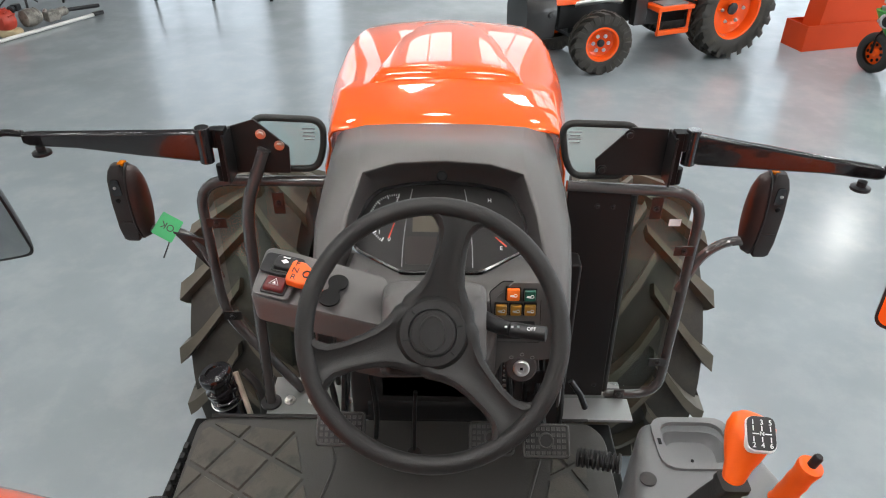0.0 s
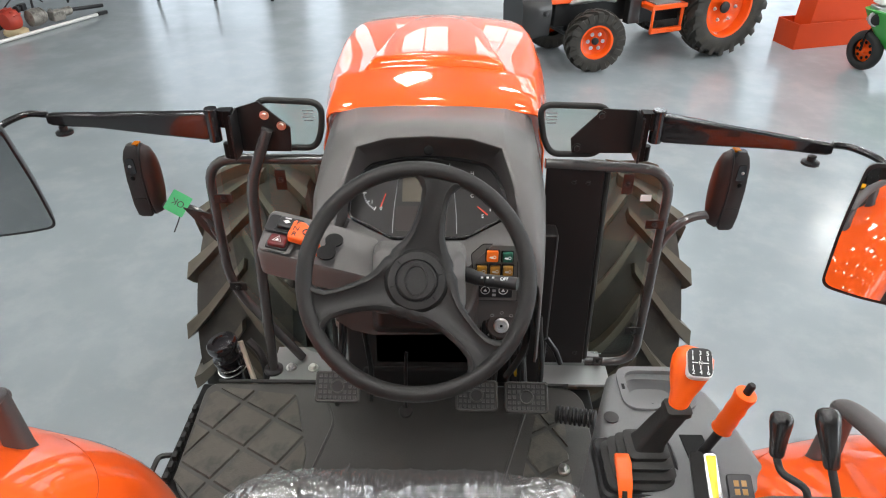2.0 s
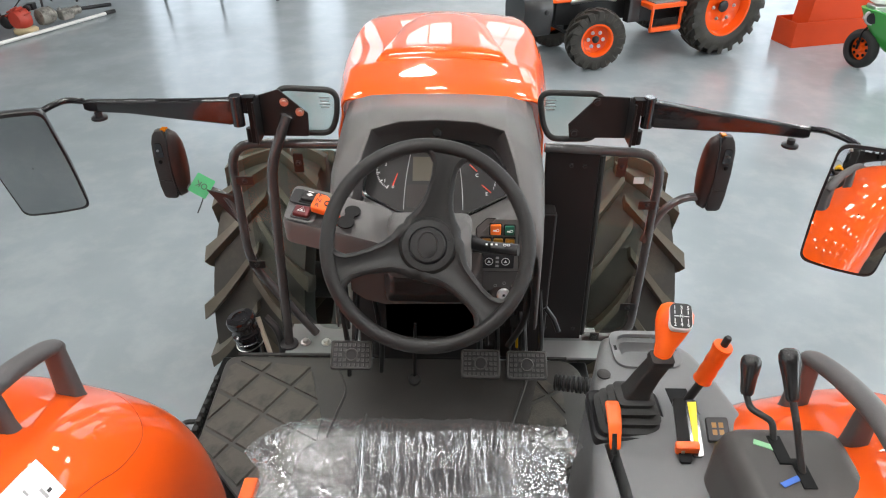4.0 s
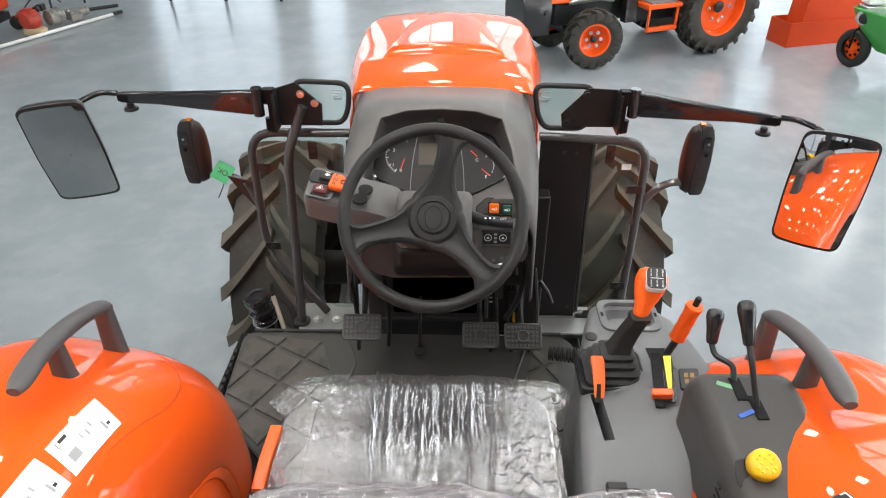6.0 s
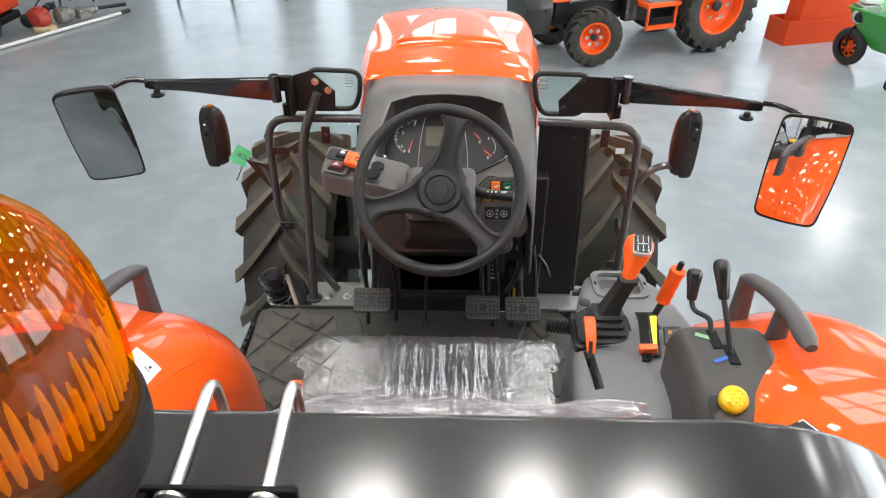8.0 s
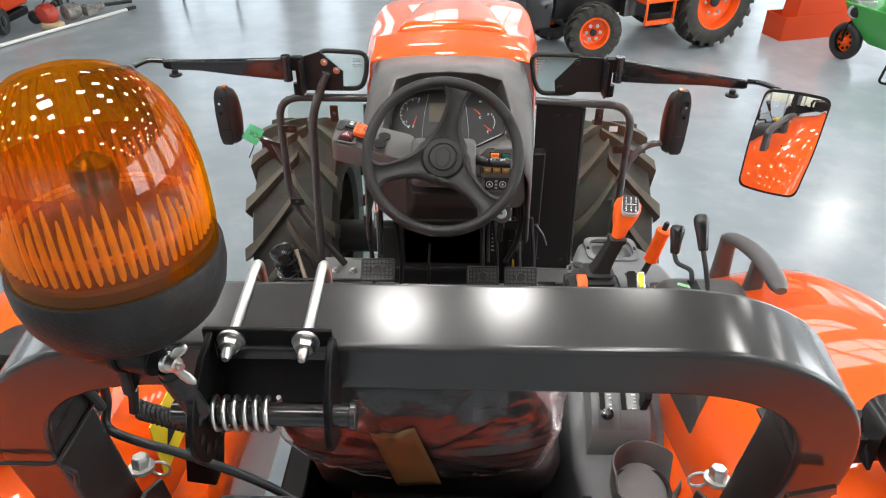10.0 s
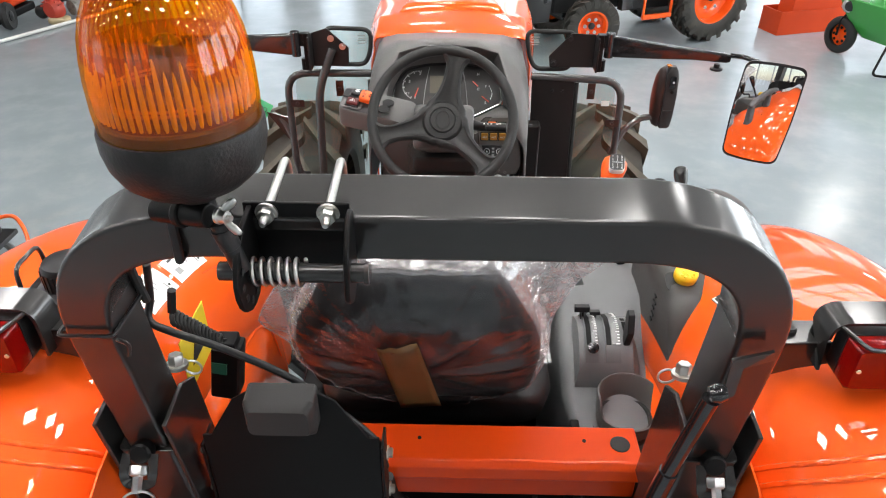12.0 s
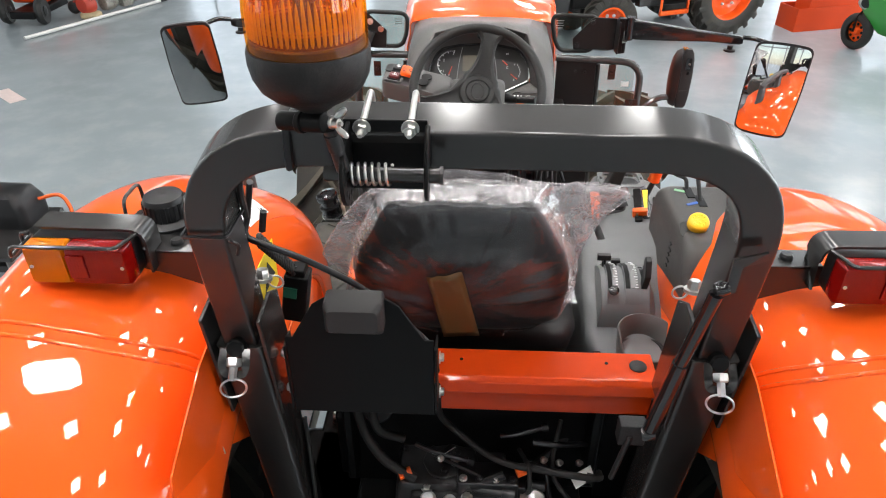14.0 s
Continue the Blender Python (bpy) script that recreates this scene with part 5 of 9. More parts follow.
def add_lugs(w, m, R, W, n_lug, lug_h, mt=RUBBER):
    """The tread bars of a wheel: parts that share two meshes."""
    for side in (-1, 1):
        shared = None
        for k in range(n_lug):
            spin = m @ Matrix.Rotation(2 * math.pi * (k + (0.5 if side > 0 else 0)) / n_lug, 4, "X")
            if shared is None:
                shared, at = mesh_object("tread_lug", lug_mesh(R, W, n_lug, lug_h, side), mt, smooth=28)
                o, local = shared, at
            else:
                o = shared.copy()
                scene.collection.objects.link(o)
            o.parent = w
            o.matrix_basis = Matrix.Translation(-WORLD_AT[w]) @ spin @ Matrix.Translation(local)


def rim_mesh(r, W):
    g = Geo()
    prof = [(r + 0.012, -W * 0.42), (r - 0.01, -W * 0.41), (r - 0.025, -W * 0.30), (r - 0.03, 0), (r * 0.62, W * 0.06), (r * 0.55, W * 0.10), (r * 0.30, W * 0.10), (0.001, W * 0.10)]
    n = 40
    return g.loft([[V(h, q * math.cos(2 * math.pi * j / n), q * math.sin(2 * math.pi * j / n)) for j in range(n)] for q, h in prof], True, False)


def wheel_part(parent, at, R, W, rim_r, sgn, rotz=0.0, n_lug=22, lug_h=0.035, name="front_wheel"):
    m = Matrix.Translation(at) @ Matrix.Rotation(rotz, 4, "Z") @ Matrix.Diagonal((-sgn, 1, 1, 1))
    w = part(name, rim_mesh(rim_r, W).move(m), ORANGE, parent, "orange steel wheel with a lugged tyre", smooth=40)
    part("tyre", tyre_mesh(R, W, rim_r, n_lug, lug_h).move(m), RUBBER, w, "dusty black chevron tyre", smooth=28)
    add_lugs(w, m, R, W, n_lug, lug_h, LUG if parent is tractor else RUBBER)
    hub = Geo().lathe([(R * 0.13, -0.01), (R * 0.13, 0.03), (R * 0.09, 0.045), (0.001, 0.047)], (0, 0, 0), (-1, 0, 0), 20).move(m @ Matrix.Translation((-W * 0.02, 0, 0)))
    part("hub", hub, IRON, w)
    for i in range(6):
        a = 2 * math.pi * i / 6
        part("wheel_bolt", bolt(Geo(), (0.0, rim_r * 0.42 * math.cos(a), rim_r * 0.42 * math.sin(a)), (-1, 0, 0), 0.014, 0.02).move(m @ Matrix.Translation((W * 0.07, 0, 0))), STEEL, w)
    return w


for s in (-1, 1):
    wheel_part(tractor, V(-0.0125 + s * 0.756, 2.50, 0.625), 0.625, 0.41, 0.33, s, n_lug=16, lug_h=0.05)
    wheel_part(tractor, V(XC + s * 0.80, -0.05, 0.78), 0.78, 0.44, 0.42, s, n_lug=20, lug_h=0.05, name="rear_wheel")
part("front_axle", Geo().cyl(V(XC - 0.66, 2.5, 0.60), V(XC + 0.66, 2.5, 0.60), 0.09, n=16).box((XC, 2.2, 0.85), (0.42, 1.5, 0.55)), IRON, tractor, bevel=0.02)

# ---------- rear fenders ----------
ARC = [(0.965, 1.12), (0.945, 1.27), (0.90, 1.41), (0.83, 1.52), (0.73, 1.61), (0.60, 1.685), (0.45, 1.745), (0.28, 1.795), (0.10, 1.825), (-0.08, 1.825), (-0.24, 1.79), (-0.40, 1.72), (-0.56, 1.61), (-0.70, 1.46), (-0.80, 1.28), (-0.86, 1.08), (-0.88, 0.9)]


def fender(s):
    rows = []
    n = len(ARC)
    for i, (y, z) in enumerate(ARC):
        a, b = ARC[max(0, i - 1)], ARC[min(n - 1, i + 1)]
        t = Vector((b[0] - a[0], b[1] - a[1])).normalized()
        nz = Vector((t.y, -t.x))
        if nz.y < 0 and i < 13:
            nz = -nz
        if i >= 13 and nz.x > 0:
            nz = -nz
        # inner wall, shoulder, crown, outer lip
        prof = [(0.487, 0.27), (0.487, 0.22), (0.492, 0.165), (0.508, 0.115), (0.54, 0.068), (0.59, 0.03), (0.66, 0.004), (0.73, -0.008), (0.81, -0.026), (0.88, -0.030), (0.935, -0.014), (0.962, 0.025), (0.967, 0.07), (0.967, 0.11)]
        rows.append([V(XC + s * x, y - nz.x * d, z - nz.y * d) for x, d in prof])
    f = part("fender", Geo().grid(rows), ORANGE, tractor, "glossy orange rear fender with labels", smooth=60, solid=0.004, sub=1)
    # inner side wall down to the platform
    wall = [V(XC + s * 0.4885, r[0].y, r[0].z + 0.03) for r in rows[:9]]
    base = [V(XC + s * 0.4885, p.y, min(1.03, p.z)) for p in wall]
    part("inner_wall", Geo().grid([wall, base]), ORANGE, f, solid=0.004)
    part("inner_flange", Geo().prism([V(XC + s * 0.489, y, z) for y, z in ((-0.055, 1.80), (-0.055, 1.42), (-0.089, 1.42), (-0.263, 1.568), (-0.432, 1.650), (-0.42, 1.69), (-0.24, 1.77))], (s * 0.004, 0, 0)), ORANGE, f, bevel=0.001)
    return f


fl, fr = fender(-1), fender(1)


def grab_handle(s):
    k0 = 0.010 if s > 0 else 0.0
    pts = spline([V(XC + s * (0.705 + k0), 0.745, 1.716), V(XC + s * (0.702 + k0), 0.70, 1.746), V(XC + s * (0.695 + k0), 0.60, 1.787), V(XC + s * (0.687 + k0), 0.49, 1.815), V(XC + s * (0.675 + k0), 0.385, 1.823)], 5)
    ring = []
    k = len(pts)
    for i, p in enumerate(pts):
        t = (pts[min(i + 1, k - 1)] - pts[max(0, i - 1)]).normalized()
        u = t.cross(V(1, 0, 0)).normalized()
        e = 0.55 if i in (0, k - 1) else (0.9 if i in (1, k - 2) else 1.0)
        ring.append([p + V(1, 0, 0) * 0.0215 * e * math.cos(a) + u * 0.0155 * e * math.sin(a) for a in [2 * math.pi * j / 16 for j in range(16)]])
    h = part("grab_handle", Geo().loft(ring), FOIL, tractor, "dark grey rubber grab handle on the fender", smooth=60)
    for y, z0, z1, w in ((0.722, 1.58, 1.738, 0.024), (0.545, 1.69, 1.80, 0.021)):
        part("post", Geo().loft([[V(XC + s * (0.70 + k0) + q.x * k2, y + q.y * k2, z) for q in rounded([V(-w, -w * 0.8), V(w, -w * 0.8), V(w, w * 0.8), V(-w, w * 0.8)], 0.015, 3)] for z, k2 in ((z0, 1.15), (z0 + 0.03, 0.95), (z1, 0.75))]), FOIL, h, smooth=60)
    return h


grab_handle(-1)
grab_handle(1)

# ---------- roll bar ----------
def frame_profile(a, b, r=0.012):
    return [(p.x, p.y) for p in rounded([V(-a / 2, -b / 2), V(a / 2, -b / 2), V(a / 2, b / 2), V(-a / 2, b / 2)], r, 4)]


def lean(x, z):
    return V(XC + x, -0.155 - (z - 1.75) * 0.155, z)


pts = [lean(-0.424, 1.76), lean(-0.424, 2.217), lean(0.424, 2.217), lean(0.424, 1.76)]
path = rounded(pts, [0, 0.19, 0.19, 0], 14, closed=False)
g = Geo()
rings = []
for i, p in enumerate(path):
    t = (path[min(i + 1, len(path) - 1)] - path[max(0, i - 1)]).normalized()
    out = V(0, -1, -0.155).normalized().cross(t).normalized()
    dep = t.cross(out).normalized()
    rings.append([p + out * a + dep * b for a, b in frame_profile(0.062, 0.084, 0.0065)])
g.loft(rings)
rops = part("roll_bar", g, FRAME_GREY, tractor, "dark grey square-tube folding roll bar", smooth=40, flat=True)
for s in (-1, 1):
    x = s * 0.424
    leg = part("roll_bar_leg", Geo().loft([[lean(x, z) + V(a, b + (1.75 - z) * 0.02, 0) for a, b in frame_profile(w, 0.10, 0.012)] for z, w in ((1.79, 0.088), (1.2, 0.088), (0.9, 0.088))]), FRAME_GREY, rops, "lower leg of the roll bar", bevel=0.002)
    for e in (-1, 1):
        part("hinge_cheek", Geo().prism([lean(x + e * 0.047, z) + V(0, b, 0) for b, z in ((-0.058, 1.60), (0.058, 1.60), (0.058, 1.85), (0.02, 1.875), (-0.058, 1.865))], (e * 0.007, 0, 0)), FRAME_GREY, leg, bevel=0.002)
    p = lean(x, 1.785) + V(0, -0.056, 0)
    knob = part("lock_pin", Geo().lathe([(0.017, -0.004), (0.017, 0.012), (0.014, 0.016), (0.001, 0.016)], p + V(0, 0, 0.012), (0, -1, 0.35), 18), BLACK_MATT, leg)
    part("pin_clevis", Geo().sweep(rounded([p + V(0.020, -0.010, 0.015), p + V(0.022, -0.032, -0.005), p + V(0.018, -0.036, -0.022), p + V(-0.018, -0.036, -0.022), p + V(-0.022, -0.032, -0.005), p + V(-0.020, -0.010, 0.015)], 0.008, 3, closed=False), [(-0.007, -0.0012), (0.007, -0.0012), (0.007, 0.0012), (-0.007, 0.0012)], (0, -0.6, 0.8)), FRAME_GREY, leg)
    part("pin_nut", Geo().lathe([(0.013, 0), (0.014, 0.002), (0.014, 0.013), (0.012, 0.015), (0.0075, 0.016), (0.0075, 0.036), (0.006, 0.040)], p + V(0, -0.022, 0.004), (0, -0.72, -0.68), 6), CHROME, leg)
    part("pull_ring", Geo().tube([p + V(0.0215 * math.cos(t), -0.052 - 0.006 * math.cos(t) * s, -0.040 + 0.0215 * math.sin(t)) for t in [2 * math.pi * i / 24 for i in range(24)]], 0.0021, 6, closed=True), CHROME, leg)
    q = lean(x - s * 0.03, 1.87) + V(0, 0.06, 0)
    part("hinge_bolt", bolt(Geo(), q, (0, 0.2, 1), 0.012, 0.02), STEEL, leg)
    part("pull_ring", Geo().tube([q + V(-s * 0.02 + 0.014 * math.cos(t), 0.01, -0.01 + 0.014 * math.sin(t)) for t in [2 * math.pi * i / 16 for i in range(16)]], 0.002, 6, closed=True), CHROME, leg)

# ---------- beacon and its bracket ----------
BX, BY, BZ = -0.236, -0.318, 2.312
beacon = part("beacon_base", Geo().lathe([(0.02, -0.02), (0.03, -0.012), (0.052, 0.0), (0.064, 0.011), (0.0715, 0.026), (0.0745, 0.042), (0.0745, 0.056), (0.0735, 0.060), (0.070, 0.0605), (0.001, 0.0605)], (BX, BY, BZ), (0, 0, 1), 56), SCUFFED, tractor, "black rubber base of the warning beacon")
prof_o = [(0.0715, 0.060), (0.0725, 0.080), (0.072, 0.105), (0.0705, 0.122), (0.0675, 0.140), (0.0625, 0.156), (0.0555, 0.170), (0.046, 0.181), (0.034, 0.189), (0.019, 0.194), (0.001, 0.1955)]
part("beacon_dome", Geo().lathe(prof_o, (BX, BY, BZ), (0, 0, 1), 72, False), AMBER_SHELL, beacon, "ribbed amber beacon dome", smooth=60)


def beacon_at(r, h, a):
    return V(BX + r * math.cos(a), BY + r * math.sin(a), BZ + h)


# inside: a dark socket, a wall with pointed flutes, fine ribs above;
# refracted light is painted: flutes in bright yellow, the wall between darker
part("lens_foot", Geo().lathe([(0.0695, 0.060), (0.0695, 0.069), (0.0675, 0.071), (0.060, 0.0715), (0.050, 0.066), (0.001, 0.066)], (BX, BY, BZ), (0, 0, 1), 48), AMBER_RING, beacon, "dark brown foot ring of the lens", smooth=40)
part("lens_wall", Geo().lathe([(0.0650, 0.071), (0.0655, 0.092), (0.0645, 0.112), (0.0605, 0.134)], (BX, BY, BZ), (0, 0, 1), 64, False), AMBER_WALL, beacon, "amber inner wall, coloured dark for the gaps in the refracted light", smooth=60)
for k in range(60):
    a = 2 * math.pi * k / 60
    tall = 0.124 + 0.007 * math.sin(k * 2.3) + 0.005 * math.sin(k * 0.31)
    rows = []
    for h, w, r in ((0.0745, 0.0012, 0.0662), (0.078, 0.0021, 0.0668), (0.094, 0.0026, 0.0672), (0.108, 0.0023, 0.0666), (tall - 0.006, 0.0014, 0.0650), (tall, 0.0003, 0.0642)):
        rows.append([beacon_at(r, h, a - w / r), beacon_at(r + 0.0016, h, a - w * 0.5 / r), beacon_at(r + 0.0021, h, a), beacon_at(r + 0.0016, h, a + w * 0.5 / r), beacon_at(r, h, a + w / r)])
    part("flute", Geo().grid(rows), AMBER_FLUTE, beacon, "amber lens flute, coloured bright for refracted light" if k == 0 else "", smooth=60)
rib_prof = [(0.0695, 0.124), (0.0660, 0.140), (0.0612, 0.155), (0.0545, 0.168), (0.0455, 0.1785)]
for k in range(60):
    a = 2 * math.pi * (k + 0.5) / 60
    part("rib", Geo().grid([[beacon_at(r - 0.001, h, a - w), beacon_at(r - 0.0022, h - 0.0004, a), beacon_at(r - 0.001, h, a + w)] for (r, h), w in zip(rib_prof, (0.012, 0.018, 0.018, 0.016, 0.008))]), AMBER_RIB, beacon, smooth=60)
for h in (0.0845, 0.0885):
    part("lens_step", Geo().lathe([(0.0600, h), (0.0635, h + 0.0006), (0.0635, h + 0.0016), (0.0600, h + 0.0022)], (BX, BY, BZ), (0, 0, 1), 48, False), AMBER_FLUTE, beacon, smooth=40)
part("lamp_holder", Geo().lathe([(0.030, 0.066), (0.028, 0.080), (0.015, 0.086), (0.013, 0.108), (0.016, 0.118), (0.014, 0.130), (0.006, 0.136), (0.001, 0.1365)], (BX, BY, BZ), (0, 0, 1), 24), AMBER_RING, beacon, "brown lamp holder inside the dome", smooth=40)
stem = part("beacon_stem", Geo().cyl(V(BX, BY, BZ - 0.01), V(BX + 0.002, BY, BZ - 0.048), 0.014, n=18).cyl(V(-0.217, -0.330, BZ - 0.042), V(-0.206, -0.322, BZ - 0.105), 0.0095, n=18), BLACK_PL, tractor, "black stem with a wing nut", bevel=0.002)
part("collar", Geo().cyl(V(-0.216, -0.3295, BZ - 0.050), V(-0.211, -0.326, BZ - 0.074), 0.0108, n=20), IRON, stem, bevel=0.001)
part("stem_clamp", Geo().cyl(V(-0.285, -0.312, BZ - 0.040), V(-0.222, -0.334, BZ - 0.034), 0.0125, n=18).cyl(V(-0.258, -0.322, BZ - 0.038), V(-0.250, -0.325, BZ - 0.037), 0.0145, n=18), BLACK_MATT, stem, bevel=0.002)
nut = V(-0.2125, -0.3375, BZ - 0.031)
ax = V(0.9, -0.42, 0.05)
part("wing_nut", Geo().lathe([(0.0085, 0), (0.0085, 0.003), (0.007, 0.004), (0.006, 0.011), (0.001, 0.0115)], nut, ax, 20).cyl(nut + ax * 0.010, nut + ax * 0.016, 0.003, n=12), STEEL, stem, "bright steel wing nut", smooth=40)
for s in (-1, 1):
    part("wing", Geo().loft([[nut + ax * d + V(0.30, 0.10, s * 0.95) * h + V(w * math.cos(t) * 0.9, w * math.sin(t) * 0.5, -s * w * math.cos(t) * 0.3) for t in [k * 0.6283 for k in range(10)]] for d, h, w in ((0.005, 0.004, 0.003), (0.007, 0.009, 0.0045), (0.010, 0.014, 0.0055), (0.013, 0.019, 0.0045), (0.014, 0.0215, 0.0015))]), STEEL, stem, smooth=60)
bk = part("beacon_bracket", Geo().box((-0.155, -0.268, 2.205), (0.115, 0.006, 0.105)), BLACK_MATT, tractor, "black bolted bracket with a coil spring", bevel=0.002)
arc = [V(0, -0.306 + 0.046 * math.cos(radians(a)), 2.196 + 0.046 * math.sin(radians(a))) for a in range(130, 331, 20)]
ck = part("cheek", Geo().prism([p + V(-0.208, 0, 0) for p in [V(0, -0.268, 2.255), V(0, -0.300, 2.250)] + arc + [V(0, -0.262, 2.165)]], (0.006, 0, 0)), BLACK_MATT, bk, "black round plate with a ring of holes", bevel=0.002)
for a in range(150, 311, 32):
    part("hole", Geo().lathe([(0.0045, 0), (0.0045, 0.001)], V(-0.2085, -0.306 + 0.033 * math.cos(radians(a)), 2.196 + 0.033 * math.sin(radians(a))), (-1, 0, 0), 10).lathe([(0.0045, 0), (0.0045, 0.001)], V(-0.2015, -0.306 + 0.033 * math.cos(radians(a)), 2.196 + 0.033 * math.sin(radians(a))), (1, 0, 0), 10), IRON, ck)
part("cheek", Geo().prism(rounded([V(-0.100, -0.268, 2.255), V(-0.100, -0.268, 2.175), V(-0.100, -0.302, 2.150), V(-0.100, -0.334, 2.172), V(-0.100, -0.322, 2.222), V(-0.100, -0.292, 2.252)], 0.012, 3), (0.006, 0, 0)), BLACK_MATT, bk, bevel=0.002)
g = Geo().tube([V(-0.200 + 0.056 * i / 96, -0.31 + 0.0142 * math.cos(i * 0.40), 2.196 + 0.0142 * math.sin(i * 0.40)) for i in range(97)], 0.0023, 7)
part("spring", g, STEEL, bk, "bright steel coil spring", smooth=60)
part("pivot_pin", Geo().cyl(V(-0.235, -0.31, 2.196), V(-0.078, -0.31, 2.196), 0.0105, n=18).cyl(V(-0.08, -0.31, 2.196), V(-0.074, -0.31, 2.196), 0.013, n=18), FRAME_GREY, bk, bevel=0.001)
for x in (-0.187, -0.121):
    ub = part("u_bolt", Geo().tube(rounded([V(x, -0.282, 2.245), V(x, -0.165, 2.262), V(x, -0.155, 2.19)], 0.018, 6, closed=False), 0.0048, 10), STEEL, bk, "zinc u-bolt over the roll bar", smooth=60)
    part("nut", Geo().lathe([(0.0090, 0.001), (0.0095, 0.002), (0.0095, 0.008), (0.0088, 0.009)], (x, -0.272, 2.2455), (0, -1, -0.14), 6).lathe([(0.0125, -0.002), (0.0125, 0.001)], (x, -0.2715, 2.2455), (0, -1, -0.14), 20).lathe([(0.0048, 0.008), (0.0048, 0.017), (0.003, 0.021)], (x, -0.272, 2.2455), (0, -1, -0.14), 14), STEEL, ub)

# ---------- seat ----------
def cushion_ring(z, w, y0, y1, r):
    return [V(XC + p.x, p.y, z) for p in rounded([V(-w, y0), V(w, y0), V(w, y1), V(-w, y1)], r, 6)]


seat = part("seat_cushion", Geo().loft([cushion_ring(*q) for q in ((1.40, 0.215, 0.22, 0.62, 0.05), (1.43, 0.250, 0.19, 0.705, 0.07), (1.49, 0.262, 0.18, 0.730, 0.08), (1.515, 0.250, 0.19, 0.712, 0.08), (1.522, 0.15, 0.25, 0.60, 0.08), (1.515, 0.05, 0.33, 0.48, 0.04))]), SEAT_VINYL, tractor, "black vinyl seat cushion", smooth=70)


XS = -0.053


def back_ring(z, w, yc, th, r=0.04):
    return [V(XS + p.x - (z - 1.69) * 0.06, yc + p.y, z) for p in rounded([V(-w, -th), V(w, -th), V(w, th), V(-w, th)], min(r, th * 0.9), 5)]


BACK = [(1.535, 0.10, 0.195, 0.03), (1.56, 0.175, 0.187, 0.045), (1.60, 0.225, 0.174, 0.05), (1.69, 0.24, 0.15, 0.054), (1.76, 0.238, 0.125, 0.054), (1.83, 0.22, 0.10, 0.052), (1.90, 0.185, 0.08, 0.046), (1.95, 0.160, 0.065, 0.038), (1.972, 0.138, 0.06, 0.025), (1.98, 0.10, 0.058, 0.012)]
part("seat_backrest", Geo().loft([back_ring(*q) for q in BACK]), SEAT_VINYL, tractor, "black vinyl seat backrest", smooth=70)
g = Geo()
for i in range(5):
    g.loft([[V(XC + p.x, 0.40 + p.y, z) for p in rounded([V(-w, -0.2), V(w, -0.2), V(w, 0.2), V(-w, 0.2)], 0.03, 3)] for z, w in ((1.16 + i * 0.045, 0.165), (1.175 + i * 0.045, 0.185), (1.195 + i * 0.045, 0.185), (1.205 + i * 0.045, 0.165))])
part("seat_bellows", g, RUBBER_BLACK, tractor, "black rubber suspension bellows under the seat", smooth=50)
sf = part("seat_frame", Geo().prism([V(-0.375, 0.10, 1.06), V(-0.375, 0.10, 1.28), V(-0.375, 0.16, 1.36), V(-0.375, 0.50, 1.36), V(-0.375, 0.56, 1.20), V(-0.375, 0.56, 1.06)], (0.06, 0, 0)), BLACK_MATT, tractor, "black steel seat frame beside the fender", bevel=0.008)
for y, z in ((0.135, 1.25), (0.20, 1.20), (0.20, 1.29)):
    part("bolt", bolt(Geo(), (-0.376, y, z), (-1, -0.4, 0.3), 0.010, 0.010), STEEL, sf)
part("seat_box", Geo().box((XC, 0.40, 1.10), (0.40, 0.46, 0.12)), BLACK_MATT, tractor, bevel=0.01)

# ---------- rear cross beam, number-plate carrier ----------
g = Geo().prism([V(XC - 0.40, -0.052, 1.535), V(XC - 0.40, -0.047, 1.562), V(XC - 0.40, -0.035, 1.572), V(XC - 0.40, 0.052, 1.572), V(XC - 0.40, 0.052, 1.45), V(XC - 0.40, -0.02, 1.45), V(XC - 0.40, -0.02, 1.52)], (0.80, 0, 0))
beam = part("rear_beam", g, SHADED_ORANGE, tractor, "orange rear cross beam with a rubber plug", bevel=0.004)
part("plug", Geo().lathe([(0.019, 0), (0.019, 0.002), (0.016, 0.004), (0.001, 0.0045)], (0.338, 0.008, 1.572), (0, 0, 1), 24), RUBBER_BLACK, beam)
for x in (-0.05, 0.27):
    part("screw_hole", Geo().cyl(V(x, 0.015, 1.571), V(x, 0.015, 1.5735), 0.004, n=10), BLACK_MATT, beam)
pl = part("plate_carrier", Geo().prism([V(-0.374, -0.18, 1.60), V(-0.098, -0.18, 1.60), V(-0.098, -0.18, 1.79), V(-0.115, -0.18, 1.79), V(-0.16, -0.18, 1.868), V(-0.185, -0.18, 1.885), V(-0.29, -0.18, 1.885), V(-0.315, -0.18, 1.868), V(-0.36, -0.18, 1.79), V(-0.374, -0.18, 1.79)], (0, 0.005, 0)), BLACK_MATT, tractor, "black sheet metal number-plate carrier", bevel=0.002)
for x in (-0.377, -0.095):
    part("side_flange", Geo().box((x, -0.16, 1.69), (0.004, 0.045, 0.16)), BLACK_MATT, pl)
part("plate_lamp", Geo().loft([[V(-0.237 + q.x, -0.185 - d, q.y) for q in rounded([V(-w, z0), V(w, z0), V(w, z1), V(-w, z1)], 0.01, 3)] for d, w, z0, z1 in ((-0.012, 0.052, 1.822, 1.898), (0.02, 0.052, 1.825, 1.895), (0.035, 0.044, 1.838, 1.885))]), DARKGREY, pl, "dark grey plate lamp hood", smooth=30)
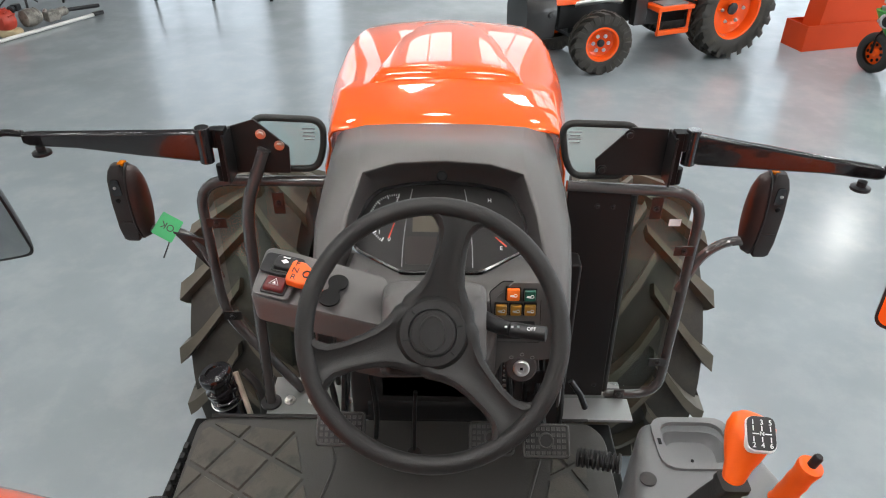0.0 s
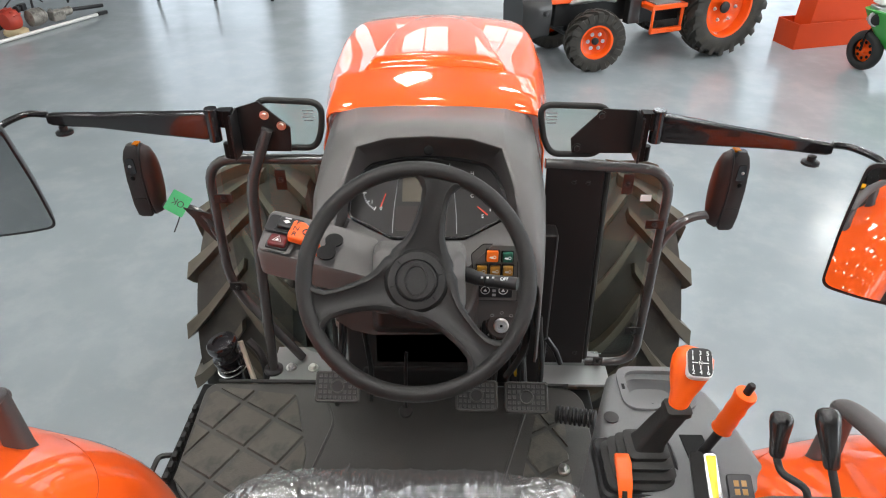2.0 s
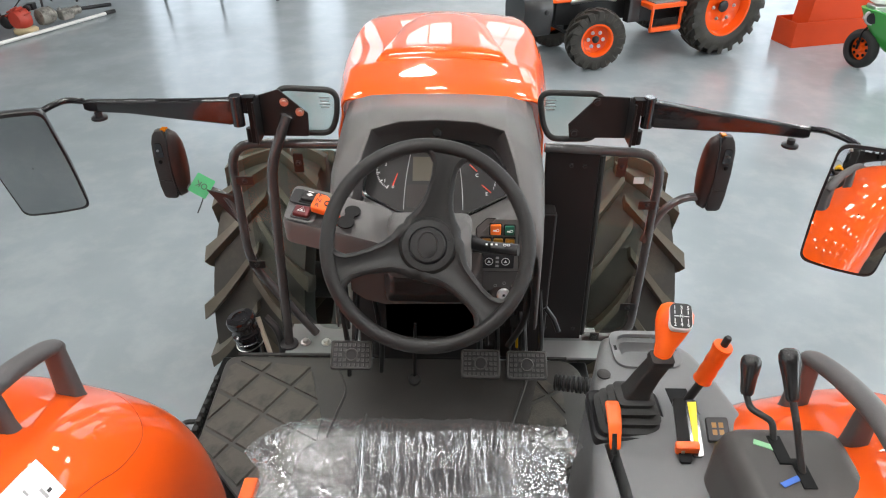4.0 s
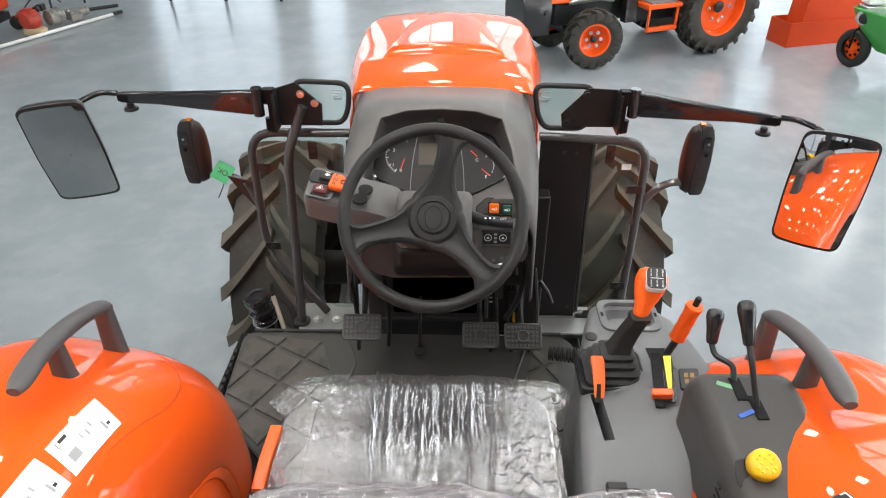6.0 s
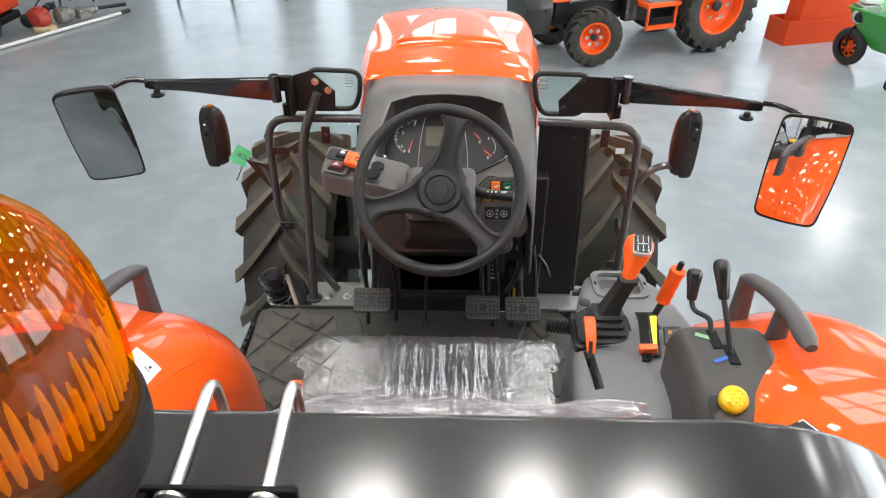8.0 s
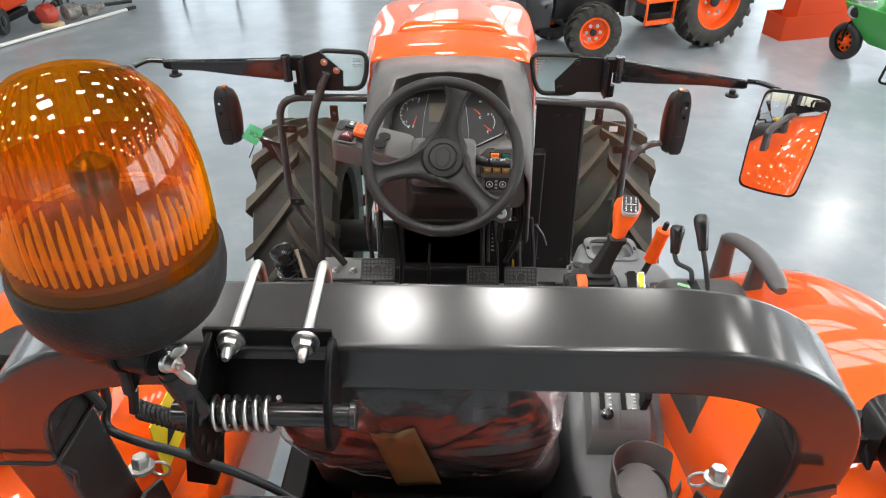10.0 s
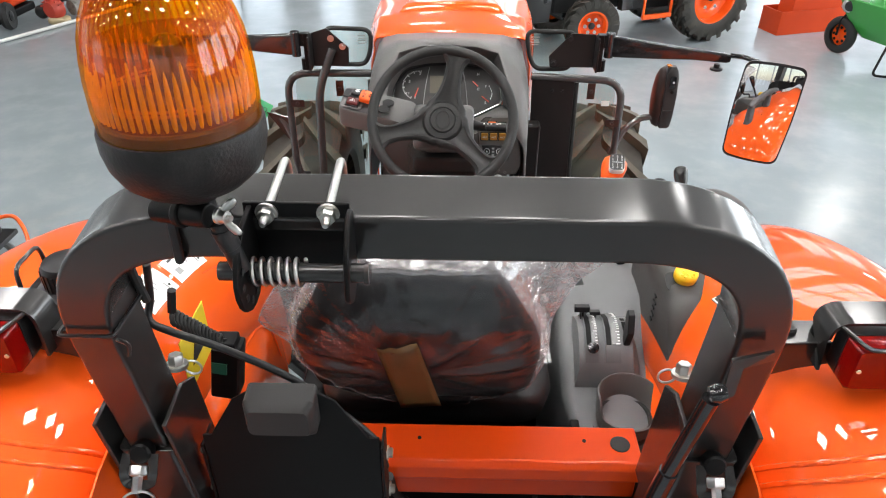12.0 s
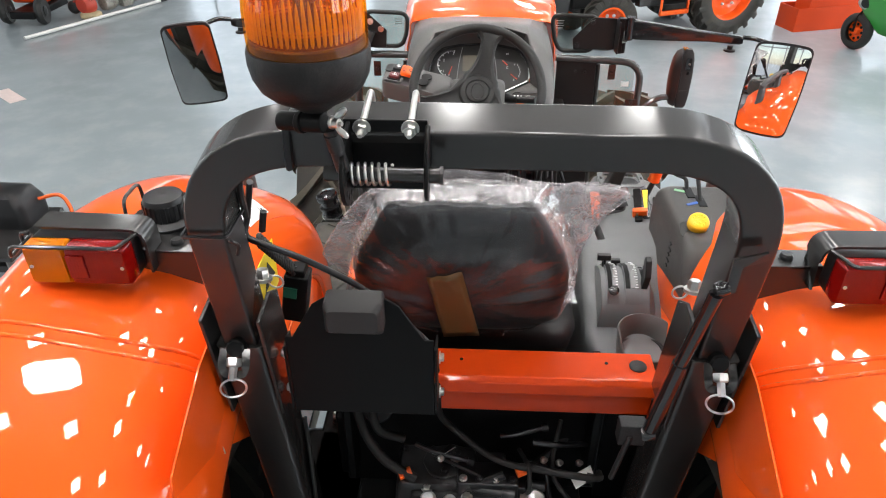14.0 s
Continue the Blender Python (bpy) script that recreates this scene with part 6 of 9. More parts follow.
for x in (-0.09, -0.382):
    for z in (1.645, 1.735):
        part("bolt", bolt(Geo(), (x, -0.16, z), (1 if x > -0.2 else -1, 0, 0), 0.008, 0.008), STEEL, pl)
part("axle_housing", Geo().box((XC, 0.05, 0.80), (1.0, 0.5, 0.46)), BLACK_MATT, tractor, "black rear axle housing", bevel=0.03)

# ---------- console beside the seat ----------
SEC = [(1.035, 0.392, 0.530, 1.42, 1.42), (1.02, 0.378, 0.546, 1.525, 1.52), (0.95, 0.356, 0.575, 1.542, 1.538), (0.865, 0.335, 0.598, 1.543, 1.545), (0.75, 0.314, 0.60, 1.550, 1.575),
       (0.65, 0.296, 0.60, 1.556, 1.612), (0.55, 0.282, 0.60, 1.562, 1.630), (0.45, 0.272, 0.58, 1.566, 1.62), (0.40, 0.268, 0.55, 1.545, 1.57), (0.33, 0.266, 0.52, 1.520, 1.53), (0.29, 0.268, 0.50, 1.49, 1.50), (0.262, 0.27, 0.49, 1.46, 1.46),
       (0.16, 0.285, 0.48, 1.43, 1.43), (0.10, 0.30, 0.47, 1.40, 1.40)]
rings = []
for y, xl, xr, zl, zr in SEC:
    rings.append([V(p.x, y, p.y) for p in rounded([V(xl - 0.02, 1.04), V(xl, zl), V(xr, zr), V(xr, 1.04)], [0, 0.03, 0.02, 0], 5)])
console = part("side_console", Geo().loft(rings), CONSOLE_PL, tractor, "grey moulded control console beside the seat", smooth=45)
cut(console, [Geo().loft([[V(0.462 + p.x, 0.955 + p.y, z) for p in rounded([V(-w, -h), V(w, -h), V(w, h), V(-w, h)], 0.03, 5)] for z, w, h in ((1.506, 0.046, 0.035), (1.516, 0.053, 0.041), (1.60, 0.060, 0.049))]),
              
              Geo().prism([V(0.318, 0.665, 1.45), V(0.340, 0.665, 1.45), V(0.343, 0.525, 1.45), V(0.322, 0.525, 1.45)], (0, 0, 0.2)),
              Geo().box((0.495, 0.775, 1.60), (0.045, 0.09, 0.09))])
TRAY = facing((0.462, 0.955, 1.545), (0, 0.02, 1), (0, 1, 0))
o, i_ = rrect(0.150, 0.125, 0.035), rrect(0.120, 0.098, 0.032)
tray = part("tray_rim", Geo().loft([on_plane(TRAY, o, -0.004), on_plane(TRAY, o, 0.003), on_plane(TRAY, i_, 0.0035), on_plane(TRAY, i_, -0.006)], True, False), CONSOLE_PL, console, smooth=40)
part("drain_hole", Geo().cyl(V(0.462, 0.945, 1.5055), V(0.462, 0.945, 1.508), 0.003, n=10), BLACK_MATT, tray)
for x in (-0.067, 0.067):
    part("clip_slot", plate(Geo(), TRAY, rect(0.006, 0.014, x, 0.0), 0.0045), BLACK_MATT, tray)
part("cap_screw", Geo().lathe([(0.015, 0), (0.015, 0.003), (0.011, 0.005), (0.001, 0.0055)], (0.355, 0.872, 1.5435), (0, 0, 1), 20), DARKGREY, console)
# gear lever with bellows
boot = part("lever_boot", Geo().loft([[V(cx + p.x, cy + p.y, z) for p in rounded([V(-w, -w * 0.9), V(w, -w * 0.9), V(w, w * 0.9), V(-w, w * 0.9)], w * 0.35, 4)] for z, w, cx, cy in (
    (1.55, 0.062, 0.374, 0.735), (1.572, 0.062, 0.374, 0.735), (1.577, 0.051, 0.375, 0.736), (1.589, 0.055, 0.376, 0.737), (1.593, 0.042, 0.378, 0.739), (1.604, 0.046, 0.379, 0.740), (1.608, 0.034, 0.381, 0.742), (1.618, 0.037, 0.382, 0.743),
    (1.622, 0.026, 0.384, 0.743), (1.634, 0.0225, 0.387, 0.742), (1.675, 0.0200, 0.398, 0.736), (1.715, 0.0185, 0.409, 0.727), (1.722, 0.0215, 0.411, 0.726), (1.731, 0.0205, 0.4125, 0.725), (1.733, 0.012, 0.413, 0.725))]), RUBBER_BLACK, tractor, "black rubber bellows of the gear lever", smooth=35)
part("boot_frame", Geo().loft([[V(0.374 + p.x, 0.735 + p.y, z) for p in rounded([V(-w, -w * 0.9), V(w, -w * 0.9), V(w, w * 0.9), V(-w, w * 0.9)], 0.02, 3)] for z, w in ((1.545, 0.074), (1.566, 0.074), (1.570, 0.070), (1.566, 0.064))]), BLACK_PL, boot)
KA, KB = V(0.4115, 0.727, 1.722), V(0.4375, 0.768, 1.806)
kd = (KB - KA).normalized()
gear = part("gear_knob", Geo().lathe([(0.012, -0.004), (0.0155, -0.001), (0.0165, 0.012), (0.0195, 0.030), (0.0262, 0.048), (0.0318, 0.068), (0.0338, 0.084), (0.0305, 0.099), (0.020, 0.107), (0.001, 0.110)], KA, kd, 32), ORANGE_PL, tractor, "orange gear knob with a printed shift pattern", smooth=60)
KF = facing(V(0.4345, 0.7455, 1.8035), (-0.05, -0.56, 0.82), (0.08, 0.82, 0.56))
part("shift_plate", plate(Geo(), KF, rrect(0.040, 0.0495, 0.013, 0.0, 0.0, 5), 0.0190), BAR_WHITE, gear, "white rim of the pattern plate", bevel=0.002)
part("shift_pattern", plate(Geo(), KF, rrect(0.038, 0.046, 0.011, -0.0005, 0.001), 0.0203), BAR_BLACK, gear, "black shift pattern with white numerals")
for ch, x, y in (("1", -0.013, 0.017), ("3", 0, 0.017), ("5", 0.013, 0.017), ("2", -0.013, -0.017), ("4", 0, -0.017), ("6", 0.013, -0.017), ("N", 0, 0)):
    lettering("numeral", ch, 0.010 if ch != "N" else 0.008, KF @ Matrix.Translation((x * 0.9, y * 0.92, 0.0207)), BAR_WHITE, gear)
for x in (-0.013, 0, 0.013):
    for sgn in (-1, 1):
        part("pattern_line", plate(Geo(), KF, rect(0.0014, 0.007, x * 0.9, sgn * 0.0075), 0.0208), BAR_WHITE, gear)
part("pattern_line", plate(Geo(), KF, rect(0.009, 0.0014, -0.0085, 0), 0.0208), BAR_WHITE, gear)
part("pattern_line", plate(Geo(), KF, rect(0.009, 0.0014, 0.0085, 0), 0.0208), BAR_WHITE, gear)
# hand brake
hb = part("hand_lever", Geo().tube([V(0.495, 0.768, 1.555), V(0.516, 0.757, 1.645)], 0.0085, 12), DARKGREY, tractor, "grey hand lever with an orange grip")
hd = (V(0.532, 0.745, 1.752) - V(0.514, 0.758, 1.64)).normalized()
part("grip", Geo().lathe([(0.012, 0), (0.0185, 0.004), (0.0165, 0.012), (0.0175, 0.03), (0.016, 0.045), (0.0175, 0.06), (0.016, 0.075), (0.0175, 0.09), (0.019, 0.098), (0.018, 0.103), (0.008, 0.105)], V(0.514, 0.758, 1.64), hd, 22), ORANGE_PL, hb, "orange grip", smooth=60)
part("release_button", Geo().lathe([(0.007, 0), (0.007, 0.02), (0.005, 0.023)], V(0.514, 0.758, 1.64) + hd * 0.104, hd, 14), BLACK_PL, hb)
part("recess_floor", Geo().box((0.495, 0.775, 1.555), (0.044, 0.089, 0.004)), BLACK_MATT, console)
# small orange lever in its slot
part("slot_floor", Geo().box((0.331, 0.595, 1.50), (0.05, 0.16, 0.01)), BLACK_MATT, console)
sl = part("range_lever", Geo().tube([V(0.331, 0.640, 1.56), V(0.332, 0.665, 1.59)], 0.006, 8), BLACK_PL, tractor, "small orange range lever")
part("grip", Geo().loft([[V(0.333 + p.x * k, y, z) + V(0, p.y * k * 0.6, p.y * k * 0.8) for p in rounded([V(-0.014, -0.009), V(0.014, -0.009), V(0.014, 0.009), V(-0.014, 0.009)], 0.005, 3)] for y, z, k in ((0.648, 1.574, 0.75), (0.668, 1.60, 0.9), (0.695, 1.617, 1.0), (0.712, 1.616, 0.95), (0.717, 1.612, 0.6))]), ORANGE_PL, sl, smooth=60)
# throttle slot with orange tab, rocker switch
TH = facing((0.452, 0.652, 1.613), (-0.19, -0.30, 0.94), (0.08, 0.95, 0.30))
part("throttle_slot", plate(Geo(), TH, rrect(0.022, 0.125, 0.006), 0.0085), BLACK_MATT, console)
part("scale_label", plate(Geo(), TH, rrect(0.020, 0.11, 0.006, 0.022, 0.004), 0.0085), BLACK_GLOSS, console)
part("scale_wedge", plate(Geo(), TH, [(0.018, -0.045), (0.024, -0.045), (0.031, 0.055), (0.015, 0.055)], 0.0092), YELLOW_LABEL, console, "yellow wedge scale")
tt = part("throttle_tab", plate(Geo(), TH, rrect(0.042, 0.016, 0.005, 0.004, -0.038), 0.028), ORANGE_PL, tractor, "orange throttle tab", bevel=0.003)
part("tab_stem", plate(Geo(), TH, rect(0.006, 0.010, -0.004, -0.042), 0.02), STEEL, tt)
sb = part("rocker_switch", plate(Geo(), TH, rrect(0.040, 0.048, 0.006, 0.062, 0.0), 0.012), BLACK_PL, console, bevel=0.003)
for i in range(2):
    for j in range(2):
        part("mark", plate(Geo(), TH, rect(0.008, 0.010, 0.056 + 0.012 * i, -0.007 + 0.014 * j), 0.0128), SW_AMBER, sb)
# quadrant with scales and two levers
for x, w in ((0.331, 0.030), (0.379, 0.036)):
    arc = [(0.43, 1.549), (0.405, 1.576), (0.37, 1.592), (0.335, 1.590), (0.30, 1.570), (0.277, 1.539)]
    q = part("quadrant", Geo().loft([[V(x - w / 2, y, z), V(x + w / 2, y, z), V(x + w / 2, y, z - 0.05), V(x - w / 2, y, z - 0.05)] for y, z in arc]), CONSOLE_PL, console, "grey lever quadrant with a white scale", smooth=50)
    part("slot", Geo().loft([[V(x - w / 2 + 0.002, y, z + 0.0015), V(x - w / 2 + 0.013, y, z + 0.0015), V(x - w / 2 + 0.013, y, z - 0.02), V(x - w / 2 + 0.002, y, z - 0.02)] for y, z in arc[1:-1]]), BLACK_MATT, q)
    part("scale_strip", Geo().loft([[V(x - w / 2 + 0.016, y, z + 0.0022), V(x + w / 2 - 0.002, y, z + 0.0022), V(x + w / 2 - 0.002, y, z - 0.004), V(x - w / 2 + 0.016, y, z - 0.004)] for y, z in arc[1:-1]]), SCALE_GREY, q, "grey engraved scale strip")
    for k in range(17):
        t = k / 16 * 2.98
        a, b = arc[1 + int(t)], arc[2 + int(t)]
        f = t - int(t)
        y, z = a[0] + (b[0] - a[0]) * f, a[1] + (b[1] - a[1]) * f
        tw = 0.009 if k % 4 == 0 else 0.005
        part("scale_tick", Geo().box((x + w / 2 - 0.003 - tw / 2, y, z + 0.0024), (tw, 0.0015, 0.002)), BAR_WHITE, q)
part("quadrant_hump", Geo().loft([[V(xx, y, z) for xx, z in ((0.295, z0 - 0.08), (0.302, z0), (0.425, z0), (0.464, z0 - 0.10))] for y, z0 in ((0.455, 1.535), (0.43, 1.545), (0.405, 1.568), (0.37, 1.584), (0.335, 1.582), (0.30, 1.562), (0.268, 1.525))]), CONSOLE_PL, console, smooth=50)
part("position_lever", Geo().prism([V(0.403, 0.306, 1.560), V(0.403, 0.322, 1.560), V(0.406, 0.338, 1.635), V(0.406, 0.334, 1.648), V(0.406, 0.316, 1.644), V(0.405, 0.296, 1.606)], (0.016, 0, 0)), BLACK_PL, tractor, "black paddle lever of the hydraulics", bevel=0.003)
part("draft_lever", Geo().tube([V(0.318, 0.384, 1.565), V(0.316, 0.386, 1.604)], 0.006, 8).box((0.315, 0.386, 1.608), (0.036, 0.015, 0.016)), BLACK_PL, tractor, "short black draft lever", bevel=0.003)
part("lever_slot", Geo().loft([[V(0.406, y, z + 0.002), V(0.416, y, z + 0.002), V(0.416, y, z - 0.02), V(0.406, y, z - 0.02)] for y, z in ((0.385, 1.578), (0.36, 1.5835), (0.335, 1.582), (0.305, 1.566))]), BLACK_MATT, console)
part("side_knob", Geo().box((0.346, 0.384, 1.598), (0.024, 0.012, 0.010)).cyl(V(0.346, 0.384, 1.57), V(0.346, 0.384, 1.596), 0.005, n=10), BLACK_PL, console, bevel=0.003)
part("stop_knob", Geo().lathe([(0.007, 0), (0.013, 0.004), (0.013, 0.010), (0.005, 0.014)], (0.330, 0.288, 1.568), (0, -0.5, 0.86), 12), BLACK_GLOSS, console)
# cup holder
CU = V(0.403, 0.196, 1.418)
CUP = 1.02


def cup_ring(r, h, low):
    """A ring of the cup: its near side is cut lower."""
    out = []
    for t in range(48):
        a = 2 * math.pi * t / 48
        dip = max(0.0, min(1.0, (math.cos(a + 1.75) - 0.35) * 3.0))
        out.append(CU + V(r * CUP * math.cos(a), r * CUP * math.sin(a), h - low * dip * dip * (3 - 2 * dip)))
    return out


# same plastic as the console; darker greys carry the shade in the cup
cup = part("cup_holder", Geo().loft([cup_ring(0.060, 0.0, 0), cup_ring(0.066, 0.05, 0.0), cup_ring(0.0695, 0.096, 0.040), cup_ring(0.0685, 0.100, 0.040), cup_ring(0.0655, 0.101, 0.040), cup_ring(0.0635, 0.098, 0.040), cup_ring(0.060, 0.05, 0.0), cup_ring(0.055, 0.012, 0), cup_ring(0.002, 0.011, 0)], True, False), GREY_PL, tractor, "grey plastic cup holder with a cut-away side", smooth=50)
part("cup_step", Geo().lathe([(0.064, 0.0), (0.0635, 0.035), (0.053, 0.036), (0.051, 0.0)], CU, (0, 0, 1), 30, False), DARKGREY, cup, smooth=40)
part("cup_foot", Geo().lathe([(0.086, -0.06), (0.081, 0.0), (0.076, 0.02)], CU, (0, 0, 1), 36, False), CONSOLE_PL, cup, smooth=50)
# dark valve block with two ball levers and yellow knob
blk = part("valve_cover", Geo().loft([[V(p.x, p.y, z) for p in rounded([V(x0, y0), V(x1, y0), V(x1, y1), V(x0, y1)], 0.03, 5)] for z, x0, x1, y0, y1 in ((1.40, 0.478, 0.67, 0.07, 0.58), (1.56, 0.466, 0.666, 0.125, 0.575), (1.69, 0.462, 0.661, 0.205, 0.567), (1.716, 0.466, 0.658, 0.225, 0.561), (1.730, 0.472, 0.652, 0.240, 0.553), (1.7385, 0.481, 0.643, 0.254, 0.543), (1.742, 0.494, 0.628, 0.272, 0.528))]), COVER_PL, tractor, "dark grey cover of the hydraulic levers", smooth=50, flat=True)
part("cover_screw", Geo().lathe([(0.008, 0), (0.008, 0.004), (0.004, 0.005)], (0.55, 0.20, 1.62), (0, -0.9, 0.4), 16), STEEL, blk)
for i in range(5):
    part("emboss_bar", Geo().box((0.4605, 0.33 - 0.002 * (i % 2), 1.69 - 0.016 * i), (0.003, 0.012 + 0.006 * (i % 2), 0.005)), BLACK_PL, blk)
for nm, path, top, s0 in (("cranked", [V(0.538, 0.500, 1.715), V(0.537, 0.540, 1.764), V(0.511, 0.568, 1.763), V(0.508, 0.585, 1.777)], V(0.514, 0.616, 1.832), 0), ("straight", [V(0.557, 0.455, 1.738), V(0.549, 0.50, 1.80), V(0.546, 0.525, 1.825)], V(0.542, 0.572, 1.886), 1)):
    lv = part("hydraulic_lever", Geo().tube(rounded(path, 0.010, 4, closed=False), 0.0055, 10), IRON, tractor, "steel hydraulic lever with a black ball grip", smooth=60)
    d = (top - path[-1])
    part("grip", Geo().lathe([(0.0085, 0), (0.0105, 0.004), (0.0128, d.length * 0.45), (0.0162, d.length * 0.78), (0.0158, d.length * 0.92), (0.0125, d.length * 1.01), (0.006, d.length * 1.05), (0.001, d.length * 1.055)], path[-1], d, 20), GRIP_BLACK, lv, "glossy black grip", smooth=60)
    part("slot", Geo().box((path[0].x, path[0].y, 1.743), (0.020, 0.055, 0.003)), BLACK_MATT, blk)
part("symbol_label", Geo().box((0.518, 0.510, 1.7425), (0.032, 0.011, 0.001), Matrix.Rotation(radians(-25), 3, "Z")), surf("green_label", (0.22, 0.45, 0.25), 0.4), blk, "small white and green symbol label")
part("symbol_label", Geo().box((0.532, 0.440, 1.7435), (0.034, 0.009, 0.001), Matrix.Rotation(radians(25), 3, "Z")), surf("blue_label", (0.04, 0.12, 0.45), 0.4), blk, "small blue symbol label")
yk = part("selector_knob", Geo().lathe([(0.022, 0.0), (0.025, 0.003), (0.025, 0.019), (0.023, 0.024), (0.016, 0.027), (0.001, 0.0275)], (0.512, 0.322, 1.748), (-0.05, -0.45, 0.89), 36), YELLOW, tractor, "round yellow selector knob", smooth=50)
for i in range(12):
    a = 2 * math.pi * i / 12
    m = facing((0.512, 0.322, 1.748), (-0.05, -0.45, 0.89), (0, 0.89, 0.45))
    part("stud", Geo().lathe([(0.0028, 0), (0.002, 0.002)], m @ V(0.015 * math.cos(a) * (0.5 if i % 3 == 0 else 1), 0.015 * math.sin(a) * (0.5 if i % 3 == 0 else 1), 0.0268), m.to_3x3() @ V(0, 0, 1), 8), YELLOW_LABEL, yk)
part("dial_plate", plate(Geo(), facing((0.508, 0.318, 1.744), (-0.05, -0.40, 0.91), (0, 0.91, 0.4)), rrect(0.064, 0.048, 0.016, -0.006, -0.006), 0.002), BLACK_PL, blk)

# ---------- rubber mat pads ----------
def clip_poly(poly, region):
    out = list(poly)
    n = len(region)
    for i in range(n):
        a, b = region[i], region[(i + 1) % n]
        inp, out = out, []
        for j in range(len(inp)):
            p, q = inp[j], inp[(j + 1) % len(inp)]
            sp = (b[0] - a[0]) * (p[1] - a[1]) - (b[1] - a[1]) * (p[0] - a[0])
            sq = (b[0] - a[0]) * (q[1] - a[1]) - (b[1] - a[1]) * (q[0] - a[0])
            if sp >= 0:
                out.append(p)
            if sp * sq < 0:
                t = sp / (sp - sq)
                out.append((p[0] + (q[0] - p[0]) * t, p[1] + (q[1] - p[1]) * t))
        if len(out) < 3:
            return []
    return out


def pads(region, origin, d1, d2, gap):
    for i in range(-9, 10):
        for j in range(-9, 10):
            c = Vector(origin) + Vector(d1) * i + Vector(d2) * j
            e1, e2 = Vector(d1) * (0.5 - gap / Vector(d1).length), Vector(d2) * (0.5 - gap / Vector(d2).length)
            poly = clip_poly([tuple(c - e1 - e2), tuple(c + e1 - e2), tuple(c + e1 + e2), tuple(c - e1 + e2)], region)
            if len(poly) < 3:
                continue
            area = abs(sum(poly[k][0] * poly[(k + 1) % len(poly)][1] - poly[(k + 1) % len(poly)][0] * poly[k][1] for k in range(len(poly)))) / 2
            if area < 0.0006:
                continue
            m = sum((Vector(p) for p in poly), Vector((0, 0))) / len(poly)
            low = [V(p[0], p[1], 1.0495) for p in poly]
            top = [V(*(m + (Vector(p) - m) * 0.94), 1.056) for p in poly]
            part("tread_pad", Geo().loft([low, top]), PAD_RUBBER, mat_ob)


pads([(-0.70, 1.09), (-0.47, 0.86), (-0.36, 0.86), (-0.36, 1.18), (-0.43, 1.40), (-0.66, 1.43), (-0.695, 1.40)], (-0.56, 1.28), (0.062, 0.112), (0.105, -0.062), 0.006)
pads([(0.20, 0.98), (0.30, 0.9), (0.36, 1.02), (0.37, 1.30), (0.30, 1.38)], (0.30, 1.2), (-0.062, 0.112), (0.105, 0.062), 0.006)
for pts in ([(-0.34, 1.40), (-0.30, 1.30), (-0.34, 1.10), (-0.30, 0.95), (0.12, 0.95), (0.18, 1.10), (0.27, 1.38)],):
    part("mat_ridge", Geo().tube(rounded([V(x, y, 1.0515) for x, y in pts], 0.03, 4, closed=False), 0.004, 6), MAT_RUBBER, mat_ob)

# ---------- beside the platform ----------
can = part("oil_filler", Geo().lathe([(0.046, 0), (0.046, 0.066), (0.049, 0.069), (0.049, 0.078), (0.044, 0.081), (0.044, 0.098), (0.050, 0.101), (0.050, 0.112), (0.038, 0.116), (0.036, 0.140), (0.047, 0.144), (0.049, 0.152), (0.049, 0.166), (0.044, 0.172), (0.026, 0.175), (0.024, 0.170), (0.001, 0.169)], (-0.648, 1.545, 0.975), (-0.22, -0.03, 0.96), 28), BLACK_GLOSS, tractor, "black air intake canister with a wire clip", smooth=40)
part("wire_clip", Geo().tube([V(-0.664, 1.543, 1.04) + V(0.049 * math.cos(t), 0.049 * math.sin(t), 0.011 * math.cos(t) + 0.010 * math.sin(t)) for t in [2 * math.pi * i / 24 for i in range(24)]], 0.002, 6, closed=True), STEEL, can)
part("rod", Geo().tube([V(-0.632, 1.56, 1.125), V(-0.585, 1.50, 0.98)], 0.0085, 10), surf("tan_rod", (0.45, 0.40, 0.32), 0.4), can)
part("hose", Geo().tube(spline([V(-0.61, 1.57, 1.12), V(-0.57, 1.55, 1.08), V(-0.555, 1.53, 1.0), V(-0.57, 1.50, 0.93)], 5), 0.013, 10), RUBBER_BLACK, can)
part("side_step", Geo().tube(rounded([V(-0.74, 1.22, 0.99), V(-0.80, 1.22, 0.985), V(-0.80, 1.04, 0.985), V(-0.74, 1.04, 0.99)], 0.02, 4, closed=False), 0.008, 8), FRAME_GREY, tractor, "grey wire step loop at the platform edge")
for i in range(8):
    part("edge_tooth", Geo().box((-0.722, 1.10 + i * 0.035, 1.045), (0.012, 0.02, 0.02)), RUBBER_BLACK, mat_ob)
prof = []
for i in range(9):
    prof += [(0.017, i * 0.0125), (0.0245, i * 0.0125 + 0.002), (0.0245, i * 0.0125 + 0.007), (0.017, i * 0.0125 + 0.009)]
part("spiral_hose", Geo().lathe(prof, (0.325, 1.235, 1.165), (1, -0.34, 0.17), 18), RUBBER_BLACK, tractor, "black corrugated rubber sleeve", smooth=40)
part("console_bolt", bolt(Geo(), (0.345, 1.13, 1.06), (-0.3, 0, 1), 0.011, 0.02), STEEL, tractor)
yl = part("padlock", Geo().box((0.229, 1.35, 1.216), (0.026, 0.016, 0.040)), YELLOW, tractor, "small yellow padlock hanging by the pedals", bevel=0.004)
